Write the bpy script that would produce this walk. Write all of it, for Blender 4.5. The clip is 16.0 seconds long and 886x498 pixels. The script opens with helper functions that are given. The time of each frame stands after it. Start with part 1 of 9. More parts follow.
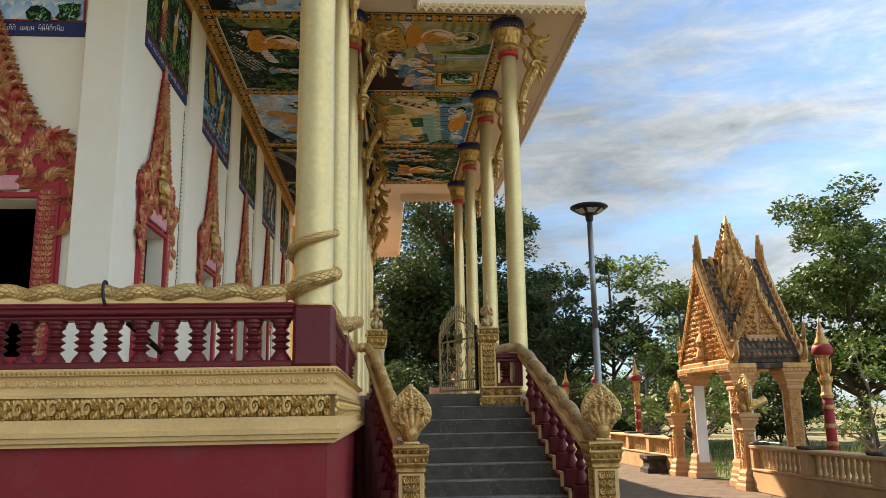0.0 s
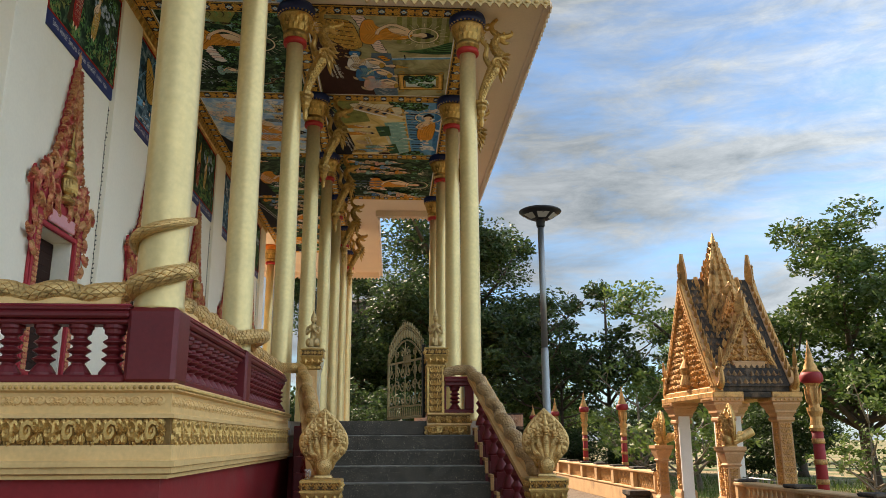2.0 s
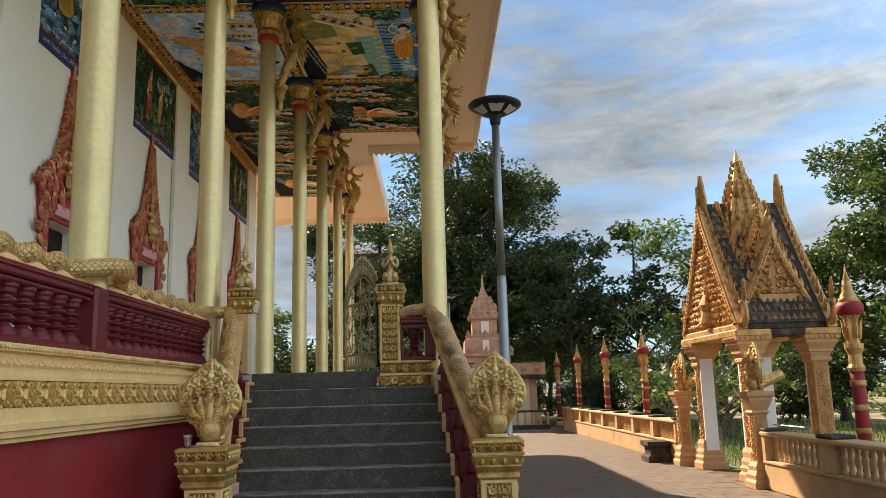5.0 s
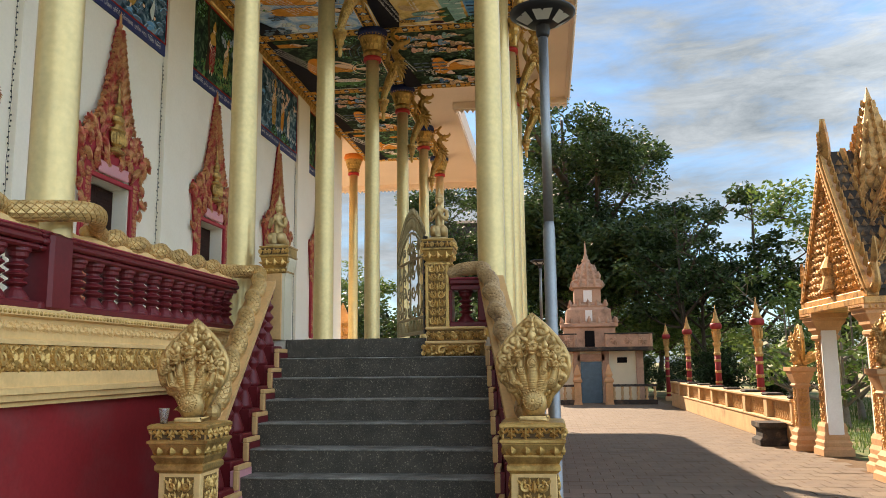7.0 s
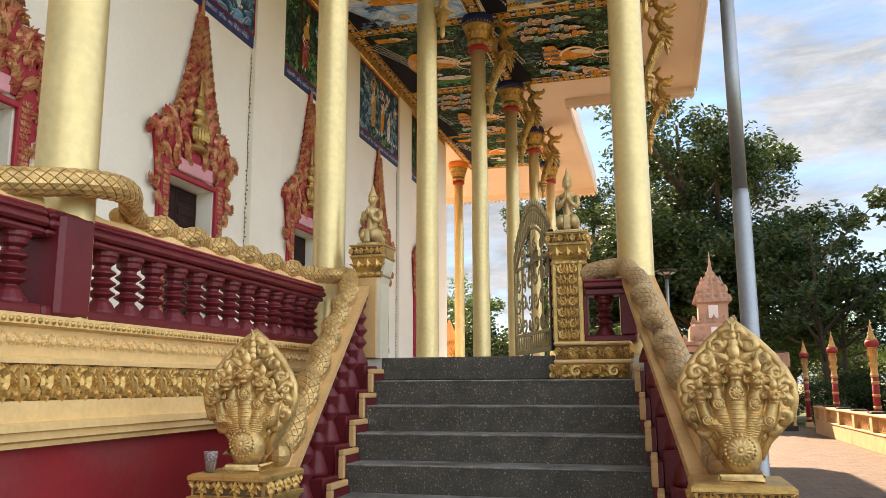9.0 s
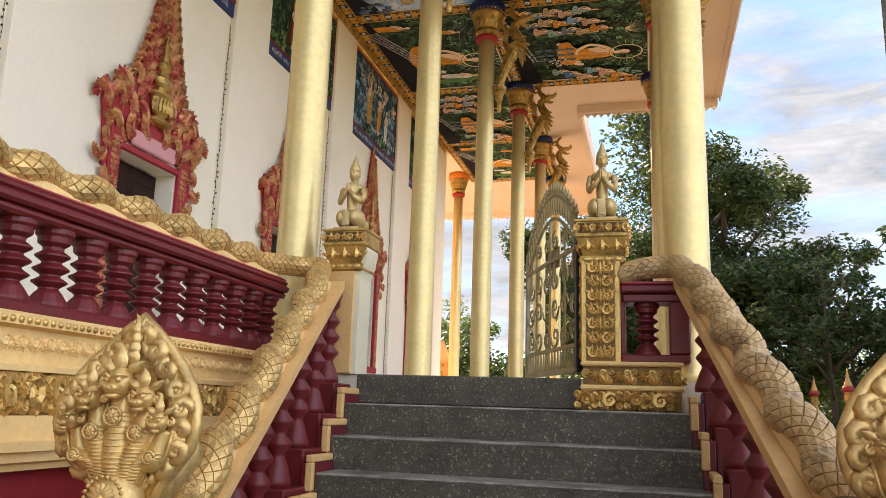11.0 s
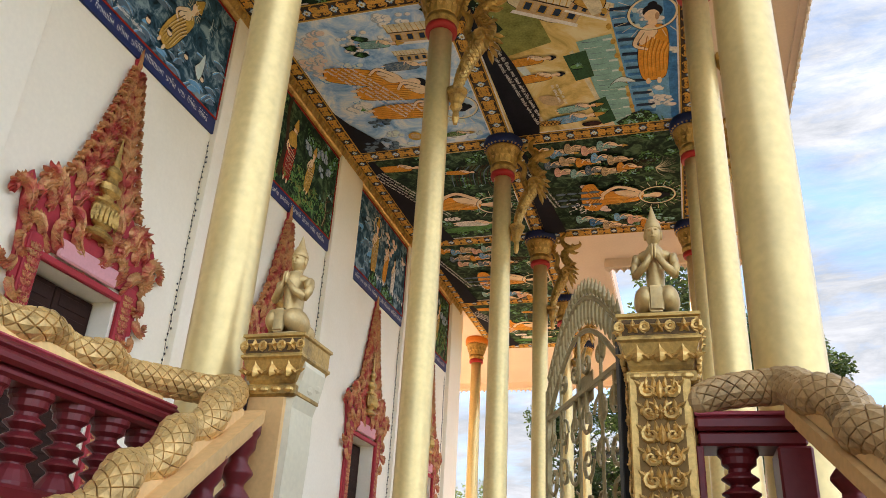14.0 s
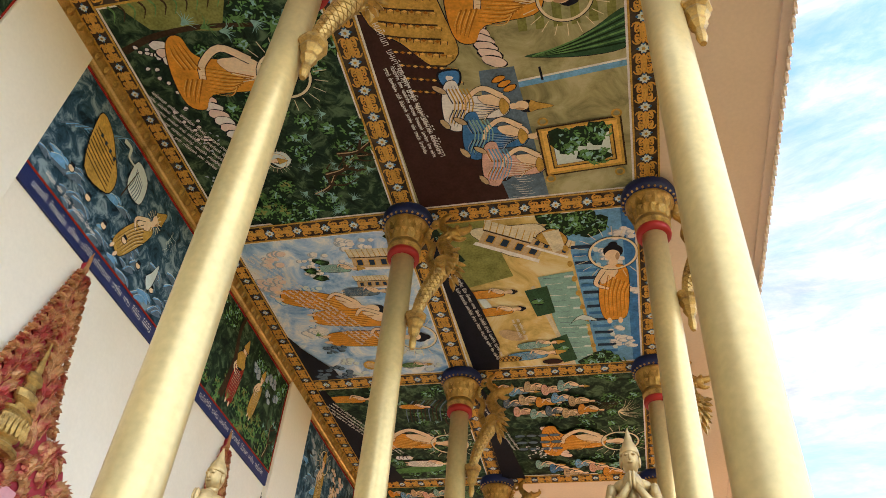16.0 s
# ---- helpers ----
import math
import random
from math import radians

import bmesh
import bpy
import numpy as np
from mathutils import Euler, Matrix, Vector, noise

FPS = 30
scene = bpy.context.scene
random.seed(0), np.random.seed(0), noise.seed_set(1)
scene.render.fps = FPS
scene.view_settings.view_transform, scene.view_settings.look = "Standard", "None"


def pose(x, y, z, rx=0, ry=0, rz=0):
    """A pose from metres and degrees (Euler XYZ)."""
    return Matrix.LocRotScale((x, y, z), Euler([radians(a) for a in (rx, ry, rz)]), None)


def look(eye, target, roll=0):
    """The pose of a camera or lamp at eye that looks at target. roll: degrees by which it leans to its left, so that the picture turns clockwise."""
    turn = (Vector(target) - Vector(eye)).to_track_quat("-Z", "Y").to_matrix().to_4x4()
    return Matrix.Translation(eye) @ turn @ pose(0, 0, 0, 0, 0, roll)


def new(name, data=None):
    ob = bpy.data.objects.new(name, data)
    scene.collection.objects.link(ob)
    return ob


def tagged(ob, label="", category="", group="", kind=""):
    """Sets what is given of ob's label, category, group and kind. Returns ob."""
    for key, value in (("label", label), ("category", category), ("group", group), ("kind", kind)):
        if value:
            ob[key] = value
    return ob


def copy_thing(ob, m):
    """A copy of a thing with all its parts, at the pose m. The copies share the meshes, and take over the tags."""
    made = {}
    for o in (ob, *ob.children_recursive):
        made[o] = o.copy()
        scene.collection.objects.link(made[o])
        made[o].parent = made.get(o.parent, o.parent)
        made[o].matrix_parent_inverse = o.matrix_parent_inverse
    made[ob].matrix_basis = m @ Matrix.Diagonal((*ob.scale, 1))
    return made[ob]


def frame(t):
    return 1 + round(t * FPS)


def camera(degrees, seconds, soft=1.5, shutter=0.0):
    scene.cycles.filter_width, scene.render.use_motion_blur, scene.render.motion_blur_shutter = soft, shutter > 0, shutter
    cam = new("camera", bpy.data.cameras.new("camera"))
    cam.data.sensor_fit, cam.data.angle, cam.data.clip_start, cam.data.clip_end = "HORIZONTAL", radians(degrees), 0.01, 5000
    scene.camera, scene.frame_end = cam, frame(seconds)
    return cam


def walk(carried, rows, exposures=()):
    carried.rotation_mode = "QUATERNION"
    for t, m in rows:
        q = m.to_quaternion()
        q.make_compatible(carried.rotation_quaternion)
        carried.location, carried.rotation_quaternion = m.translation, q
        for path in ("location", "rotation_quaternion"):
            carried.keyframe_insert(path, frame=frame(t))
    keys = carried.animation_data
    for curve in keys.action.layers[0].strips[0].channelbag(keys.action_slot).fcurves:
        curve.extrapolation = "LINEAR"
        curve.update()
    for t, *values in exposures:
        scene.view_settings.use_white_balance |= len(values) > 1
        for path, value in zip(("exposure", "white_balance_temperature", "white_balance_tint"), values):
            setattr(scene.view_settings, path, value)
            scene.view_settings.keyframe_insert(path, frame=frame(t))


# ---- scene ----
cam = camera(58.8, 16.0, soft=0.7)
METRES, EYE, TILT, LEAN, TURN = 9.4, 1.473, 0.0, 0.0, -4.2
ROWS = [
    (0.0, 0.0, 0.0, 0.0, 0.2, 11.71, 0.94),
    (0.5, 0.0208, 0.0284, -0.0005, -0.19, 12.15, 1.05),
    (1.0, 0.0447, 0.0551, 0.0018, 0.61, 12.45, 0.55),
    (1.5, 0.0635, 0.0838, 0.0024, 0.64, 13.74, 0.55),
    (2.0, 0.0839, 0.1136, 0.0005, 0.54, 13.69, 0.22),
    (2.5, 0.1029, 0.1447, 0.001, 1.17, 12.19, -0.55),
    (3.0, 0.1171, 0.1741, 0.0012, 1.24, 11.09, 0.36),
    (3.5, 0.1333, 0.2042, 0.0002, 1.49, 10.28, 0.33),
    (6.0, 0.2076, 0.3588, 0.0023, 6.51, 10.29, 2.83),
    (6.5, 0.2235, 0.3882, 0.0019, 9.98, 9.89, 1.26),
    (7.0, 0.2244, 0.427, 0.0004, 11.73, 8.32, 0.63),
    (7.5, 0.2198, 0.4625, 0.0001, 12.56, 7.69, 0.15),
    (8.0, 0.2097, 0.5003, 0.0022, 15.73, 8.53, -0.34),
    (8.5, 0.191, 0.5362, 0.004, 19.12, 9.41, 0.94),
    (11.0, 0.1268, 0.7026, 0.0055, 18.71, 11.53, -1.83),
    (11.5, 0.1163, 0.737, 0.0073, 19.78, 12.96, -0.48),
    (12.0, 0.1127, 0.7684, 0.0086, 22.65, 15.2, 0.01),
    (12.5, 0.1084, 0.7948, 0.0097, 23.79, 18.12, -0.16),
    (13.0, 0.1014, 0.8197, 0.0122, 22.55, 21.57, -0.66),
    (13.5, 0.0974, 0.8458, 0.0121, 21.07, 23.93, -2.15),
    (14.0, 0.0926, 0.8711, 0.0116, 20.23, 24.68, -3.06),
    (14.5, 0.0825, 0.8932, 0.0144, 18.75, 27.55, -1.93),
    (15.0, 0.0797, 0.9055, 0.017, 17.9, 32.47, -1.44),
    (15.5, 0.0809, 0.9108, 0.0192, 17.17, 38.37, -2.72),
    (16.0, 0.0815, 0.912, 0.0196, 16.12, 42.55, -3.93),
]
EXPOSURES = [(0.0, 1.28, 7120, 19), (3.5, 1.15, 7050, 19), (6.0, 1.24, 6980, 18), (7.0, 1.45, 7080, 19), (8.5, 1.79, 7550, 24), (11.0, 2.02, 7650, 28), (12.5, 1.99, 7430, 27), (14.0, 2.05, 7300, 26), (15.0, 2.18, 7200, 26), (16.0, 2.38, 7200, 26)]
walk(cam, [(t, pose(0, 0, EYE, TILT, LEAN, TURN) @ pose(METRES * x, METRES * y, METRES * z, 90 + pitch, roll, yaw)) for t, x, y, z, yaw, pitch, roll in ROWS],
     exposures=EXPOSURES)

# ---- light ----
SUN_AZ, SUN_EL = -27.0, 38.0      # degrees from +y towards +x, and above the horizon
world = bpy.data.worlds.new("sky")
scene.world = world
world.use_nodes = True


def build_world():
    nt = world.node_tree
    nt.nodes.clear()
    N, L = nt.nodes.new, nt.links.new
    out, bg = N("ShaderNodeOutputWorld"), N("ShaderNodeBackground")
    sky = N("ShaderNodeTexSky")
    sky.sky_type, sky.sun_disc = "NISHITA", False
    sky.sun_elevation, sky.sun_rotation = radians(SUN_EL), radians(SUN_AZ)
    sky.dust_density, sky.ozone_density = 0.3, 3.0
    tc, mp = N("ShaderNodeTexCoord"), N("ShaderNodeMapping")
    mp.inputs["Rotation"].default_value = (0.15, -0.25, 0.5)
    mp.inputs["Scale"].default_value = (1.6, 3.0, 6.5)
    L(tc.outputs["Generated"], mp.inputs["Vector"])
    big, small = N("ShaderNodeTexNoise"), N("ShaderNodeTexNoise")
    for n, s, d, r in ((big, 1.5, 8, 0.6), (small, 4.5, 9, 0.68)):
        n.inputs["Scale"].default_value, n.inputs["Detail"].default_value, n.inputs["Roughness"].default_value = s, d, r
        n.inputs["Distortion"].default_value = 0.35
        L(mp.outputs["Vector"], n.inputs["Vector"])
    mix = N("ShaderNodeMath")
    mix.operation = "MULTIPLY_ADD"
    L(small.outputs["Fac"], mix.inputs[0])
    mix.inputs[1].default_value = 0.35
    L(big.outputs["Fac"], mix.inputs[2])
    ramp = N("ShaderNodeValToRGB")
    ramp.color_ramp.elements[0].position, ramp.color_ramp.elements[1].position = 0.46, 0.75
    L(mix.outputs[0], ramp.inputs["Fac"])
    shade = N("ShaderNodeValToRGB")
    shade.color_ramp.elements[0].position, shade.color_ramp.elements[1].position = 0.3, 0.75
    shade.color_ramp.elements[0].color, shade.color_ramp.elements[1].color = (*CLOUD_DARK, 1), (*CLOUD_LIGHT, 1)
    L(small.outputs["Fac"], shade.inputs["Fac"])
    m = N("ShaderNodeMix")
    m.data_type = "RGBA"
    L(ramp.outputs["Color"], m.inputs["Factor"])
    dim = N("ShaderNodeVectorMath")
    dim.operation = "MULTIPLY"
    dim.inputs[1].default_value = (0.52, 0.74, 0.82)
    L(sky.outputs["Color"], dim.inputs[0])
    L(dim.outputs["Vector"], m.inputs["A"])
    L(shade.outputs["Color"], m.inputs["B"])
    # added gain that brightens the eastern sky to light the hall's side wall
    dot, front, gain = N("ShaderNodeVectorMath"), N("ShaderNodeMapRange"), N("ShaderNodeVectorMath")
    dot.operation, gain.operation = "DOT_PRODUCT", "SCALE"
    dot.inputs[1].default_value = (-math.sin(radians(DIM_AZ)), -math.cos(radians(DIM_AZ)), 0)
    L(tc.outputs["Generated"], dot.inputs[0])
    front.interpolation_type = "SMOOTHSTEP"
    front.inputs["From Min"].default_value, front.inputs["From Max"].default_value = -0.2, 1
    front.inputs["To Min"].default_value, front.inputs["To Max"].default_value = EAST_GAIN
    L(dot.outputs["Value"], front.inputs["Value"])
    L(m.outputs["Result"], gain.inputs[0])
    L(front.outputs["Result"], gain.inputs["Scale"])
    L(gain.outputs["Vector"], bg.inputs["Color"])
    bg.inputs["Strength"].default_value = SKY
    L(bg.outputs["Background"], out.inputs["Surface"])


SKY = 0.13
# added sky gain, lowest at this bearing and highest opposite it
EAST_GAIN, DIM_AZ = (0.70, 2.3), -72.0
CLOUD_DARK, CLOUD_LIGHT = (1.05, 1.38, 1.60), (2.5, 2.98, 3.22)
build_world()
sun = new("sun", bpy.data.lights.new("sun", "SUN"))
sun.data.energy, sun.data.angle, sun.data.color = 4.6, radians(0.6), (1.0, 0.87, 0.68)
sun_dir = Vector((math.sin(radians(SUN_AZ)) * math.cos(radians(SUN_EL)), math.cos(radians(SUN_AZ)) * math.cos(radians(SUN_EL)), math.sin(radians(SUN_EL))))
sun.matrix_world = look(sun_dir * 60, (0, 0, 0))


# ---- materials ----
def material(name, colour, rough=0.7, metal=0.0, var=0.25, scale=6.0, fine=60.0, bump=0.25, second=None, second_at=(0.55, 0.75), spread=0.0, coat=0.0, spec=0.4):
    """A procedural surface: a base colour varied at two scales, an optional second colour in patches, and fine relief."""
    mat = bpy.data.materials.new(name)
    mat.use_nodes = True
    nt = mat.node_tree
    N, L = nt.nodes.new, nt.links.new
    b = nt.nodes["Principled BSDF"]
    b.inputs["Roughness"].default_value, b.inputs["Metallic"].default_value = rough, metal
    b.inputs["Specular IOR Level"].default_value = spec
    b.inputs["Coat Weight"].default_value = coat
    tc = N("ShaderNodeTexCoord")
    n1, n2 = N("ShaderNodeTexNoise"), N("ShaderNodeTexNoise")
    for n, s, d in ((n1, scale, 5), (n2, fine, 4)):
        n.inputs["Scale"].default_value, n.inputs["Detail"].default_value = s, d
        L(tc.outputs["Object"], n.inputs["Vector"])
    ad = N("ShaderNodeMath")
    ad.operation = "ADD"
    L(n1.outputs["Fac"], ad.inputs[0])
    L(n2.outputs["Fac"], ad.inputs[1])
    mr = N("ShaderNodeMapRange")
    mr.inputs["From Min"].default_value, mr.inputs["From Max"].default_value = 0.6, 1.4
    mr.inputs["To Min"].default_value, mr.inputs["To Max"].default_value = 1 - var, 1 + var * 0.6
    L(ad.outputs[0], mr.inputs["Value"])
    last = None
    base = N("ShaderNodeRGB")
    base.outputs[0].default_value = (*colour, 1)
    last = base.outputs[0]
    if second:
        n3, rp, mx = N("ShaderNodeTexNoise"), N("ShaderNodeValToRGB"), N("ShaderNodeMix")
        n3.inputs["Scale"].default_value, n3.inputs["Detail"].default_value, n3.inputs["Roughness"].default_value = scale * 0.6, 8, 0.65
        L(tc.outputs["Object"], n3.inputs["Vector"])
        rp.color_ramp.elements[0].position, rp.color_ramp.elements[1].position = second_at
        L(n3.outputs["Fac"], rp.inputs["Fac"])
        mx.data_type = "RGBA"
        L(rp.outputs["Color"], mx.inputs["Factor"])
        L(last, mx.inputs["A"])
        mx.inputs["B"].default_value = (*second, 1)
        last = mx.outputs["Result"]
    if spread:
        oi, m2 = N("ShaderNodeObjectInfo"), N("ShaderNodeMapRange")
        m2.inputs["To Min"].default_value, m2.inputs["To Max"].default_value = 1 - spread, 1 + spread
        L(oi.outputs["Random"], m2.inputs["Value"])
        m3 = N("ShaderNodeMath")
        m3.operation = "MULTIPLY"
        L(mr.outputs["Result"], m3.inputs[0])
        L(m2.outputs["Result"], m3.inputs[1])
        factor = m3.outputs[0]
    else:
        factor = mr.outputs["Result"]
    mul = N("ShaderNodeVectorMath")
    mul.operation = "SCALE"
    L(last, mul.inputs[0])
    L(factor, mul.inputs["Scale"])
    L(mul.outputs["Vector"], b.inputs["Base Color"])
    if bump:
        bp = N("ShaderNodeBump")
        bp.inputs["Strength"].default_value, bp.inputs["Distance"].default_value = bump, 0.004
        L(ad.outputs[0], bp.inputs["Height"])
        L(bp.outputs["Normal"], b.inputs["Normal"])
    return mat


WALL = material("cream_white_plaster", (0.92, 0.84, 0.69), 0.7, var=0.05, scale=0.9, fine=30, bump=0.12, second=(0.86, 0.76, 0.58), second_at=(0.5, 0.8))
CREAM = material("cream_paint", (0.74, 0.66, 0.47), 0.6, var=0.1, scale=2, fine=40, bump=0.1)
PINKCREAM = material("pink_cream_soffit", (0.80, 0.64, 0.50), 0.7, var=0.08, scale=1.2, fine=30, bump=0.08)
COLUMN = material("pale_gold_column_paint", (0.78, 0.59, 0.26), 0.34, metal=0.45, var=0.16, scale=3, fine=25, bump=0.1, second=(0.74, 0.57, 0.27), second_at=(0.45, 0.75))
ORANGE = material("orange_column_paint", (0.85, 0.25, 0.03), 0.5, var=0.12, scale=3, fine=30, bump=0.1)
GOLD = material("gold_paint", (0.72, 0.45, 0.15), 0.40, metal=0.65, var=0.3, scale=9, fine=70, bump=0.5, second=(0.36, 0.19, 0.05), second_at=(0.5, 0.68))
NAGAGOLD = material("weathered_gold_naga", (0.77, 0.50, 0.195), 0.42, metal=0.55, var=0.3, scale=10, fine=60, bump=0.5, second=(0.38, 0.23, 0.08), second_at=(0.5, 0.72))
NAGATAN = material("weathered_tan_naga", (0.54, 0.35, 0.165), 0.5, metal=0.25, var=0.35, scale=9, fine=60, bump=0.5, second=(0.22, 0.13, 0.06), second_at=(0.55, 0.68))
DARKGOLD = material("antique_gold_carving", (0.56, 0.34, 0.10), 0.42, metal=0.6, var=0.35, scale=12, fine=80, bump=0.4, second=(0.16, 0.09, 0.03), second_at=(0.5, 0.7))
# gold darkened to brown: the shade between raised carvings is in the colour
GROUNDGOLD = material("shadowed_gold_ground", (0.25, 0.14, 0.045), 0.7, var=0.35, scale=14, fine=60, bump=0.3, spec=0.2)
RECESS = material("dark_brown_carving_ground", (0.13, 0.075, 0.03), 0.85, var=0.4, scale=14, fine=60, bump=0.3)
YELLOW = material("yellow_ochre_paint", (0.87, 0.56, 0.23), 0.6, var=0.15, scale=4, fine=40, bump=0.15, second=(0.72, 0.44, 0.17), second_at=(0.5, 0.8))
TAN = material("tan_rail_paint", (0.74, 0.44, 0.18), 0.6, var=0.15, scale=5, fine=40, bump=0.15)
MAROON = material("maroon_paint", (0.165, 0.015, 0.018), 0.42, var=0.22, scale=4, fine=40, bump=0.15, second=(0.125, 0.020, 0.024), second_at=(0.5, 0.8))
REDWALL = material("dull_red_plaster", (0.32, 0.020, 0.022), 0.6, var=0.2, scale=2.2, fine=35, bump=0.2, second=(0.27, 0.06, 0.055), second_at=(0.5, 0.75))
RED = material("bright_red_paint", (0.45, 0.025, 0.02), 0.5, var=0.15, scale=6, fine=40, bump=0.1)
PINKRED = material("rose_red_ornament_ground", (0.42, 0.028, 0.04), 0.6, var=0.2, scale=8, fine=50, bump=0.2)
ORNGOLD = material("rose_gold_leafwork", (0.62, 0.31, 0.13), 0.40, metal=0.4, var=0.35, scale=11, fine=70, bump=0.35, second=(0.46, 0.06, 0.05), second_at=(0.44, 0.60))
PINK = material("pink_plaque_paint", (0.72, 0.33, 0.35), 0.6, var=0.1, scale=6, fine=40, bump=0.1)
BLUE = material("deep_blue_paint", (0.012, 0.025, 0.12), 0.5, var=0.2, scale=6, fine=40, bump=0.1)
# near-black stands in for the darkness of unlit rooms and openings
BLACK = material("black_for_unlit_interior", (0.012, 0.010, 0.010), 0.9, var=0.2, scale=3, fine=20, bump=0.05, spec=0.1)
SHUTTER = material("dark_brown_wood", (0.035, 0.014, 0.010), 0.6, var=0.35, scale=7, fine=60, bump=0.3, spec=0.15)
STEP = material("grey_terrazzo_step", (0.085, 0.072, 0.053), 0.6, var=0.6, scale=120, fine=9, bump=0.9, second=(0.40, 0.34, 0.23), second_at=(0.57, 0.68))
# tread colour raised above the riser's to hold the light of the sky
NOSING = material("sky_lit_tread", (0.30, 0.285, 0.25), 0.5, var=0.6, scale=7, fine=90, bump=0.6, second=(0.15, 0.14, 0.12), second_at=(0.45, 0.6))
RAILPINK = material("worn_pink_rail_edge", (0.42, 0.055, 0.075), 0.5, var=0.2, scale=6, fine=40, bump=0.15, second=(0.30, 0.03, 0.04), second_at=(0.5, 0.7))
# barely seen floor, kept pale to reflect light onto the ceiling
FLOOR = material("pale_bounce_floor", (0.70, 0.62, 0.50), 0.35, var=0.2, scale=4, fine=50, bump=0.1)
PAVER = material("pinkish_brown_paver", (0.20, 0.152, 0.105), 0.8, var=0.3, scale=3, fine=60, bump=0.4, second=(0.165, 0.12, 0.09), second_at=(0.45, 0.75), spread=0.16)
EARTH = material("dry_earth_and_grass", (0.36, 0.27, 0.15), 0.95, var=0.4, scale=0.5, fine=18, bump=0.5, second=(0.07, 0.13, 0.03), second_at=(0.42, 0.58))
YARDSTONE = material("tan_orange_wall_paint", (0.62, 0.40, 0.20), 0.75, var=0.25, scale=3, fine=45, bump=0.3, second=(0.40, 0.25, 0.13), second_at=(0.55, 0.75))
SANDSTONE = material("orange_painted_stone", (0.58, 0.33, 0.16), 0.7, var=0.25, scale=5, fine=50, bump=0.35, second=(0.46, 0.25, 0.11), second_at=(0.5, 0.78))
# dark second colour puts the shade of carved crevices in as patches
GATEGOLD = material("gilded_orange_carving", (0.66, 0.37, 0.13), 0.5, metal=0.35, var=0.35, scale=9, fine=50, bump=0.5, second=(0.20, 0.10, 0.035), second_at=(0.50, 0.68))
HOUSESTONE = material("weathered_pink_plaster", (0.50, 0.31, 0.21), 0.8, var=0.3, scale=2.5, fine=40, bump=0.35, second=(0.20, 0.13, 0.09), second_at=(0.50, 0.70))
# gate gilding at under half strength: shade put into the roof tiles
ROOFGOLD = material("shaded_gilding", (0.30, 0.16, 0.06), 0.6, metal=0.2, var=0.4, scale=7, fine=50, bump=0.5, second=(0.07, 0.05, 0.035), second_at=(0.44, 0.60))
MOSSY = material("blackened_stone", (0.05, 0.042, 0.035), 0.9, var=0.5, scale=6, fine=40, bump=0.5, second=(0.17, 0.12, 0.08), second_at=(0.5, 0.7))
WHITE = material("white_paint", (0.80, 0.78, 0.75), 0.6, var=0.08, scale=4, fine=40, bump=0.1, second=(0.6, 0.57, 0.52), second_at=(0.6, 0.85))
STEEL = material("galvanised_steel", (0.30, 0.31, 0.31), 0.4, metal=0.8, var=0.15, scale=6, fine=60, bump=0.1)
LAMPBLACK = material("black_lamp_plastic", (0.02, 0.02, 0.022), 0.4, var=0.2, scale=8, fine=40, bump=0.05)
PALE = material("pale_stone_figure", (0.58, 0.40, 0.17), 0.45, metal=0.45, var=0.2, scale=12, fine=70, bump=0.3, second=(0.42, 0.32, 0.17), second_at=(0.5, 0.75))
GATEMETAL = material("bronze_painted_iron", (0.36, 0.28, 0.14), 0.45, metal=0.5, var=0.3, scale=12, fine=70, bump=0.3)


# ---- shapes ----
class Shape:
    """Vertices and faces gathered before they become one mesh."""

    def __init__(self):
        self.v, self.f, self.uv = [], [], None

    def add(self, verts, faces):
        k = len(self.v)
        self.v += [tuple(p) for p in verts]
        self.f += [tuple(i + k for i in f) for f in faces]
        return self

    def join(self, other, m=None):
        return self.add([m @ Vector(p) for p in other.v] if m else other.v, other.f)

    def moved(self, m):
        s = Shape()
        s.v, s.f = [tuple(m @ Vector(p)) for p in self.v], list(self.f)
        return s

    def mesh(self, name, mat, smooth=False):
        me = bpy.data.meshes.new(name)
        me.from_pydata(self.v, [], self.f)
        me.update()
        for mm in (mat if isinstance(mat, (list, tuple)) else [mat]):
            me.materials.append(mm)
        if smooth:
            me.polygons.foreach_set("use_smooth", [True] * len(me.polygons))
        return me


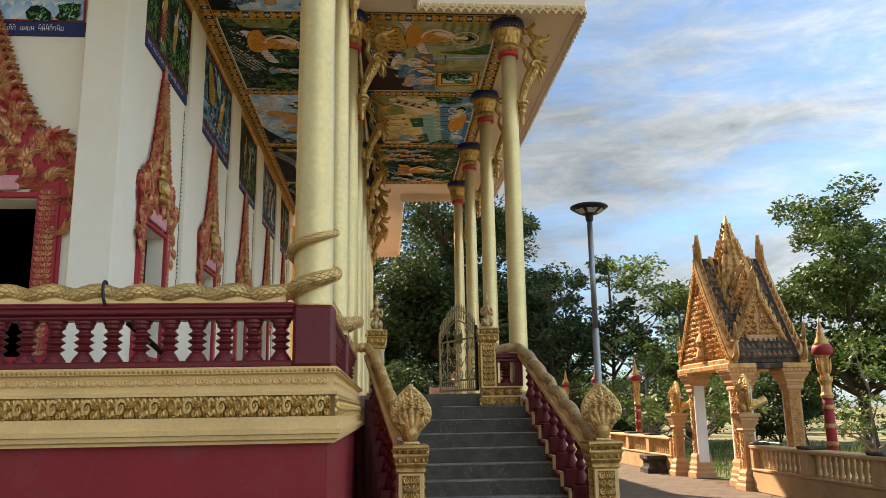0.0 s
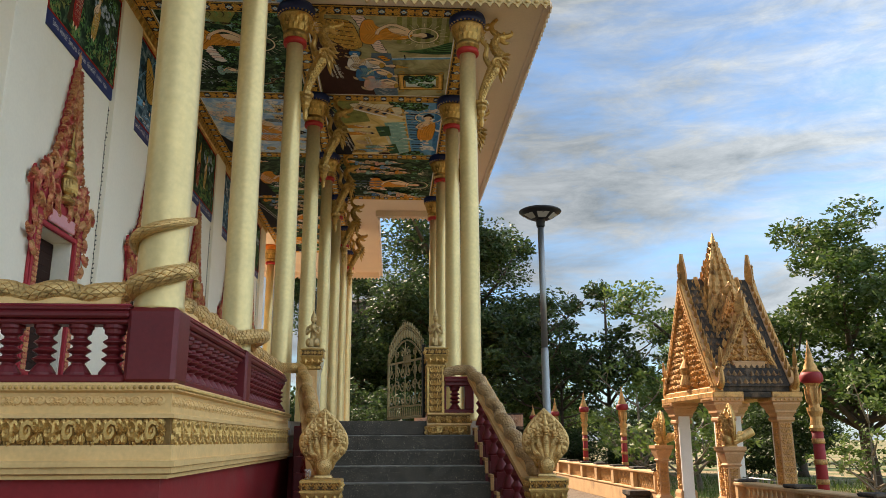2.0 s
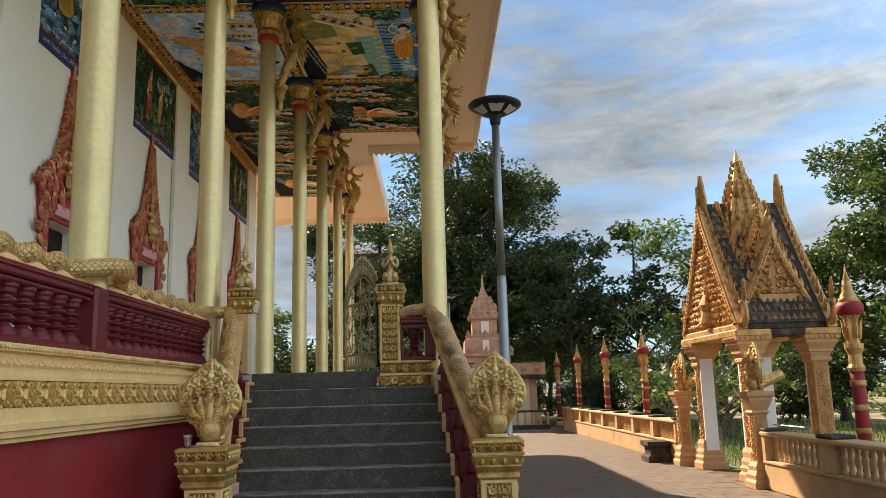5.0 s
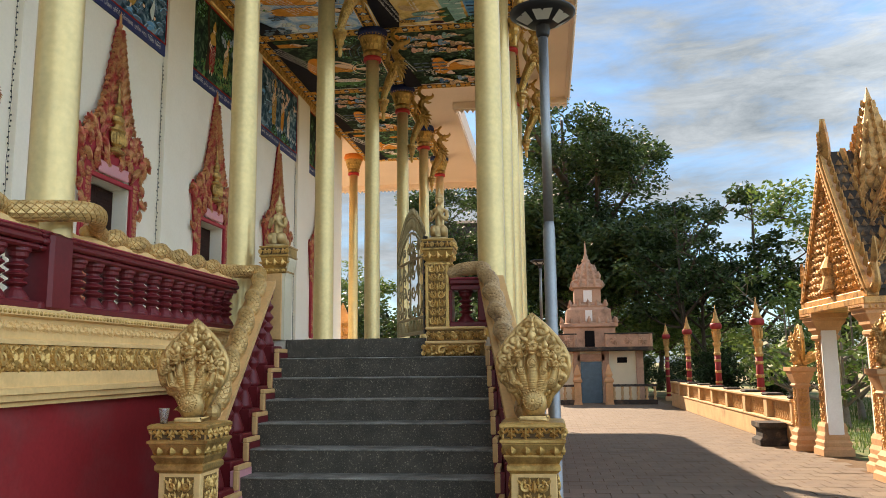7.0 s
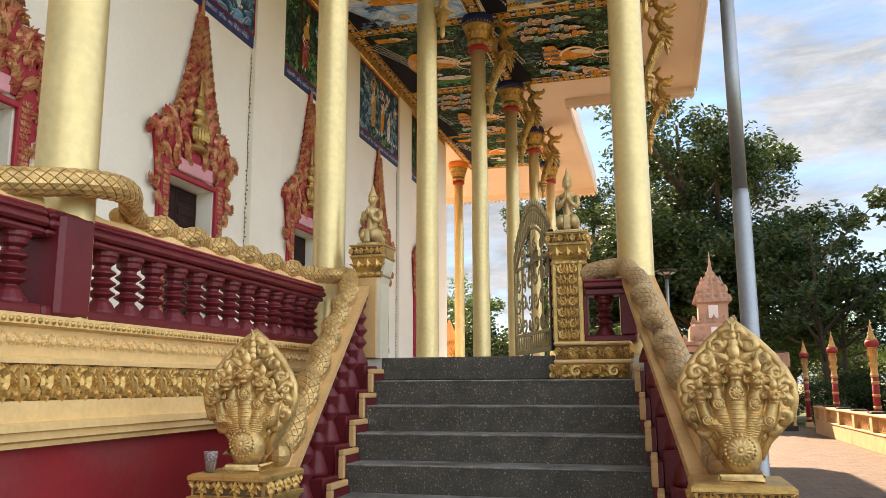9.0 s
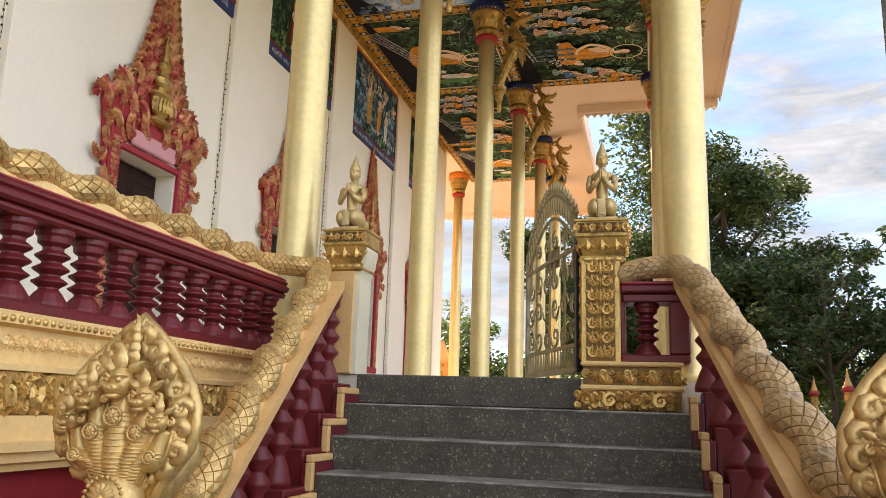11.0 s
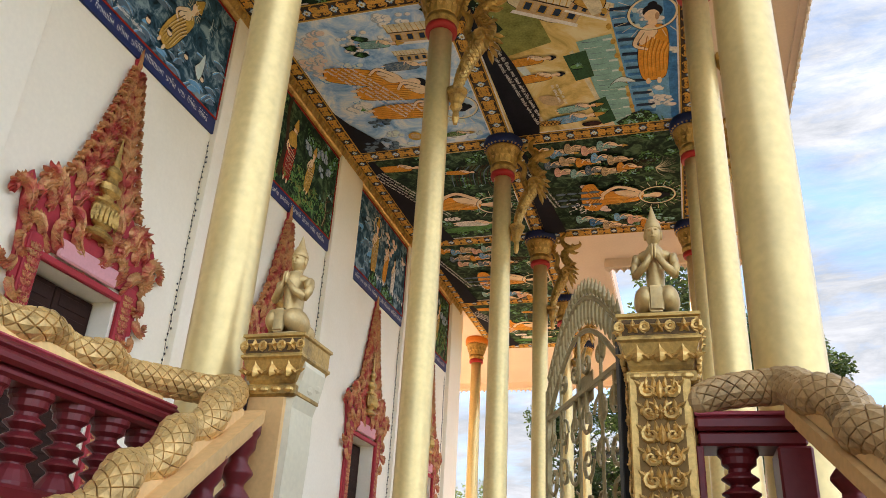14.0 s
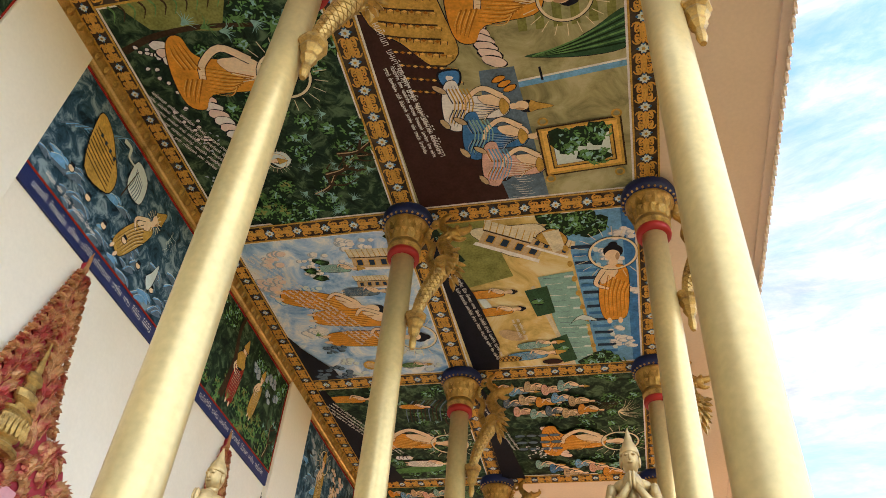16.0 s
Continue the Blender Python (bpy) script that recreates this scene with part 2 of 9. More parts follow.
def block(x0, x1, y0, y1, z0, z1, c=0.0, s=None):
    """A box with its edges chamfered by c."""
    s = s or Shape()
    if c <= 0:
        v = [(x, y, z) for x in (x0, x1) for y in (y0, y1) for z in (z0, z1)]
        return s.add(v, [(0, 1, 3, 2), (4, 6, 7, 5), (0, 4, 5, 1), (2, 3, 7, 6), (0, 2, 6, 4), (1, 5, 7, 3)])
    c = min(c, (x1 - x0) / 2.1, (y1 - y0) / 2.1, (z1 - z0) / 2.1)
    v, idx = [], {}
    for i, (x, sx) in enumerate(((x0, 1), (x1, -1))):
        for j, (y, sy) in enumerate(((y0, 1), (y1, -1))):
            for k, (z, sz) in enumerate(((z0, 1), (z1, -1))):
                for a in range(3):
                    idx[i, j, k, a] = len(v)
                    v.append((x + (0 if a == 0 else sx * c), y + (0 if a == 1 else sy * c), z + (0 if a == 2 else sz * c)))
    f = []
    for i in (0, 1):
        f.append(tuple(idx[i, j, k, 0] for j, k in ((0, 0), (0, 1), (1, 1), (1, 0))))
        f.append(tuple(idx[j, i, k, 1] for j, k in ((0, 0), (1, 0), (1, 1), (0, 1))))
        f.append(tuple(idx[j, k, i, 2] for j, k in ((0, 0), (0, 1), (1, 1), (1, 0))))
        for j in (0, 1):
            f.append((idx[i, j, 0, 0], idx[i, j, 1, 0], idx[i, j, 1, 1], idx[i, j, 0, 1]))
            f.append((idx[i, 0, j, 0], idx[i, 1, j, 0], idx[i, 1, j, 2], idx[i, 0, j, 2]))
            f.append((idx[0, i, j, 1], idx[1, i, j, 1], idx[1, i, j, 2], idx[0, i, j, 2]))
            for k in (0, 1):
                f.append((idx[i, j, k, 0], idx[i, j, k, 1], idx[i, j, k, 2]))
    return s.add(v, f)


def lathe(profile, n=16, x=0.0, y=0.0, s=None, square=False):
    """Turned round z from (radius, height) pairs; square turns it into a four-sided pillar."""
    s = s or Shape()
    n = 4 if square else n
    v, f = [], []
    for r, z in profile:
        for i in range(n):
            a = 2 * math.pi * (i + (0.5 if square else 0)) / n
            q = r * (math.sqrt(2) if square else 1)
            v.append((x + q * math.cos(a), y + q * math.sin(a), z))
    for k in range(len(profile) - 1):
        for i in range(n):
            j = (i + 1) % n
            f.append((k * n + i, k * n + j, (k + 1) * n + j, (k + 1) * n + i))
    f.append(tuple(range(n))[::-1])
    f.append(tuple((len(profile) - 1) * n + i for i in range(n)))
    return s.add(v, f)


def ball(c, r, s=None, n=10, m=6, rot=None):
    s = s or Shape()
    r = (r, r, r) if isinstance(r, (int, float)) else r
    v, f = [], []
    for k in range(m + 1):
        p = math.pi * k / m
        for i in range(n):
            a = 2 * math.pi * i / n
            q = Vector((r[0] * math.sin(p) * math.cos(a), r[1] * math.sin(p) * math.sin(a), r[2] * math.cos(p)))
            if rot:
                q = rot @ q
            v.append((c[0] + q.x, c[1] + q.y, c[2] + q.z))
    for k in range(m):
        for i in range(n):
            j = (i + 1) % n
            f.append((k * n + i, (k + 1) * n + i, (k + 1) * n + j, k * n + j))
    return s.add(v, f)


def prism(outline, d0, d1, axis="y", s=None):
    """An outline of (a, b) pairs made solid from d0 to d1 along an axis: y gives (a, d, b), x gives (d, a, b), z gives (a, b, d)."""
    s = s or Shape()
    put = {"y": lambda a, b, d: (a, d, b), "x": lambda a, b, d: (d, a, b), "z": lambda a, b, d: (a, b, d)}[axis]
    n = len(outline)
    v = [put(a, b, d0) for a, b in outline] + [put(a, b, d1) for a, b in outline]
    f = [tuple(range(n)), tuple(range(2 * n - 1, n - 1, -1))]
    f += [(i, i + n, (i + 1) % n + n, (i + 1) % n) for i in range(n)]
    return s.add(v, f)


def tube(pts, radii, n=10, s=None, flat=1.0):
    """A round or flattened tube along points, with its ends closed; it keeps u along and v around for scale patterns."""
    s = s or Shape()
    pts = [Vector(p) for p in pts]
    v, f, uv = [], [], []
    up, run = None, 0.0
    for k, p in enumerate(pts):
        t = (pts[min(k + 1, len(pts) - 1)] - pts[max(k - 1, 0)]).normalized()
        if up is None:
            up = Vector((0, 0, 1)) if abs(t.z) < 0.9 else Vector((1, 0, 0))
        side = t.cross(up).normalized()
        up = side.cross(t).normalized()
        r = radii[k] if isinstance(radii, (list, tuple)) else radii
        run += (p - pts[k - 1]).length if k else 0
        for i in range(n):
            a = 2 * math.pi * i / n
            v.append(tuple(p + side * (r * math.cos(a)) + up * (r * flat * math.sin(a))))
            uv.append((run, i / n))
    for k in range(len(pts) - 1):
        for i in range(n):
            j = (i + 1) % n
            f.append((k * n + i, k * n + j, (k + 1) * n + j, (k + 1) * n + i))
    f.append(tuple(range(n))[::-1])
    f.append(tuple((len(pts) - 1) * n + i for i in range(n)))
    return s.add(v, f)


def part(name, shape, mat, parent=None, label="", smooth=False, at=None):
    """One mesh object under a thing or a part."""
    me = shape if isinstance(shape, bpy.types.Mesh) else shape.mesh(name, mat, smooth)
    ob = new(name, me)
    if parent:
        ob.parent = parent
    if at is not None:
        ob.matrix_basis = at
    if label:
        ob["label"] = label
    return ob


def thing(name, m, label, category, group="", kind=""):
    """An empty at a thing's base, which carries its parts."""
    return_ob = new(name)
    return_ob.empty_display_size = 0.1
    return_ob.matrix_basis = m
    return tagged(return_ob, label, category, group, kind)


def setting(name, shape, mat, label="", category="", smooth=False):
    ob = part(name, shape, mat, smooth=smooth)
    return tagged(ob, label, category, kind="structure")


def spline(points, per=8):
    """Points of a smooth curve through the given points."""
    P = [Vector(p) for p in points]
    P = [2 * P[0] - P[1], *P, 2 * P[-1] - P[-2]]
    out = []
    for i in range(1, len(P) - 2):
        a, b, c, d = P[i - 1:i + 3]
        for k in range(per):
            t = k / per
            out.append(0.5 * ((2 * b) + (c - a) * t + (2 * a - 5 * b + 4 * c - d) * t * t + (3 * b - a - 3 * c + d) * t ** 3))
    out.append(P[-2])
    return out

# ---- the plan, in metres ----
TOP = 1.716                       # floor of the terrace
CEIL = 7.44
WX = -2.88                        # side wall of the hall
BAYS = [11.12, 14.07, 17.03, 20.0]
COLX, OUTX = -0.56, 1.88          # inner and outer row of columns
WINDOWS = [9.71, 12.67, 15.63, 18.64, 21.55]
PILASTERS = [8.42, 11.24, 14.28, 17.16, 20.2, 22.92]
EDGE_X, EDGE_Y = -0.31, 5.52      # lip of the terrace
RISE, TREAD, STEPS = 0.1716, 0.26, 10


def step_edge(k):
    """Left and right end, nose and height of step k, counted from the top."""
    return -0.03 + 0.035 * k, 1.84 + 0.03 * k, 11.0 - TREAD * k, TOP - RISE * k


# ground
ground = Shape()
ground.add([(-900, -900, -0.02), (900, -900, -0.02), (900, 900, -0.02), (-900, 900, -0.02)], [(0, 1, 2, 3)])
setting("ground", ground, EARTH, "dry earth with patches of grass", "ground")
setting("pavement", block(-12, 7.0, -14, 40, -0.015, -0.006), RECESS, "brown paver courtyard with dark joints", "pavement")

# terrace core
core = Shape()
block(-14, EDGE_X - 0.10, EDGE_Y + 0.10, 29.0, 0, 1.29, 0, core)
block(EDGE_X - 0.10, 2.3, 11.25, 20.6, 0, 1.29, 0, core)
setting("terrace_base", core, REDWALL, "dull red plastered terrace base", "base")
top = Shape()
block(-14, EDGE_X - 0.06, EDGE_Y + 0.06, 29.0, 1.29, TOP - 0.004, 0, top)
block(EDGE_X - 0.06, 2.3, 11.0, 20.6, 1.545, TOP - 0.004, 0, top)
setting("floor", top, FLOOR, "terrace floor paled to bounce light to the ceiling", "floor")


def mould(profile, x0, y0, length, along, name, mat, label):
    """A moulding run along the terrace edge from (outward, height) pairs; mitred at the front corner."""
    s = Shape()
    n = len(profile)
    if along == "x":
        v = [(EDGE_X + o, EDGE_Y - o, z) for o, z in profile] + [(x0, EDGE_Y - o, z) for o, z in profile]
    else:
        v = [(EDGE_X + o, EDGE_Y - o, z) for o, z in profile] + [(EDGE_X + o, length, z) for o, z in profile]
    f = [tuple(range(n)), tuple(range(2 * n - 1, n - 1, -1))] + [(i, (i + 1) % n, n + (i + 1) % n, n + i) for i in range(n)]
    s.add(v, f)
    return setting(name, s, mat, label, "moulding")


LIP = [(-0.3, 1.28), (-0.05, 1.28), (-0.05, 1.30), (-0.02, 1.31), (-0.02, 1.34), (0, 1.345), (0, 1.375), (-0.03, 1.38), (-0.035, 1.46), (-0.3, 1.46)]
BANDLOW = [(-0.3, 1.46), (-0.05, 1.46), (-0.05, 1.605), (-0.3, 1.605)]
BANDHIGH = [(-0.3, 1.605), (-0.03, 1.605), (-0.03, 1.625), (-0.055, 1.635), (-0.055, 1.745), (-0.02, 1.755), (-0.02, 1.785), (-0.045, 1.80), (-0.3, 1.80)]
for along in "xy":
    mould(LIP, -9, 0, 10.7, along, "trim", YELLOW, "yellow ochre plaster ledge of the terrace")
    mould(BANDLOW, -9, 0, 10.7, along, "trim", GROUNDGOLD, "gilded frieze ground with shade in its brown")
    mould(BANDHIGH, -9, 0, 10.7, along, "trim", YELLOW, "yellow ochre cornice of the terrace")

# hall walls, with window openings
WIN_HALF, WIN_LOW, WIN_HIGH = 0.43, 2.2, 3.72
wall = Shape()
ys = [8.3]
for w in WINDOWS:
    ys += [w - WIN_HALF, w + WIN_HALF]
ys.append(23.3)
for i in range(0, len(ys), 2):
    block(WX - 0.4, WX, ys[i], ys[i + 1], TOP, 7.7, 0, wall)
for w in WINDOWS:
    block(WX - 0.4, WX, w - WIN_HALF, w + WIN_HALF, TOP, WIN_LOW, 0, wall)
    block(WX - 0.4, WX, w - WIN_HALF, w + WIN_HALF, WIN_HIGH, 7.7, 0, wall)
setting("wall_east", wall, WALL, "cream white plastered hall wall", "wall")
front = Shape()
DOOR_X = (-5.1, -3.62)
block(-14, DOOR_X[0], 8.3, 8.7, TOP, 7.7, 0, front)
block(DOOR_X[1], WX - 0.4, 8.3, 8.7, TOP, 7.7, 0, front)
block(DOOR_X[0], DOOR_X[1], 8.3, 8.7, 3.74, 7.7, 0, front)
setting("wall_south", front, WALL, "cream white plastered end wall with a doorway", "wall")
setting("wall_north", block(-14, WX, 23.3, 23.7, TOP, 7.7), WALL, "cream white plastered end wall", "wall")
# added inner walls; their black supplies the gloom behind door and windows
setting("wall_inner", block(-7.2, -7.0, 8.7, 23.3, TOP, 7.7), BLACK, "inner wall coloured black for the unlit hall", "wall")
setting("wall_inner_back", block(-14, -7.2, 12, 12.2, TOP, 7.7), BLACK, "inner wall coloured black for the unlit doorway", "wall")
for i, p in enumerate(PILASTERS):
    h = 0.30 if i in (0, 5) else 0.40
    s = block(WX - 0.02, WX + 0.07, p - h, p + h, TOP, 7.42, 0.006)
    setting("pilaster", s, WALL, "shallow cream plaster pilaster on the hall wall", "pilaster")
setting("pilaster", block(-3.24, WX + 0.068, 8.1, 8.32, TOP, 7.42, 0.006), WALL, "cream plaster corner pilaster of the hall", "pilaster")

# ceiling and eaves
ceil = Shape()
block(-14, 0.4, 4.3, 29.2, CEIL, CEIL + 0.15, 0, ceil)
block(0.4, 2.97, 10.75, 21.2, CEIL, CEIL + 0.15, 0, ceil)
setting("ceiling", ceil, PINKCREAM, "pink cream soffit under the eaves", "ceiling")
# roof out of view, its ridge height set by the shadow wanted
roof = Shape()
prism([(-15, CEIL + 0.2), (0.4, CEIL + 0.2), (-3, 9.3), (-7.5, 11.8), (-12, 9.3)], 4.2, 29.3, "y", roof)
prism([(10.7, CEIL + 0.2), (21.25, CEIL + 0.2), (16.2, 10.2)], -6, 3.0, "x", roof)
setting("roof", roof, ORANGE, "unseen orange roof, added to shade the stairs", "roof")

# stairs
for k in range(1, STEPS):
    l, r, y, z = step_edge(k)
    s = block(l, r, y, 11.3, max(z - 0.6, -0.01), z - 0.004, 0)
    st_ob = setting("step", s, STEP, "worn grey terrazzo stair step", "step")
    part("nosing", block(l - 0.002, r + 0.002, y - 0.008, y + 0.3, z - 0.014, z, 0.006), NOSING, st_ob, "paler tread top with sky light in its colour")
s = block(-0.03, 1.30, 11.0 - 0.012, 11.3, TOP - 0.17, TOP + 0.001, 0.008)
setting("step", s, STEP, "worn grey terrazzo top step", "step")


# ---- columns ----
def column_parts(t, z0, wide=1.0):
    """A pale gold column with a blue, gold and red capital; z0 is where the shaft starts above the thing's foot."""
    h = CEIL - t.matrix_basis.translation.z
    cap = h - 0.60
    part("shaft", lathe([(wide * r, z) for r, z in ((0.138, z0), (0.138, z0 + 0.05), (0.134, z0 + 0.06), (0.131, h * 0.35), (0.124, h * 0.65), (0.115, cap))], 28), COLUMN, t, smooth=True)
    part("red_ring", lathe([(0.122, cap), (0.158, cap + 0.005), (0.163, cap + 0.04), (0.158, cap + 0.075), (0.13, cap + 0.08)], 28), RED, t, "red ring under the capital", smooth=True)
    part("necking", lathe([(0.13, cap + 0.08), (0.15, cap + 0.085), (0.15, cap + 0.11), (0.17, cap + 0.115), (0.172, cap + 0.15), (0.16, cap + 0.155), (0.158, cap + 0.19)], 28), DARKGOLD, t, "gilded necking", smooth=True)
    part("lotus_bell", lathe([(0.158, cap + 0.19), (0.17, cap + 0.22), (0.20, cap + 0.31), (0.232, cap + 0.40), (0.236, cap + 0.43), (0.225, cap + 0.44)], 28), GOLD, t, "gilded lotus bell", smooth=True)
    petal = Shape()
    for ring, (z, r, w, hh) in enumerate(((cap + 0.19, 0.165, 0.036, 0.12), (cap + 0.28, 0.196, 0.042, 0.14))):
        n = 16
        for i in range(n):
            a = 2 * math.pi * (i + 0.5 * ring) / n
            lf = Shape()
            lf.add([(0, -w, 0), (0.014, 0, 0.01), (0, w, 0), (0.016, -w, hh * 0.5), (0.034, 0, hh * 0.6), (0.016, w, hh * 0.5), (0.038, 0, hh)],
                   [(0, 1, 4, 3), (1, 2, 5, 4), (3, 4, 6), (4, 5, 6)])
            petal.join(lf, Matrix.Rotation(a, 4, "Z") @ Matrix.Translation((r - 0.006, 0, z)))
    part("petals", petal, DARKGOLD, t, "gilded lotus petals")["kind"] = "stuff"
    part("abacus", lathe([(0.225, cap + 0.44), (0.26, cap + 0.45), (0.268, cap + 0.50), (0.268, cap + 0.545), (0.25, cap + 0.598)], 28), BLUE, t, "dark blue band on top of the capital", smooth=True)
    beads = Shape()
    for i in range(28):
        a = 2 * math.pi * i / 28
        ball((0.252 * math.cos(a), 0.252 * math.sin(a), cap + 0.447), 0.014, beads, 6, 4)
    part("beads", beads, GOLD, t)["kind"] = "stuff"


col = thing("column", pose(COLX + 0.02, BAYS[0], TOP), "tall pale gold painted round column with blue and gold capital", "column", "columns of the terrace")
column_parts(col, 0)
for y in BAYS[1:3]:
    copy_thing(col, pose(COLX, y, TOP))
copy_thing(col, pose(OUTX + 0.015, 11.27, TOP))
for y in BAYS[1:]:
    copy_thing(col, pose(OUTX, y, TOP))
copy_thing(col, pose(-0.53, 8.12, TOP))
corner = thing("column", pose(-0.54, 5.79, TOP), "tall pale gold corner column rising from a maroon rail post", "column", "columns of the terrace")
column_parts(corner, 0.5, 1.08)

footed = copy_thing(col, pose(COLX, 20.0, TOP))
footed["label"] = "tall pale gold round column with a maroon painted foot"
part("foot", lathe([(0.148, 0), (0.148, 0.24), (0.140, 0.25)], 28), MAROON, footed, "maroon painted foot", True)
for y in (22.95, 25.9):
    copy_thing(footed, pose(COLX, y, TOP))

far = thing("column", pose(-2.96, 25.3, TOP), "tall orange painted round column at the far terrace end", "column")
column_parts(far, 0)
far_shaft = far.children[0]
far_shaft.data = far_shaft.data.copy()
far_shaft.data.materials.clear()
far_shaft.data.materials.append(ORANGE)


# ---- carved ornament ----
def bisect(values, x):
    """How many of the rising values are not above x, at most all but the last."""
    lo, hi = 0, len(values) - 1
    while lo < hi:
        m = (lo + hi) // 2
        if values[m] <= x:
            lo = m + 1
        else:
            hi = m
    return lo


def scroll(s, cx, cz, r, turns=1.4, start=0.0, way=1, thick=0.012, y=0.0):
    """A raised spiral tendril lying in the xz plane and facing -y."""
    n = 13
    pts, rad = [], []
    for k in range(n):
        t = k / (n - 1)
        a = start + way * turns * 2 * math.pi * t
        q = r * (1 - 0.86 * t)
        pts.append((cx + q * math.cos(a), y - thick * 0.5 * math.sin(math.pi * t), cz + q * math.sin(a)))
        rad.append(thick * (0.55 + 0.75 * math.sin(math.pi * min(1, t * 1.15 + 0.1))))
    tube(pts, rad, 5, s)
    ball(pts[-1], thick * 1.25, s, 6, 4)
    return s


def leaf(s, x, z, length, width, angle, y=0.0, lift=0.02, curl=0.35):
    """A pointed curled leaf with a raised rib, facing -y; angle in degrees from upright, clockwise."""
    a = radians(angle)
    ux, uz = math.sin(a), math.cos(a)
    px, pz = uz, -ux
    rows = []
    for t, w in ((0, 0.35), (0.25, 0.95), (0.5, 1.0), (0.75, 0.6)):
        bend = curl * length * t * t
        c = (x + ux * length * t + px * bend, z + uz * length * t + pz * bend)
        rise = lift * math.sin(math.pi * (0.25 + 0.75 * t))
        rows.append([(c[0] - px * width * w * 0.5, y, c[1] - pz * width * w * 0.5), (c[0], y - rise, c[1]), (c[0] + px * width * w * 0.5, y, c[1] + pz * width * w * 0.5)])
    bend = curl * length
    tip = (x + ux * length + px * bend * 1.15, y - lift * 0.5, z + uz * length + pz * bend * 1.15)
    v = [p for r in rows for p in r] + [tip]
    f = []
    for k in range(3):
        f += [(3 * k, 3 * k + 1, 3 * k + 4, 3 * k + 3), (3 * k + 1, 3 * k + 2, 3 * k + 5, 3 * k + 4)]
    f += [(9, 10, 12), (10, 11, 12)]
    return s.add(v, f)


def rosette(s, x, z, r, y=0.0, n=8, lift=0.02):
    for i in range(n):
        leaf(s, x, z, r, r * 0.62, 360 * i / n, y, lift, 0.0)
    return ball((x, y - lift * 0.6, z), (r * 0.26, lift, r * 0.26), s, 8, 5)


def flower_panel(w, h, seed=0, thick=0.014):
    """Mirrored tendrils, leaves and blossoms that fill a panel w by h, base at z 0, centred on x."""
    rng = random.Random(seed)
    thick = min(thick, w * 0.048)
    s = Shape()
    rows = max(1, round(h / (w * 0.50)))
    dz = h / rows
    for k in range(rows):
        z = (k + 0.5) * dz
        q = min(w * 0.23, dz * 0.42)
        for m in (-1, 1):
            scroll(s, m * w * 0.26, z, q, 1.3, math.pi / 2 if m > 0 else math.pi / 2, m if k % 2 else -m, thick)
            leaf(s, m * w * 0.08, z - dz * 0.3, q * 1.5, q * 0.7, m * 48, 0, thick * 1.6, m * 0.3)
            leaf(s, m * w * 0.30, z + dz * 0.12, q * 1.1, q * 0.6, m * (20 + rng.uniform(-8, 8)), 0, thick * 1.5, -m * 0.3)
            leaf(s, m * w * 0.44, z - dz * 0.15, q * 1.2, q * 0.7, -m * 28, 0, thick * 1.3, m * 0.5)
            leaf(s, m * w * 0.40, z + dz * 0.2, q * 1.0, q * 0.6, m * 75, 0, thick * 1.2, -m * 0.4)
            leaf(s, m * w * 0.16, z + dz * 0.1, q * 1.2, q * 0.6, -m * 30, 0, thick * 1.4, m * 0.5)
        if k % 2:
            rosette(s, 0, z, q * 0.85, 0, 6, thick * 1.8)
        else:
            leaf(s, 0, z - dz * 0.42, dz * 0.9, q * 0.9, 0, 0, thick * 2.2, 0.0)
    return s


def frieze_tile():
    """One unit of the gilded scroll frieze, 0.36 long and 0.14 high: two large volutes with leafy tendrils that fill the field."""
    s = Shape()
    for m in (-1, 1):
        for x, z, r, start, way, thick in ((0.088, 0.072, 0.060, 0.0, 1, 0.019), (0.030, 0.104, 0.028, -1.57, -1, 0.014), (0.030, 0.038, 0.028, 1.57, 1, 0.014),
                                           (0.150, 0.112, 0.026, -1.57, 1, 0.013), (0.150, 0.030, 0.026, 1.57, -1, 0.013), (0.062, 0.016, 0.016, 0.8, 1, 0.010), (0.112, 0.130, 0.014, 0.8, -1, 0.010)):
            scroll(s, m * x, z, r, 1.6, (math.pi - start) if m < 0 else start, m * way, thick)
        for q in range(9):
            a = 2 * math.pi * q / 9
            leaf(s, m * (0.088 + 0.050 * math.cos(a)), 0.072 + 0.050 * math.sin(a), 0.034, 0.022, 90 - math.degrees(a) if m > 0 else math.degrees(a) - 90, -0.004, 0.020, 0.4 * m)
        for x, z, a in ((0.02, 0.068, 80), (0.05, 0.125, 55), (0.05, 0.012, 120), (0.165, 0.07, -70), (0.13, 0.005, 40), (0.135, 0.135, 150)):
            leaf(s, m * x, z, 0.045, 0.026, m * a, -0.004, 0.020, m * 0.4)
    rosette(s, 0.0, 0.071, 0.026, -0.006, 6, 0.022)
    rosette(s, 0.18, 0.071, 0.034, -0.006, 8, 0.022)
    for e in (-1, 1):
        leaf(s, 0.18, 0.071 + e * 0.03, 0.04, 0.034, 0 if e > 0 else 180, 0, 0.02, 0)
    return s


def sprig_tile():
    """Low leafy running ornament of the cornice, 0.26 long."""
    s = Shape()
    for dx in (-0.065, 0.065):
        rosette(s, dx, 0.045, 0.026, 0, 7, 0.014)
        for m in (-1, 1):
            scroll(s, dx + m * 0.040, 0.052, 0.020, 1.3, math.pi / 2, -m, 0.009)
            for a, l, z in ((62, 0.050, 0.03), (100, 0.055, 0.045), (125, 0.045, 0.055), (35, 0.035, 0.05)):
                leaf(s, dx, z, l, 0.022, m * a, 0, 0.012, m * 0.3)
    return s


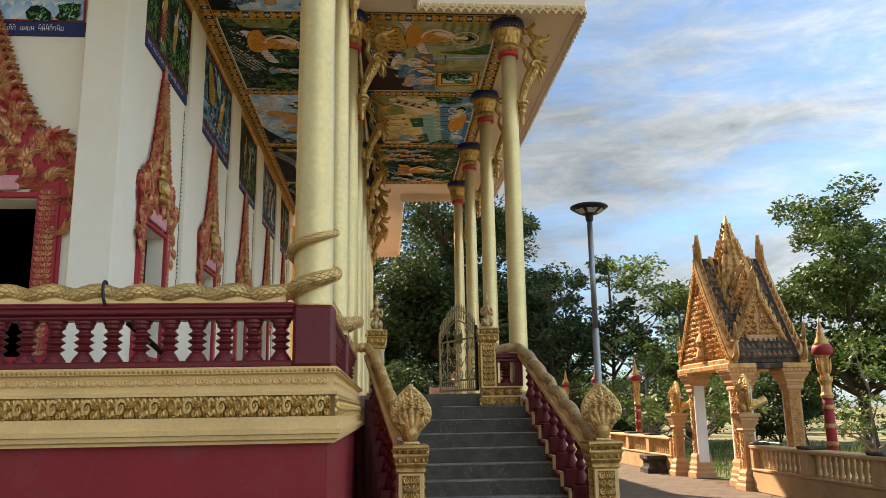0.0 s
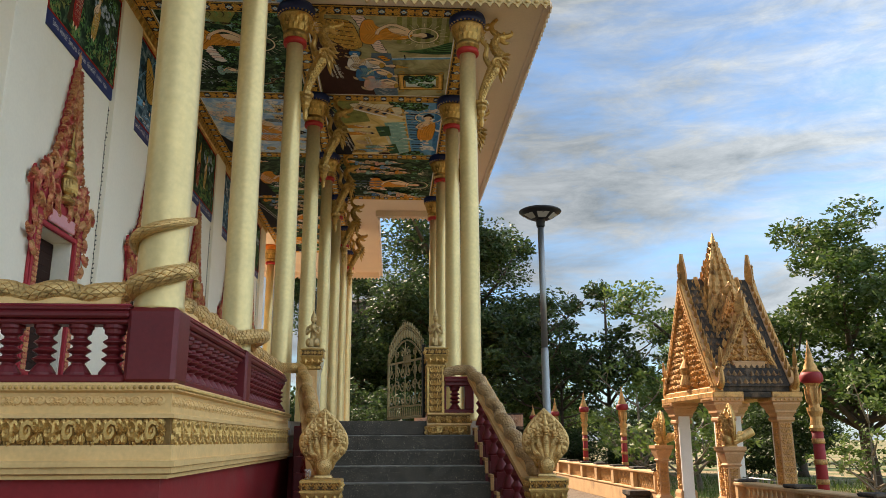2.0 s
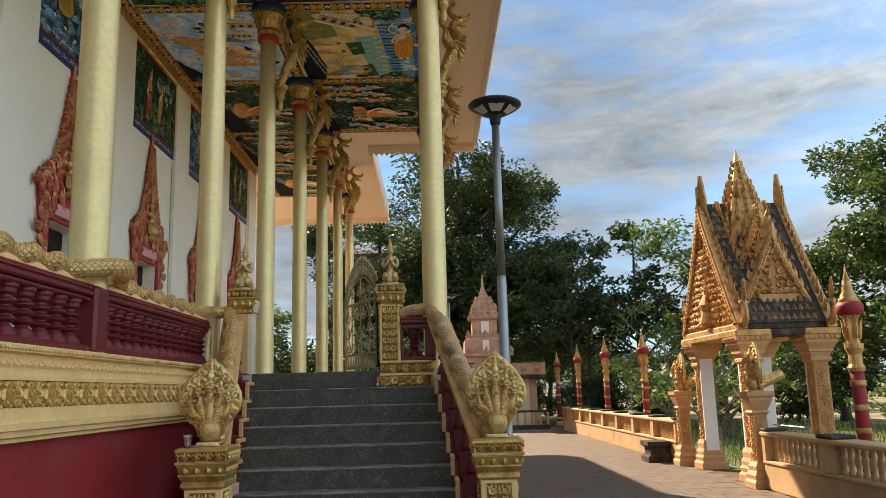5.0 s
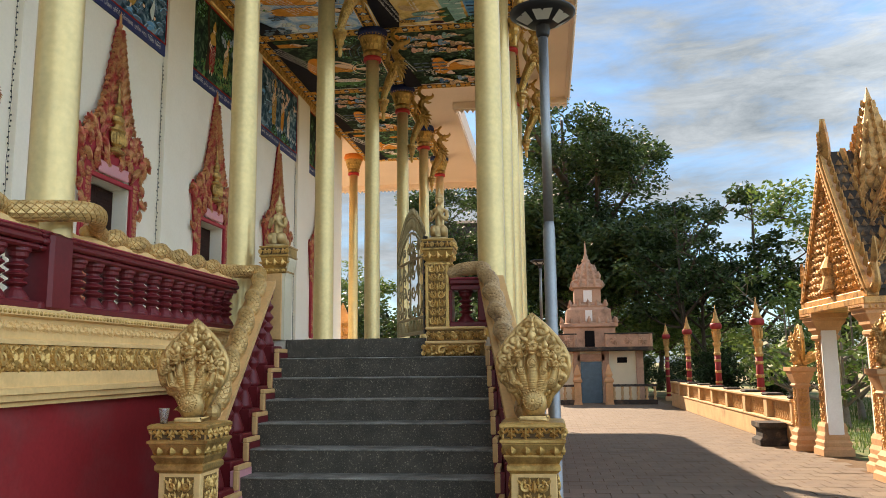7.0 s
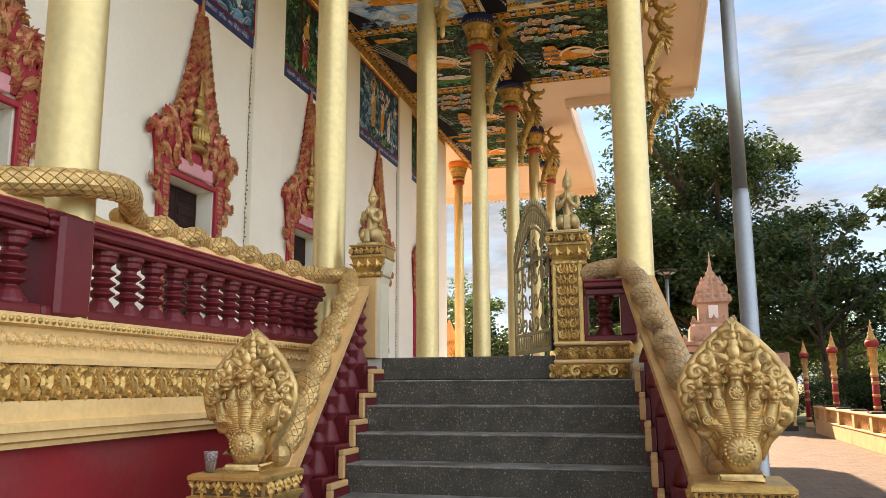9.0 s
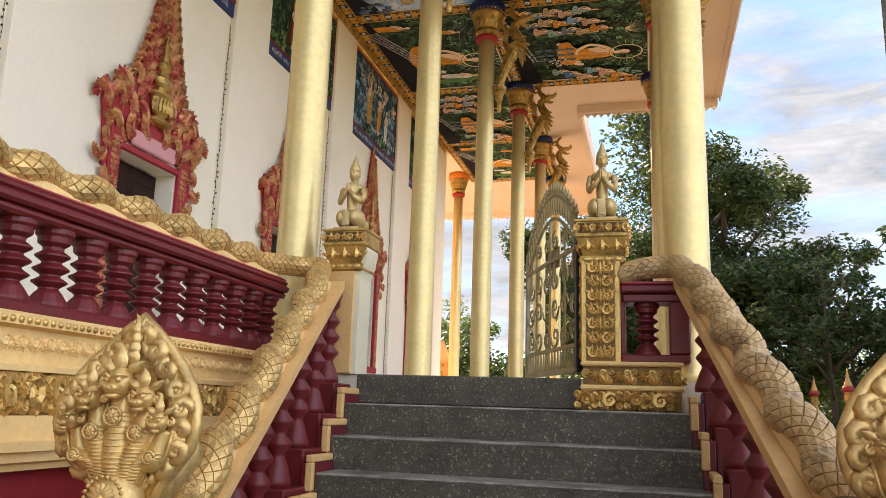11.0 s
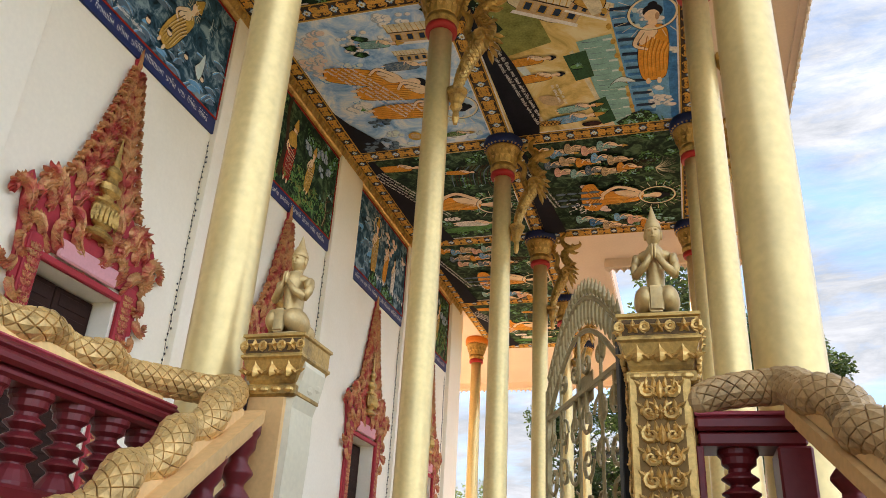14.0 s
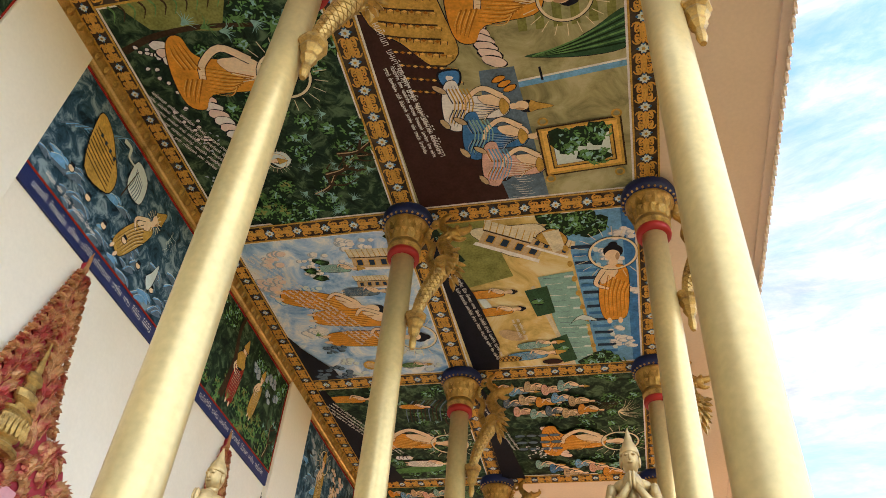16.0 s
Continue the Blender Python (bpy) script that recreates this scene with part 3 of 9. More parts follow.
def facing(x, y, z, way):
    """The pose of ornament on a face that looks along -y, +x, +y or -x."""
    return pose(x, y, z, 0, 0, {"-y": 0, "+x": 90, "+y": 180, "-x": -90}[way])


def scaled_tube(pts, radii, n=48, long=0.052, rows=16, depth=0.15, s=None):
    """A snake's body: a round core covered with staggered diamond scales, each one raised above the groove round it."""
    s = s or Shape()
    rows = max(10, rows + rows % 2)
    pts = [Vector(p) for p in pts]
    tube(pts, [r * (1 - depth * 0.75) for r in radii], 14, s)
    run, up, frames = [0.0], None, []
    for k, p in enumerate(pts):
        t = (pts[min(k + 1, len(pts) - 1)] - pts[max(k - 1, 0)]).normalized()
        if up is None:
            up = Vector((0, 0, 1)) if abs(t.z) < 0.9 else Vector((1, 0, 0))
        side = t.cross(up).normalized()
        up = side.cross(t).normalized()
        frames.append((p, side, up, radii[k]))
        if k:
            run.append(run[-1] + (p - pts[k - 1]).length)

    def at(q, c, high):
        d = min(max(q * long, 0.0), run[-1] - 1e-6)
        k = max(0, bisect(run, d) - 1)
        f = (d - run[k]) / max(1e-6, run[k + 1] - run[k])
        (p0, s0, u0, r0), (p1, s1, u1, r1) = frames[k], frames[k + 1]
        a, r = 2 * math.pi * c / rows, (r0 + (r1 - r0) * f) * high
        return p0.lerp(p1, f) + s0.lerp(s1, f) * (r * math.cos(a)) + u0.lerp(u1, f) * (r * math.sin(a))
    low, top, mid = 1 - depth * 0.75, 1 + depth * 0.10, 1 + depth * 0.42
    for c in range(rows):
        for m in range(int(run[-1] / long) + 1):
            q = m + 0.5 * (c % 2)
            ring = [(0.5, 0), (0, 1), (-0.5, 0), (0, -1)]
            v = [at(q + dq, c + dc, low) for dq, dc in ring] + [at(q + dq * 0.87, c + dc * 0.87, top + (depth * 0.25 if dq < 0 else 0)) for dq, dc in ring] + [at(q - 0.08, c, mid)]
            s.add(v, [(i, (i + 1) % 4, 4 + (i + 1) % 4, 4 + i) for i in range(4)] + [(4 + i, 4 + (i + 1) % 4, 8) for i in range(4)])
    for k in (0, -1):
        ball(pts[k], radii[k], s, 12, 8)
    return s


# friezes of the terrace
FRIEZE, SPRIG = frieze_tile().mesh("frieze_tile", GOLD), sprig_tile().mesh("sprig", YELLOW)
fronts = [o for o in scene.objects if o.name.startswith("trim")]
trim_front, trim_side = fronts[1], fronts[4]
cornice_front, cornice_side = fronts[2], fronts[5]
bead_front, bead_side = Shape(), Shape()
for i in range(10):
    part("sprig", SPRIG, None, cornice_front, at=facing(EDGE_X - 0.22 - 0.26 * i, EDGE_Y + 0.055, 1.65, "-y"))
    part("sprig", SPRIG, None, cornice_front, at=facing(EDGE_X - 2.82 - 0.26 * i, EDGE_Y + 0.055, 1.65, "-y"))
slim = Matrix.Diagonal((0.62, 1, 0.98, 1))
for i in range(18):
    part("frieze_tile", FRIEZE, None, trim_front, at=facing(EDGE_X - 0.20 - 0.223 * i, EDGE_Y + 0.05, 1.464, "-y") @ slim)
for i in range(22):
    part("frieze_tile", FRIEZE, None, trim_side, at=facing(EDGE_X - 0.05, EDGE_Y + 0.19 + 0.223 * i, 1.464, "+x") @ slim)
for i in range(19):
    part("sprig", SPRIG, None, cornice_side, at=facing(EDGE_X - 0.055, EDGE_Y + 0.2 + 0.262 * i, 1.65, "+x"))
for i in range(140):
    ball((EDGE_X - 0.03 - 0.032 * i, EDGE_Y + 0.022, 1.772), 0.0135, bead_front, 6, 4)
    ball((EDGE_X - 0.022, EDGE_Y + 0.03 + 0.0365 * i, 1.772), 0.0135, bead_side, 6, 4)
part("bead_row", bead_front, GOLD, cornice_front, "row of small beads", True)
part("bead_row", bead_side, GOLD, cornice_side, "row of small beads", True)

# ---- balustrades ----
H0, H1 = 1.85, 2.14
BAL = [(0.074, 0.0), (0.074, 0.014), (0.050, 0.05), (0.036, 0.066), (0.036, 0.072), (0.063, 0.090), (0.064, 0.096), (0.036, 0.114), (0.036, 0.120), (0.065, 0.139), (0.066, 0.145),
       (0.036, 0.164), (0.036, 0.170), (0.063, 0.189), (0.063, 0.195), (0.038, 0.213), (0.038, 0.225), (0.058, 0.240), (0.060, 0.262), (0.070, 0.272), (0.070, 0.29)]
BALUSTER = lathe(BAL, 18).mesh("baluster", MAROON)


def balustrade(name, x0, y0, x1, y1, posts, label, span=None):
    """A straight maroon balustrade on the terrace edge."""
    t = thing(name, pose(0, 0, 0), label, "balustrade", "balustrades of the terrace")
    along = "x" if abs(x1 - x0) > abs(y1 - y0) else "y"
    w = 0.075

    def bar(a, b, z0, z1, half):
        if along == "x":
            return block(a, b, y0 - half, y0 + half, z0, z1, 0.012)
        return block(x0 - half, x0 + half, a, b, z0, z1, 0.012)
    a, b = (x0, x1) if along == "x" else (y0, y1)
    a, b = min(a, b), max(a, b)
    part("bottom_rail", bar(a, b, 1.80, H0, w + 0.01), MAROON, t)
    part("top_rail", bar(a, b, H1, H1 + 0.035, w), MAROON, t)
    part("top_rail", bar(a, b, H1 + 0.035, H1 + 0.075, w + 0.02), MAROON, t)
    part("handrail", bar(a, b, H1 + 0.075, H1 + 0.105, w + 0.01), MAROON, t)
    part("rail_lip", bar(a, b, H1 + 0.105, H1 + 0.122, w - 0.004), RAILPINK, t, "worn pink top edge of the rail")
    first, last = span or (a, b)
    n = max(1, round((last - first) / 0.193))
    for i in range(n):
        q = first + (i + 0.5) * (last - first) / n
        part("baluster", BALUSTER, None, t, at=pose(q, y0, H0) if along == "x" else pose(x0, q, H0))
    for p in posts:
        s = block(p - 0.15, p + 0.15, y0 - 0.13, y0 + 0.15, 1.80, H1 + 0.11, 0.02) if along == "x" else block(x0 - 0.13, x0 + 0.112, p - 0.105, p + 0.105, 1.80, H1 + 0.112, 0.02)
        part("post", s, MAROON, t)
    return t


balustrade("balustrade", -7.5, 5.72, -0.66, 5.72, [], "maroon painted balustrade along the terrace front")
balustrade("balustrade", -0.50, 5.95, -0.50, 7.915, [], "maroon painted balustrade with turned balusters")
balustrade("balustrade", -0.50, 7.92, -0.50, 10.78, [8.07], "maroon painted balustrade running to the stair head", (8.27, 10.779))
cp = thing("rail_post", pose(-0.52, 5.76, 1.80), "square maroon corner post of the balustrade", "post")
part("post_body", block(-0.145, 0.145, -0.14, 0.16, 0, 0.44, 0.025), MAROON, cp)

# serpents on the rails
CREST, ROLL = 9.138, 0.316        # where one roll of the body crests, and the length of a roll


def rolling(a, b, z, crest, amp=0.017, sway=0.016, per=8):
    """Points from a to b of a body that rolls up and down and from side to side; z is a height or a function of the point's y."""
    a, b = Vector(a), Vector(b)
    run = (b - a).length
    d = (b - a) / run
    out = []
    for k in range(int(run / ROLL * per) + 1):
        q = k * ROLL / per
        w = 2 * math.pi * (q - crest) / ROLL
        p = a + d * q
        out.append((p.x - d.y * sway * math.sin(w), p.y + d.x * sway * math.sin(w), (z(p.y) if callable(z) else z) + amp * math.cos(w)))
    return out


def serpent_bed(a, b, low, high, crest, half=0.050):
    """The plaster mound under a rolling body, from a to b; low and high give heights at a point's y."""
    s = Shape()
    a, b = Vector(a), Vector(b)
    run = (b - a).length
    d = (b - a) / run
    n = int(run / ROLL * 8)
    rows = 7
    for k in range(n + 1):
        p = a + d * (run * k / n)
        rise = high(p.y) + 0.010 * math.cos(2 * math.pi * (run * k / n - crest) / ROLL)
        for i in range(rows):
            t = math.pi * i / (rows - 1)
            s.v.append((p.x - d.y * half * math.cos(t), p.y + d.x * half * math.cos(t), low(p.y) + (rise - low(p.y)) * math.sin(t) ** 0.7))
    for k in range(n):
        for i in range(rows - 1):
            s.f.append((k * rows + i, k * rows + i + 1, (k + 1) * rows + i + 1, (k + 1) * rows + i))
    s.f.append(tuple(range(rows)))
    s.f.append(tuple(n * rows + i for i in range(rows))[::-1])
    return s


BED0, BED1 = lambda y: H1 + 0.120, lambda y: 2.306
pts = rolling((-7.2, 5.70), (-0.85, 5.70), 2.333, 0.1)
ang0 = 200
for k in range(22):
    a = radians(ang0 + k * 30)
    pts.append((-0.54 + 0.165 * math.cos(a), 5.79 + 0.165 * math.sin(a), 2.35 + 0.026 * k))
path = spline(pts, 3)
nb = thing("naga_serpent", pose(0, 0, 0), "gold scaly serpent on the rail, coiling up a column", "serpent")
start = len(path) - 66
part("body", scaled_tube(path, [0.058 if i < start else 0.060 - 0.042 * (i - start) / 66 for i in range(len(path))]), NAGAGOLD, nb)
part("plaster_bed", serpent_bed((-7.2, 5.70), (-0.72, 5.70), BED0, BED1, 0.1), YELLOW, nb, "yellow plaster bed under the body", True)
tape = tube([(-2.02 + dx, 5.70 + 0.088 * math.cos(a), 2.325 + 0.1 * math.sin(a)) for a, dx in [(radians(20 * i), 0.004 * i) for i in range(19)]], 0.012, 6)
part("tape", tape, LAMPBLACK, nb, "black tape wrapped round the body")
pts = [(-0.50, 6.0, 2.30)] + rolling((-0.50, 6.1), (-0.47, 7.70), 2.333, CREST - 6.1) + [(-0.36, 7.90, 2.36), (-0.295, 8.10, 2.39), (-0.33, 8.30, 2.40), (-0.43, 8.46, 2.36), (-0.48, 8.62, 2.33)]
path = spline(pts, 3)
nb2 = thing("naga_serpent", pose(0, 0, 0), "gold scaly serpent body on the side rail ending in a curl", "serpent")
part("body", scaled_tube(path, [0.03 + 0.030 * min(1, i / 20) - 0.02 * max(0, (i - len(path) + 8) / 8) for i in range(len(path))]), NAGAGOLD, nb2)
part("plaster_bed", serpent_bed((-0.50, 6.0), (-0.48, 7.9), BED0, BED1, CREST - 6.0), YELLOW, nb2, "yellow plaster bed under the body", True)


# ---- stair sides ----
def stair_side(side):
    """Stepped string, red blocks, balusters, sloped plank and serpent of one side; side -1 is the hall's side."""
    t = thing("stair_rail", pose(0, 0, 0), "stepped maroon stair rail with gold trim and tan top", "stair rail", "rails of the stair")
    name_x = lambda k: step_edge(k)[0] if side < 0 else step_edge(k)[1]
    for k in range(0, STEPS - 1):
        x = name_x(k)
        y, z = 11.0 - TREAD * k, TOP - RISE * k
        if k:
            a, b = sorted((x, x + side * 0.06))
            part("string", block(a, b, y - 0.05, y + TREAD - 0.04, max(0, z - 0.5), z + 0.05, 0.004), PINK if side < 0 and k > 5 else MAROON, t)
            a, b = sorted((x - side * 0.006, x + side * 0.032))
            part("gold_trim", block(a, b, y - 0.06, y + TREAD - 0.062, z + 0.05, z + 0.085, 0.005), TAN, t, "gold painted edging that follows the steps")
            part("gold_trim", block(a, b, y - 0.062, y - 0.026, z - 0.085, z + 0.049, 0.005), TAN, t, "gold painted edging that follows the steps")
        a, b = sorted((x + side * 0.06, x + side * (0.30 if side < 0 else 0.16 + 0.016 * k)))
        if k:
            part("red_block", block(a, b, y - 0.03, y + TREAD - 0.032, 0, z + 0.11, 0.008), MAROON, t)
        top_z = slope(y + 0.10) - 0.05
        foot = z + 0.11
        if k and top_z - foot > 0.15:
            me = lathe([(r, h * (top_z - foot) / 0.29) for r, h in BAL], 14).mesh("baluster", MAROON, True)
            part("baluster", me, None, t, at=pose(x + side * (0.17 if side < 0 else 0.085 + 0.014 * k), y + 0.10, foot))
    x_top, x_low = (name_x(0.6) + side * (0.19 if side < 0 else 0.055), name_x(8.6) + side * (0.04 if side < 0 else 0.18))
    ya, yb = 10.86, 8.62
    za, zb = slope(ya), slope(yb)
    pl = Shape()
    for (h0, h1, w) in ((-0.05, 0.0, 0.11), (-0.085, -0.052, 0.085)):
        v = []
        for (xc, yy, zz) in ((x_top, ya, za), (x_low, yb, zb)):
            v += [(xc - w, yy, zz + h0), (xc + w, yy, zz + h0), (xc + w, yy, zz + h1), (xc - w, yy, zz + h1)]
        pl.add(v, [(0, 1, 2, 3), (7, 6, 5, 4), (0, 4, 5, 1), (1, 5, 6, 2), (2, 6, 7, 3), (3, 7, 4, 0)])
    part("sloped_rail", pl, TAN, t, "tan painted sloping rail")
    return x_top, x_low, ya, yb


def slope(y):
    """Height of the sloped stair rail at y."""
    return 2.26 - 0.565 * (10.86 - y)


lx = stair_side(-1)
rx = stair_side(1)

# serpents that run down the stair rails
def down_rail(x0, x1, y0):
    """Points of a body that rolls down a sloped rail from y0 to the stair foot."""
    return rolling((x0, y0), (x1, 8.78), lambda y: slope(y) + 0.072, 0.12, 0.020, 0.018)


pts = rolling((-0.50, 8.42), (-0.50, 10.55), 2.333, CREST - 8.42)
pts += [(-0.46, 10.72, 2.345), (-0.37, 10.87, 2.35), (-0.26, 10.88, 2.35)] + down_rail(lx[0], lx[1], 10.76)
path = spline(pts, 3)
nb3 = thing("naga_serpent", pose(0, 0, 0), "gold scaly serpent body sliding down the stair rail", "serpent", "serpents of the stair")
part("body", scaled_tube(path, [0.036 + 0.024 * min(1, i / 14) + 0.006 * max(0, i / len(path) - 0.5) for i in range(len(path))]), NAGAGOLD, nb3)
part("plaster_bed", serpent_bed((-0.50, 8.2), (-0.50, 10.7), BED0, BED1, CREST - 8.2), YELLOW, nb3, "yellow plaster bed under the body", True)
part("plaster_bed", serpent_bed((lx[0], 10.80), (lx[1], 8.75), slope, lambda y: slope(y) + 0.050, 0.16), TAN, nb3, "tan plaster bed under the body", True)
pts = [(1.545, 10.99, 2.30), (1.60, 10.985, 2.325), (1.68, 10.98, 2.338), (1.77, 10.96, 2.340), (1.84, 10.89, 2.325)] + down_rail(1.885, rx[1], 10.74)
path = spline(pts, 3)
nb4 = thing("naga_serpent", pose(0, 0, 0), "weathered tan scaly serpent body sliding down the stair rail", "serpent", "serpents of the stair")
part("body", scaled_tube(path, [0.056 + 0.010 * min(1, i / 14) for i in range(len(path))]), NAGATAN, nb4)
part("plaster_bed", serpent_bed((1.885, 10.80), (rx[1], 8.75), slope, lambda y: slope(y) + 0.050, 0.18, 0.060), TAN, nb4, "tan plaster bed under the body", True)


# ---- naga pedestals and hoods ----
def naga_pedestal(x, y):
    t = thing("pedestal", pose(x, y, 0), "square gilded pedestal carved with leaves", "pedestal", "pedestals at the stair foot")
    part("base", lathe([(0.19, 0), (0.19, 0.10), (0.165, 0.14), (0.165, 0.18), (0.135, 0.22)], square=True), YELLOW, t)
    part("shaft", block(-0.13, 0.13, -0.13, 0.13, 0.2, 0.88, 0.006), YELLOW, t, "yellow ochre shaft with carved panels")
    part("neck", lathe([(0.13, 0.86), (0.15, 0.88), (0.15, 0.905), (0.14, 0.915), (0.165, 0.955), (0.165, 0.965)], square=True), GOLD, t)
    part("cap", lathe([(0.15, 0.965), (0.175, 1.025), (0.175, 1.03), (0.185, 1.035), (0.185, 1.05), (0.170, 1.055), (0.170, 1.115), (0.185, 1.12), (0.185, 1.135), (0.170, 1.145)], square=True), GOLD, t, "flared gilded cap")
    pan, band, band2 = flower_panel(0.17, 0.56, 3), Shape(), Shape()
    for i in range(4):
        rosette(band, -0.135 + 0.09 * i, 0.03, 0.036, 0, 6, 0.018)
        leaf(band2, -0.12 + 0.08 * i, 0.0, 0.065, 0.055, 0, 0, 0.022, 0)
    for i in range(5):
        for m in (-1, 1):
            leaf(band, -0.18 + 0.09 * i, 0.03, 0.045, 0.02, m * 45, 0, 0.014, 0)
    pm, bm_, b2 = pan.mesh("carved_panel", GOLD), band.mesh("flower_band", GOLD), band2.mesh("leaf_band", DARKGOLD)
    for way, (dx, dy) in {"-y": (0, -1), "+x": (1, 0), "+y": (0, 1), "-x": (-1, 0)}.items():
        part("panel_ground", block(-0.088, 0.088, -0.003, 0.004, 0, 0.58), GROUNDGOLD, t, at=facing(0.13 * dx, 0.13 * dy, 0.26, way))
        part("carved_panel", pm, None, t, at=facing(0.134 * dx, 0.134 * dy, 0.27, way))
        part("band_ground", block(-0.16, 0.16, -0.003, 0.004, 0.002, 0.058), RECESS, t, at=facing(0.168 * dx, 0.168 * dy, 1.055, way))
        part("flower_band", bm_, None, t, at=facing(0.172 * dx, 0.172 * dy, 1.055, way) @ Matrix.Diagonal((0.88, 1, 1, 1)))
        part("leaf_band", b2, None, t, at=facing(0.160 * dx, 0.160 * dy, 0.965, way))
    return t


naga_pedestal(0.245, 8.47)
naga_pedestal(2.30, 8.56)


def naga_hood():
    """A fan of five serpent heads on ribbed necks before a pointed hood with a scrolled border, facing -y; gives the dark ground and the raised work."""
    ground, s = Shape(), Shape()
    out = [(0.070, 0.06), (0.105, 0.13), (0.155, 0.185), (0.195, 0.235), (0.208, 0.29), (0.203, 0.345), (0.178, 0.40), (0.140, 0.455), (0.095, 0.505), (0.048, 0.55), (0.0, 0.595)]
    ring = out + [(-x, z) for x, z in out[-2::-1]]
    m = len(ring)

    def bow(x):
        return 0.9 * x * x

    def face(x):
        return 0.022 - bow(x)
    ground.add([(x, 0.02 - bow(x), z) for x, z in ring] + [(x * 0.92, 0.075 - bow(x), z * 0.985) for x, z in ring], [(i, (i + 1) % m, m + (i + 1) % m, m + i) for i in range(m)])
    ground.add([(x, 0.02 - bow(x), z) for x, z in ring] + [(0, -0.030, 0.3)], [(i, (i + 1) % m, m) for i in range(m)])
    ground.add([(x * 0.92, 0.075 - bow(x), z * 0.985) for x, z in ring] + [(0, 0.11, 0.3)], [((i + 1) % m, i, m) for i in range(m)])
    tube([(x, 0.030 - bow(x), z) for x, z in ring], 0.017, 7, s)
    # scrolled border, thick and deep
    edge = spline([(x, 0, z) for x, z in out], 3)
    for i in range(4, len(edge) - 2):
        x, z = edge[i].x, edge[i].z
        for e in (-1, 1):
            k = i % 3
            if k == 0:
                scroll(s, e * max(0.02, x - 0.034), z - 0.010, 0.030, 1.5, math.pi / 2 + 0.3 * i, e if i % 2 else -e, 0.015, face(x) - 0.006)
            leaf(s, e * max(0.012, x - 0.030 - 0.012 * k), z - 0.012, 0.052, 0.034, e * (35 - 3.2 * i), face(x) - 0.004, 0.018, (e if k else -e) * 0.45)
            leaf(s, e * max(0.008, x - 0.062), z - 0.030, 0.046, 0.030, e * (10 + 25 * k), face(x) - 0.010, 0.016, -e * 0.4)
    heads = [(0, 0.400, 0.038, 0), (-0.078, 0.360, 0.031, -10), (0.078, 0.360, 0.031, 10), (-0.132, 0.300, 0.025, -20), (0.132, 0.300, 0.025, 20)]
    for hx, hz, r, turn in heads:
        p = spline([(hx * 0.30, -0.040, 0.13), (hx * 0.52, -0.052, 0.19), (hx * 0.80, -0.050, hz - 0.10), (hx, -0.045 - bow(hx) * 0.5, hz - 0.02)], 14)
        n = len(p)
        rr = [r * (0.62 + 0.75 * math.sin(math.pi * min(1, i / n * 0.62 + 0.22))) for i in range(n)]
        tube([q + Vector((0, 0.022, 0)) for q in p], [x * 0.98 for x in rr], 10, s, 0.9)
        for i in range(2, n - 9, 2):                       # belly plates
            ball((p[i].x, p[i].y + 0.010, p[i].z), (rr[i] * 0.82, rr[i] * 0.92, 0.0075), s, 9, 4)
        for e in (-1, 1):                                  # ridge on each side of the neck
            tube([q + Vector((e * rr[i] * 0.98, 0.010, 0)) for i, q in enumerate(p)][::4], 0.0055, 5, s)
        yy = -0.078 - bow(hx) * 0.5
        ball((hx, yy + 0.012, hz + r * 0.1), (r * 0.98, r * 1.0, r * 1.15), s, 10, 7)
        ball((hx, yy - r * 0.75, hz - r * 0.30), (r * 0.60, r * 0.62, r * 0.36), s, 8, 5)
        ball((hx, yy - r * 0.55, hz - r * 0.85), (r * 0.56, r * 0.55, r * 0.26), s, 8, 5)
        for e in (-1, 1):
            ball((hx + e * r * 0.45, yy - r * 0.72, hz + r * 0.30), r * 0.24, s, 7, 5)
            tube([(hx + e * r * 0.1, yy - r * 0.92, hz + r * 0.42), (hx + e * r * 0.5, yy - r * 0.86, hz + r * 0.66), (hx + e * r * 0.95, yy - r * 0.35, hz + r * 0.55)], r * 0.13, 5, s)
            ball((hx + e * r * 0.28, yy - r * 1.22, hz - r * 0.18), r * 0.13, s, 6, 4)
            scroll(s, hx + e * r * 1.15, hz + r * 0.1, r * 0.5, 1.3, math.pi / 2, -e, r * 0.2, yy + 0.018)
            leaf(s, hx + e * r * 0.6, hz + r * 0.8, r * 1.5, r * 0.8, e * 32, yy + 0.012, 0.016, e * 0.4)
        leaf(s, hx, hz + r * 0.9, r * 1.9, r * 1.1, 0, yy + 0.006, 0.020, 0)
        q = p[int(n * 0.72)]
        rosette(s, q.x, q.z, r * 0.60, q.y - rr[int(n * 0.72)] * 0.72, 9, 0.008)
        tube([(q.x + r * 0.66 * math.cos(a), q.y - rr[int(n * 0.72)] * 0.74, q.z + r * 0.66 * math.sin(a)) for a in [2 * math.pi * j / 12 for j in range(13)]], 0.004, 5, s)
    for i in range(4):
        leaf(s, 0, 0.455 + 0.026 * i, 0.055, 0.045 - 0.007 * i, 0, -0.014 + 0.004 * i, 0.022, 0)
    # round boss with a flower at the root
    ball((0, -0.020, 0.085), (0.078, 0.075, 0.095), s, 16, 11)
    rosette(s, 0, 0.100, 0.044, -0.094, 14, 0.012)
    for r, c, n in ((0.054, 0.0065, 22), (0.020, 0.004, 10)):
        for i in range(n):
            a = 2 * math.pi * i / n
            ball((r * math.cos(a), -0.088, 0.100 + r * math.sin(a)), c, s, 5, 4)
    block(-0.085, 0.085, -0.085, 0.085, -0.022, 0.012, 0.010, s)
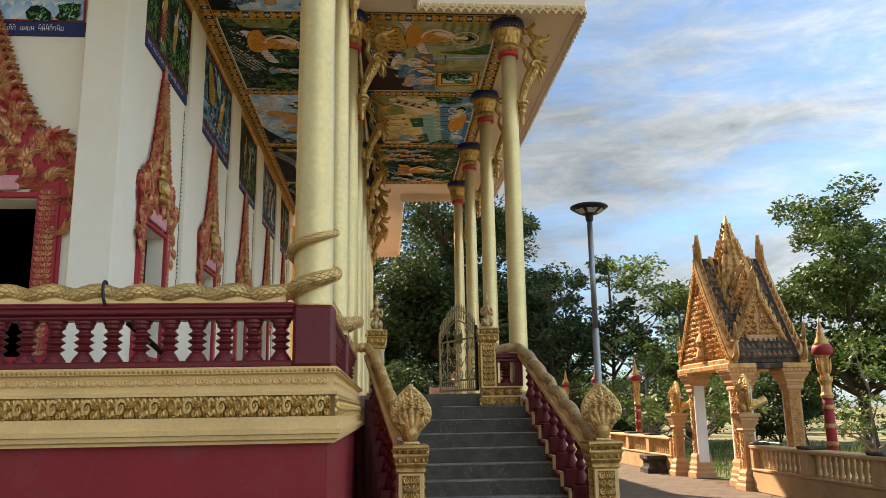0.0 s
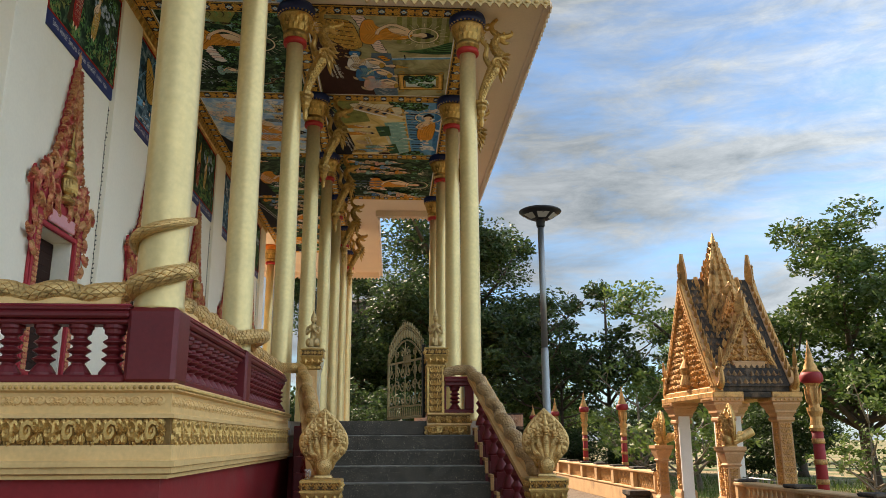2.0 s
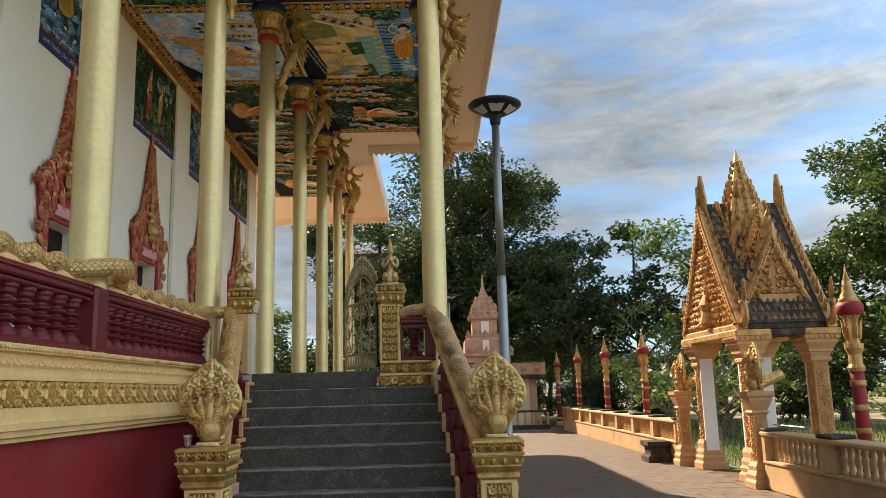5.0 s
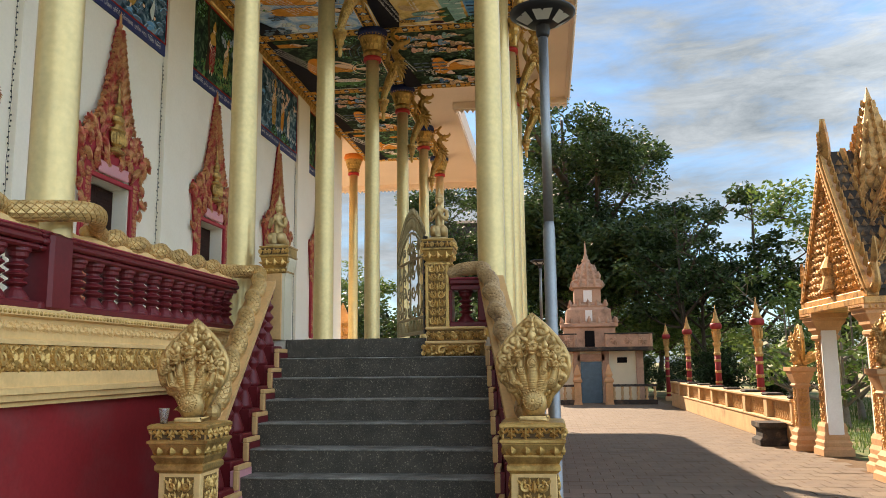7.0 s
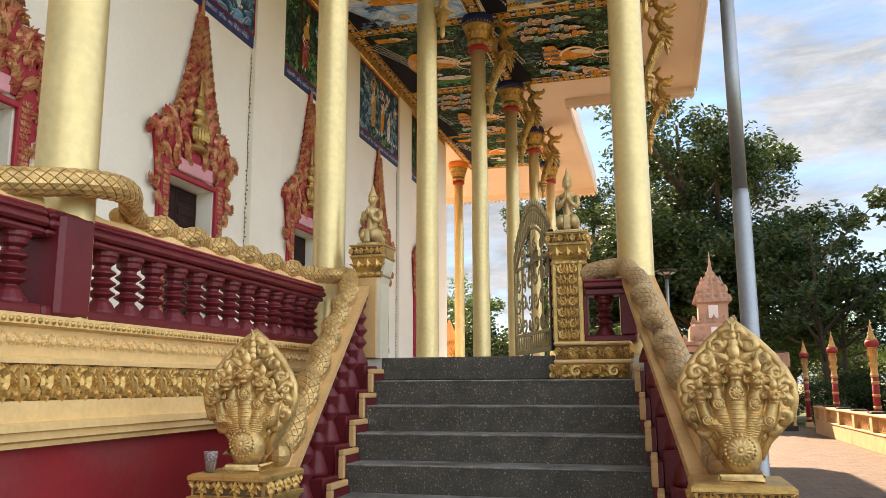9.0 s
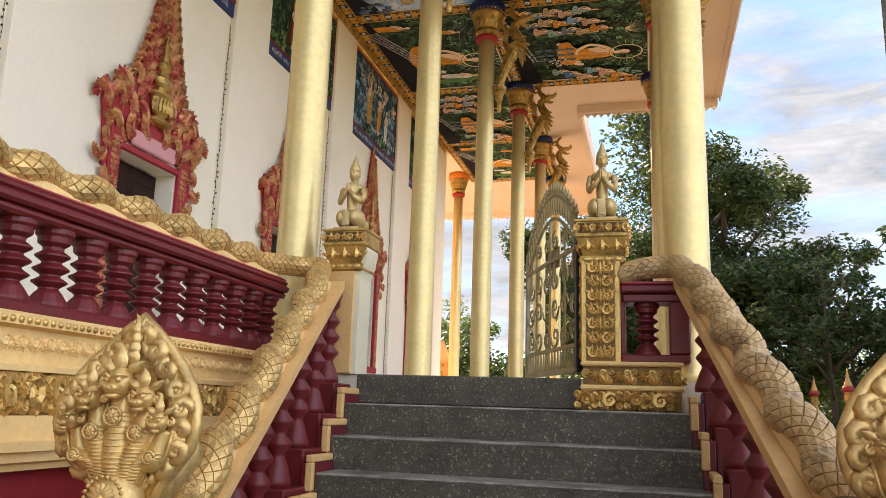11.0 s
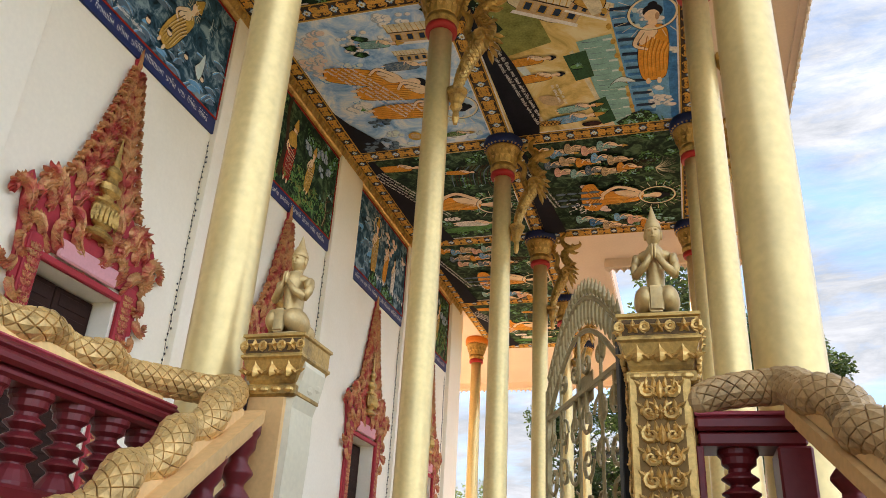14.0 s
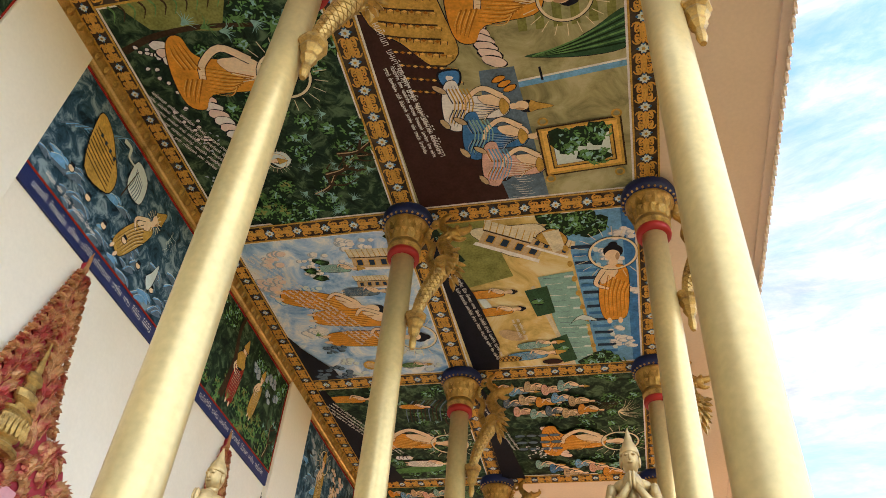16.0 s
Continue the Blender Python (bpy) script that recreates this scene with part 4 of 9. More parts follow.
    tube(spline([(0, 0.03, 0.05), (0, 0.12, 0.09), (0, 0.24, 0.14), (0, 0.36, 0.20)], 5), 0.066, 10, s)
    for e in (-1, 1):                                      # leaves that sweep back along the body
        for k in range(4):
            s.join(leaf(Shape(), 0, 0, 0.13 - 0.012 * k, 0.055, 0, 0, 0.02, 0.4), Matrix.Translation((e * 0.062, 0.02 + 0.03 * k, 0.05 + 0.035 * k)) @ pose(0, 0, 0, 0, 62 - 8 * k, e * 90))
    return ground, s


HOOD_GROUND, HOOD_WORK = naga_hood()
HOOD = Shape().join(HOOD_GROUND).join(HOOD_WORK).mesh("naga_statue", [DARKGOLD, NAGAGOLD], True)
HOOD.polygons.foreach_set("material_index", [0] * len(HOOD_GROUND.f) + [1] * len(HOOD_WORK.f))
for x, y, turn in ((0.25, 8.47, 6), (2.31, 8.54, -4)):
    ob = new("naga_statue", HOOD)
    ob.matrix_basis = pose(x, y, 1.165, 0, 0, turn)
    tagged(ob, "gilded many-headed naga hood on a carved pedestal", "statue", "naga hoods of the stair")

# clear plastic cup
cup_mat = material("clear_plastic", (0.85, 0.86, 0.86), 0.15, var=0.03, scale=10, fine=50, bump=0.0)
cup_mat.node_tree.nodes["Principled BSDF"].inputs["Transmission Weight"].default_value = 0.85
cup = thing("plastic_cup", pose(0.125, 8.36, 1.146), "small clear plastic cup standing on the pedestal", "cup")
part("cup_body", lathe([(0.021, 0), (0.031, 0.085), (0.033, 0.087), (0.0305, 0.084), (0.019, 0.004)], 18), cup_mat, cup, smooth=True)


# ---- kneeling figures and their pillars ----
def kneeler():
    """A kneeling figure with joined palms and a pointed crown, as one plain mesh, 0.5 high, facing -y."""
    s = Shape()
    block(-0.13, 0.13, -0.11, 0.12, 0, 0.022, 0.006, s)
    for e in (-1, 1):
        ball((e * 0.062, -0.03, 0.085), (0.062, 0.105, 0.062), s, 14, 9)
        ball((e * 0.065, 0.07, 0.06), (0.045, 0.06, 0.042), s, 12, 8)
        tube([(e * 0.098, -0.0, 0.285), (e * 0.112, -0.02, 0.235), (e * 0.105, -0.05, 0.195)], [0.027, 0.025, 0.023], 10, s)
        tube([(e * 0.105, -0.05, 0.195), (e * 0.06, -0.085, 0.215), (e * 0.012, -0.10, 0.26)], [0.022, 0.019, 0.014], 10, s)
        ball((e * 0.008, -0.105, 0.275), (0.010, 0.016, 0.034), s, 8, 6)
        ball((e * 0.045, 0.0, 0.385), (0.009, 0.014, 0.022), s, 8, 6)
        tube([(e * 0.088, -0.012, 0.262), (e * 0.118, -0.014, 0.262)], 0.031, 10, s)
    tube([(0, 0.0, 0.07), (0, 0.0, 0.16), (0, -0.005, 0.22), (0, -0.005, 0.275), (0, 0.0, 0.315), (0, 0.0, 0.335)], [0.09, 0.068, 0.072, 0.088, 0.066, 0.03], 16, s, 0.72)
    ball((0, 0.0, 0.29), (0.098, 0.052, 0.032), s, 14, 8)
    tube([(0, 0, 0.32), (0, 0, 0.36)], 0.03, 10, s)
    ball((0, -0.006, 0.385), (0.044, 0.047, 0.052), s, 14, 10)
    ball((0, -0.054, 0.381), (0.008, 0.01, 0.014), s, 8, 6)
    ball((0, -0.050, 0.364), (0.016, 0.007, 0.005), s, 8, 5)
    for e in (-1, 1):
        ball((e * 0.018, -0.049, 0.394), (0.011, 0.006, 0.005), s, 8, 5)
    lathe([(0.047, 0.405), (0.05, 0.41), (0.048, 0.422), (0.043, 0.428), (0.043, 0.436), (0.035, 0.442), (0.033, 0.452), (0.025, 0.458), (0.02, 0.475), (0.006, 0.51), (0.001, 0.52)], 16, 0, 0, s)
    block(-0.04, 0.04, -0.122, -0.10, 0.022, 0.13, 0.01, s)
    return s


KNEELER = kneeler().moved(Matrix.Diagonal((0.70, 0.90, 1.0, 1))).mesh("kneeling_statue", PALE, True)
for x, y, z, turn in ((-0.14, 11.06, 2.60, -4), (1.42, 11.08, 2.62, 0)):
    ob = new("kneeling_statue", KNEELER)
    ob.matrix_basis = pose(x, y, z, 0, 0, turn)
    tagged(ob, "pale gold kneeling figure with joined palms on a pillar", "statue", "kneeling figures of the stair head")


def pillar_cap(t, half, z, broken=False):
    """Carved cap of a stair pillar, its top at z."""
    part("cap", lathe([(half * 0.86, z - 0.26), (half * 0.98, z - 0.25), (half * 0.98, z - 0.215), (half * 0.86, z - 0.205), (half * 0.92, z - 0.19), (half * 1.12, z - 0.11),
                       (half * 1.2, z - 0.10), (half * 1.2, z - 0.09), (half * 1.14, z - 0.085), (half * 1.14, z - 0.018), (half * 1.22, z - 0.012), (half * 1.22, z)], square=True), DARKGOLD, t, "flared gilded cap")
    band, low, beads = Shape(), Shape(), Shape()
    w = half * 2.2
    for i in range(3):
        rosette(band, (i - 1) * w / 3, 0.0, 0.03, 0, 5, 0.016)
        leaf(low, (i - 1) * w / 3.4, -0.032, 0.068, 0.05, 0, 0, 0.02, 0)
    for i in range(4):
        for m in (-1, 1):
            scroll(band, (i - 1.5) * w / 3, 0.0, 0.022, 1.2, math.pi / 2 * m, m, 0.006)
            leaf(low, (i - 1.5) * w / 3.4, -0.02, 0.04, 0.022, m * 40, 0, 0.012, m * 0.4)
    for i in range(4):
        ball(((i - 1.5) * w / 4.6, 0, 0), (0.024, 0.014, 0.014), beads, 7, 5)
    bm_, lm, dm = band.mesh("scroll_band", GOLD), low.mesh("leaf_band", GOLD), beads.mesh("bead_band", GOLD)
    ways = {"-y": (0, -1), "+x": (1, 0), "-x": (-1, 0)}
    if broken:
        ways.pop("+x")
    for way, (dx, dy) in ways.items():
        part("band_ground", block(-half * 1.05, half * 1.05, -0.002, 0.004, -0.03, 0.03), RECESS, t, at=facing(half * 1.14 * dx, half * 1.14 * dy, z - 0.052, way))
        part("scroll_band", bm_, None, t, at=facing((half * 1.14 + 0.003) * dx, (half * 1.14 + 0.003) * dy, z - 0.052, way))
        part("leaf_band", lm, None, t, at=facing((half * 1.03) * dx, (half * 1.03) * dy, z - 0.15, way))
        part("bead_band", dm, None, t, at=facing((half * 0.98) * dx, (half * 0.98) * dy, z - 0.232, way))


left_p = thing("stair_pillar", pose(-0.135, 11.06, 0), "stair head pillar with gilded cap and broken cream plaster side", "pillar", "pillars of the stair head")
part("shaft", block(-0.105, 0.07, -0.10, 0.115, TOP, 2.36, 0.008), TAN, left_p, "tan painted plaster shaft")
pillar_cap(left_p, 0.118, 2.60, True)
chunk = prism([(0.068, TOP), (0.100, TOP), (0.096, 1.98), (0.102, 2.15), (0.098, 2.30), (0.112, 2.35), (0.128, 2.41), (0.138, 2.47), (0.122, 2.53), (0.115, 2.57), (0.068, 2.598)], -0.09, 0.11, "y")
for q in range(9):
    ball((0.112 + 0.006 * math.sin(q * 2.3), 0.01 + 0.06 * math.sin(q * 1.7), 2.40 + 0.02 * q), (0.016, 0.045, 0.03), chunk, 9, 6)
part("broken_plaster", chunk, CREAM, left_p, "rough broken cream plaster")

right_p = thing("stair_pillar", pose(1.42, 11.08, 0), "gilded stair head pillar with a carved leaf panel", "pillar", "pillars of the stair head")
part("shaft", block(-0.118, 0.100, -0.125, 0.125, 1.80, 2.40, 0.006), GOLD, right_p)
pillar_cap(right_p, 0.124, 2.62)
pm = flower_panel(0.150, 0.555, 8).mesh("carved_panel", GOLD)
for way, (dx, dy) in {"-y": (0, -1), "+x": (1, 0), "-x": (-1, 0)}.items():
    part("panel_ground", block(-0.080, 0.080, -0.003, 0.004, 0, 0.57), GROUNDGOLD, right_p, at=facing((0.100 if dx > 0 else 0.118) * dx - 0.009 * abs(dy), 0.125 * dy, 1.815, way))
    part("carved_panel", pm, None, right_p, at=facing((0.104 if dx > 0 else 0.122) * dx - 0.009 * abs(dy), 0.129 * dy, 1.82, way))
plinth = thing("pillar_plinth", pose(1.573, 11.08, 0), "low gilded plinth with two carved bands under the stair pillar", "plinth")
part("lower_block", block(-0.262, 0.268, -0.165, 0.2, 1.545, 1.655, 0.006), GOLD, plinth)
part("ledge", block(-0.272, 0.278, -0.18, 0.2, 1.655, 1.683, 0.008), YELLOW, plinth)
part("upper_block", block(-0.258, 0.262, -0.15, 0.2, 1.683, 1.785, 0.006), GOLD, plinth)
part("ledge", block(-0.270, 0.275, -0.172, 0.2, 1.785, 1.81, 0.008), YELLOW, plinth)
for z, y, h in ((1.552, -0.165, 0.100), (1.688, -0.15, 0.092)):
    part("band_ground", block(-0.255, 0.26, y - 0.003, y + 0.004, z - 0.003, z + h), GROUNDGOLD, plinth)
for i in range(2):
    part("frieze_tile", FRIEZE, None, plinth, at=pose(-0.175 + 0.262 * i, -0.169, 1.552) @ Matrix.Diagonal((0.72, 1, 0.70, 1)))
mini = Shape()
for i in range(4):
    rosette(mini, -0.195 + 0.13 * i, 0.045, 0.036, 0, 7, 0.02)
    for k in range(3):
        leaf(mini, -0.13 + 0.13 * i, 0.004, 0.07 - 0.012 * k, 0.045, (k - 1) * 38, 0, 0.018, 0)
    for m in (-1, 1):
        scroll(mini, -0.195 + 0.13 * i + m * 0.044, 0.058, 0.024, 1.2, -math.pi / 2, m, 0.008)
part("rosette_band", mini, GOLD, plinth, at=pose(0, -0.154, 1.688))["kind"] = "stuff"
rf = thing("baluster_frame", pose(1.65, 11.08, 1.81), "maroon frame with a single turned baluster", "balustrade")
part("frame_top", block(-0.13, 0.24, -0.12, 0.12, 0.385, 0.435, 0.012), MAROON, rf)
part("frame_top", block(-0.12, 0.23, -0.10, 0.10, 0.335, 0.383, 0.008), MAROON, rf)
part("frame_bottom", block(-0.13, 0.24, -0.11, 0.12, 0, 0.045, 0.008), MAROON, rf)
part("frame_side", block(-0.132, -0.105, -0.108, 0.10, 0.046, 0.334, 0.006), MAROON, rf)
part("frame_side", block(0.13, 0.242, -0.108, 0.10, 0.046, 0.334, 0.008), MAROON, rf)
part("baluster", BALUSTER, None, rf, at=pose(0.010, 0, 0.045))
part("frame_lip", block(-0.128, 0.238, -0.118, 0.118, 0.4355, 0.450, 0.004), RAILPINK, rf, "worn pink top edge")


# ---- open iron gate leaf ----
def iron_gate():
    hx, hy, ex, ey = 1.27, 11.18, 0.82, 12.18
    ang = math.degrees(math.atan2(ey - hy, ex - hx))
    t = thing("iron_gate", pose(hx, hy, 1.76, 0, 0, ang), "open bronze painted iron gate leaf with scrollwork", "gate")
    W = math.hypot(ex - hx, ey - hy)
    arch = lambda x: 0.74 + 0.46 * math.sin(math.pi * min(1.0, (x / W) * 0.72 + 0.14)) ** 1.2
    part("hinge_stile", block(-0.02, 0.02, -0.02, 0.02, 0.0, arch(0) + 0.02, 0.004), LAMPBLACK, t, "dark steel hinge stile")
    part("end_stile", block(W - 0.015, W + 0.015, -0.015, 0.015, 0.0, arch(W), 0.004), GATEMETAL, t)
    part("bottom_bar", block(0, W, -0.012, 0.012, 0.0, 0.035, 0.004), GATEMETAL, t)
    part("low_bar", block(0, W, -0.01, 0.01, 0.15, 0.175, 0.003), GATEMETAL, t)
    part("middle_bar", block(0, W, -0.012, 0.012, 0.74, 0.765, 0.003), GATEMETAL, t)
    n = 26
    for d in (0.0, -0.16):
        part("arch_bar", tube([(W * i / n, 0, arch(W * i / n) + d) for i in range(n + 1)], 0.012, 6), GATEMETAL, t)
    spike = Shape()
    tube([(0, 0, -0.13), (0, 0, -0.10), (0, 0, -0.04), (0, 0, 0.0), (0, 0, 0.02)], [0.004, 0.012, 0.012, 0.005, 0.005], 6, spike)
    tube([(0, 0, 0.02), (0, 0, 0.04), (0, 0, 0.10)], [0.008, 0.016, 0.002], 6, spike)
    sm = spike.mesh("arch_spike", GATEMETAL)
    for i in range(21):
        x = W * (i + 0.5) / 21
        part("arch_spike", sm, None, t, at=pose(x, 0, arch(x)))
    for i in range(18):
        x = W * (i + 0.5) / 18
        part("low_picket", tube([(x, 0, 0.03), (x, 0, 0.15)], [0.011, 0.005], 6), GATEMETAL, t)
    rng = random.Random(5)
    for i in range(6):
        for j in range(3):
            x, z = W * (i + 0.5) / 6, 0.25 + 0.185 * j
            sc = scroll(Shape(), x, z, 0.085, 1.3, rng.choice((0, math.pi / 2, math.pi)), 1 if (i + j) % 2 else -1, 0.0075)
            if (i + j) % 3 == 0:
                leaf(sc, x, z - 0.09, 0.13, 0.022, rng.uniform(-25, 25), -0.006, 0.012, rng.uniform(-0.5, 0.5))
            part("iron_scroll", sc, GATEMETAL, t)
        x = W * (i + 0.5) / 6
        if arch(x) > 1.0:
            part("iron_scroll", scroll(Shape(), x, 0.88, 0.07, 1.4, math.pi / 2, 1 if i % 2 else -1, 0.008), GATEMETAL, t)
        for k in range(1):
            part("diagonal_picket", tube([(x + 0.07 * k, 0, 0.60), (x + 0.07 * k, 0, 0.74)], 0.010, 6), GATEMETAL, t)
    for i in range(3):
        x = W * (i + 0.8) / 3.6
        part("iron_bar", tube([(x, 0.004, 0.17), (x, 0.004, arch(x) - 0.16)], 0.008, 6), GATEMETAL, t)
    part("name_plate", block(W * 0.38, W * 0.60, -0.022, -0.014, 0.70, 0.84, 0.004), GATEMETAL, t, "blank metal plate")
    return t


iron_gate()


# ---- solar street lamps ----
def street_lamp(x, y):
    t = thing("street_lamp", pose(x, y, 0), "galvanised solar lamp post with a flat black disc head", "street lamp", "solar lamps")
    part("lower_pole", lathe([(0.075, 0), (0.075, 0.02), (0.040, 0.025), (0.040, 2.32), (0.038, 2.36), (0.033, 2.40)], 20), STEEL, t, smooth=True)
    part("upper_pole", lathe([(0.033, 2.36), (0.033, 3.72)], 18), STEEL, t, smooth=True)
    part("neck", lathe([(0.036, 3.68), (0.045, 3.70), (0.05, 3.77), (0.08, 3.79)], 18), LAMPBLACK, t, smooth=True)
    part("head", lathe([(0.07, 3.765), (0.09, 3.77), (0.20, 3.83), (0.225, 3.85), (0.225, 3.862), (0.20, 3.875), (0.05, 3.885)], 32), LAMPBLACK, t, smooth=True)
    pane = material("lamp_lens", (0.55, 0.55, 0.5), 0.3, var=0.05, scale=20, fine=60, bump=0.05) if "lamp_lens" not in bpy.data.materials else bpy.data.materials["lamp_lens"]
    for i in range(6):
        a0, a1 = radians(60 * i + 8), radians(60 * i + 52)
        f = lambda r, a, z: (r * math.cos(a), r * math.sin(a), z)
        s = Shape().add([f(0.105, a0, 3.772), f(0.105, a1, 3.772), f(0.185, a1, 3.815), f(0.185, a0, 3.815)], [(0, 1, 2, 3)])
        part("lens", s, pane, t, "pale lamp lens")
    return t


street_lamp(2.43, 9.02)
street_lamp(2.28, 22.4)


# ---- windows with flame pediments ----
def pediment_half(z):
    """Half width of the tapering pediment at height z above the lintel."""
    pts = [(0.0, 0.70), (0.30, 0.66), (0.46, 0.58), (0.56, 0.44), (0.80, 0.345), (1.05, 0.265), (1.35, 0.185), (1.65, 0.11), (1.9, 0.045), (2.05, 0.006)]
    for (z0, w0), (z1, w1) in zip(pts, pts[1:]):
        if z <= z1:
            return w0 + (w1 - w0) * (z - z0) / (z1 - z0)
    return 0.006


def acanthus(s, x, z, size, angle, e, y=-0.036, lift=0.05):
    """A curling acanthus frond that rolls over towards the side e, its leaflets on both sides of a raised stem and a volute at the tip."""
    a = radians(angle)
    pts = []
    for k in range(9):
        t = k / 8
        b = a + e * 2.6 * t ** 2.2
        step = size / 8
        x, z = (x, z) if k == 0 else (x + math.sin(b) * step, z + math.cos(b) * step)
        pts.append((x, z, math.degrees(b), t))
    tube([(px, y - lift * (0.35 + 0.5 * math.sin(math.pi * t)), pz) for px, pz, _, t in pts], [size * 0.034 * (1.1 - 0.55 * t) for _, _, _, t in pts], 5, s)
    for px, pz, b, t in pts[1:]:
        for q in (-1, 1):
            l = size * (0.46 - 0.22 * t) * (1.15 if q == -e else 0.8)
            leaf(s, px, pz, l, l * 0.62, b + q * 42, y - lift * 0.3 * math.sin(math.pi * t), lift * 0.75, -q * 0.38)
    px, pz, b, t = pts[-1]
    ball((px, y - lift * 0.55, pz), (size * 0.07, lift * 0.45, size * 0.07), s, 7, 5)


def window_meshes():
    out = {}
    plate = [(-pediment_half(z), z) for z in np.linspace(0.0, 2.05, 36)]
    jag = []
    for i, (x, z) in enumerate(plate):
        jag.append((x + (0.018 if i % 2 else -0.010), z))
    ring = jag + [(-x, z) for x, z in jag[::-1]]
    out["plate"] = prism(ring, -0.035, 0.0, "y").mesh("red_ground", PINKRED)
    rng = random.Random(11)
    s = Shape()
    for e in (-1, 1):
        # broad fronds over the lintel
        for x, z, size, angle, way in ((0.06, 0.06, 0.30, 62, -1), (0.30, 0.02, 0.28, 55, -1), (0.52, 0.04, 0.26, 30, 1), (0.16, 0.22, 0.28, 20, 1), (0.36, 0.22, 0.30, 8, 1), (0.55, 0.24, 0.24, -8, 1),
                                       (0.66, 0.10, 0.24, 70, -1), (0.74, 0.20, 0.26, 14, 1), (0.70, 0.02, 0.20, 150, 1), (0.72, -0.16, 0.20, 165, -1), (0.70, -0.32, 0.18, 172, 1)):
            acanthus(s, e * x, z, size, e * angle, e * way)
        # fronds that climb the rake, each rolling outwards
        z = 0.40
        while z < 1.9:
            w = pediment_half(z)
            size = 0.10 + 0.36 * w
            acanthus(s, e * (w - 0.13 * (1 - z / 2.4)), z - 0.06, size, -e * (4 + 6 * z), e, -0.036, 0.055)
            if w > 0.16:
                acanthus(s, e * w * 0.46, z, size * 0.9, -e * 10, -e, -0.034, 0.045)
            if w > 0.32:
                acanthus(s, e * w * 0.68, z + 0.03, size * 0.75, e * 24, e, -0.034, 0.04)
            z += size * 0.58
        acanthus(s, e * 0.74, 0.16, 0.30, e * 2, e, -0.034, 0.055)
        acanthus(s, e * 0.66, 0.30, 0.26, -e * 4, -e, -0.034, 0.05)
    for k in range(5):
        leaf(s, 0, 1.36 + 0.13 * k, 0.17 - 0.012 * k, 0.10 - 0.013 * k, 0, -0.036, 0.04, 0)
    leaf(s, 0, 1.93, 0.2, 0.035, 0, -0.036, 0.03, 0)
    out["leaves"] = s.mesh("leafwork", ORNGOLD)
    for e in (-1, 1):
        ear = Shape()
        prism([(e * 0.66, -0.36), (e * 0.71, -0.34), (e * 0.73, -0.1), (e * 0.76, 0.06), (e * 0.80, 0.24), (e * 0.805, 0.40), (e * 0.77, 0.46), (e * 0.70, 0.36), (e * 0.62, 0.2), (e * 0.64, -0.1)][::(1 if e > 0 else -1)], -0.03, 0.0, "y", ear)
        out["ear%d" % e] = ear.mesh("ear_ground", PINKRED)
    urn = lathe([(0.10, 0.0), (0.14, 0.02), (0.13, 0.05), (0.07, 0.075), (0.06, 0.10), (0.09, 0.12), (0.115, 0.19), (0.13, 0.27), (0.115, 0.30), (0.135, 0.315), (0.13, 0.34), (0.06, 0.36), (0.055, 0.40),
                 (0.10, 0.44), (0.105, 0.50), (0.06, 0.53), (0.05, 0.58), (0.08, 0.62), (0.07, 0.67), (0.035, 0.70), (0.02, 0.85), (0.006, 1.0)], 18)
    urn = urn.moved(Matrix.Diagonal((1, 0.55, 1, 1)))
    for i in range(9):
        a = math.pi * (i + 0.5) / 9
        leaf(urn, 0.125 * math.cos(a), 0.12, 0.16, 0.04, 0, -0.075 * math.sin(a), 0.02, 0)
    out["urn"] = urn.mesh("urn", DARKGOLD, False)
    fr = Shape()
    for e in (-1, 1):
        block(min(e * 0.45, e * 0.60), max(e * 0.45, e * 0.60), -0.05, 0, WIN_LOW - 0.08 - WIN_HIGH, 0.16, 0.01, fr)
        block(min(e * 0.60, e * 0.625), max(e * 0.60, e * 0.625), -0.03, 0, WIN_LOW - 0.08 - WIN_HIGH, 0.14, 0.005, fr)
    block(-0.45, 0.45, -0.048, 0, 0.0, 0.055, 0.008, fr)
    block(-0.62, 0.62, -0.06, 0, WIN_LOW - 0.12 - WIN_HIGH, WIN_LOW - 0.02 - WIN_HIGH, 0.01, fr)
    out["frame"] = fr.mesh("window_frame", PINKRED)
    car = flower_panel(0.11, 1.62, 4, 0.012)
    car2 = Shape()
    for e in (-1, 1):
        for k in range(3):
            leaf(car2, e * (0.40 + 0.02 * k), 0.06 + 0.04 * k, 0.10, 0.05, e * 70, -0.045, 0.03, -e * 0.4)
    out["carving"], out["corner"] = car.mesh("frame_carving", ORNGOLD), car2.mesh("corner_leaves", ORNGOLD)
    out["plaque"] = block(-0.33, 0.33, -0.07, -0.035, 0.07, 0.22, 0.012).mesh("plaque", PINK)
    return out


WM = window_meshes()


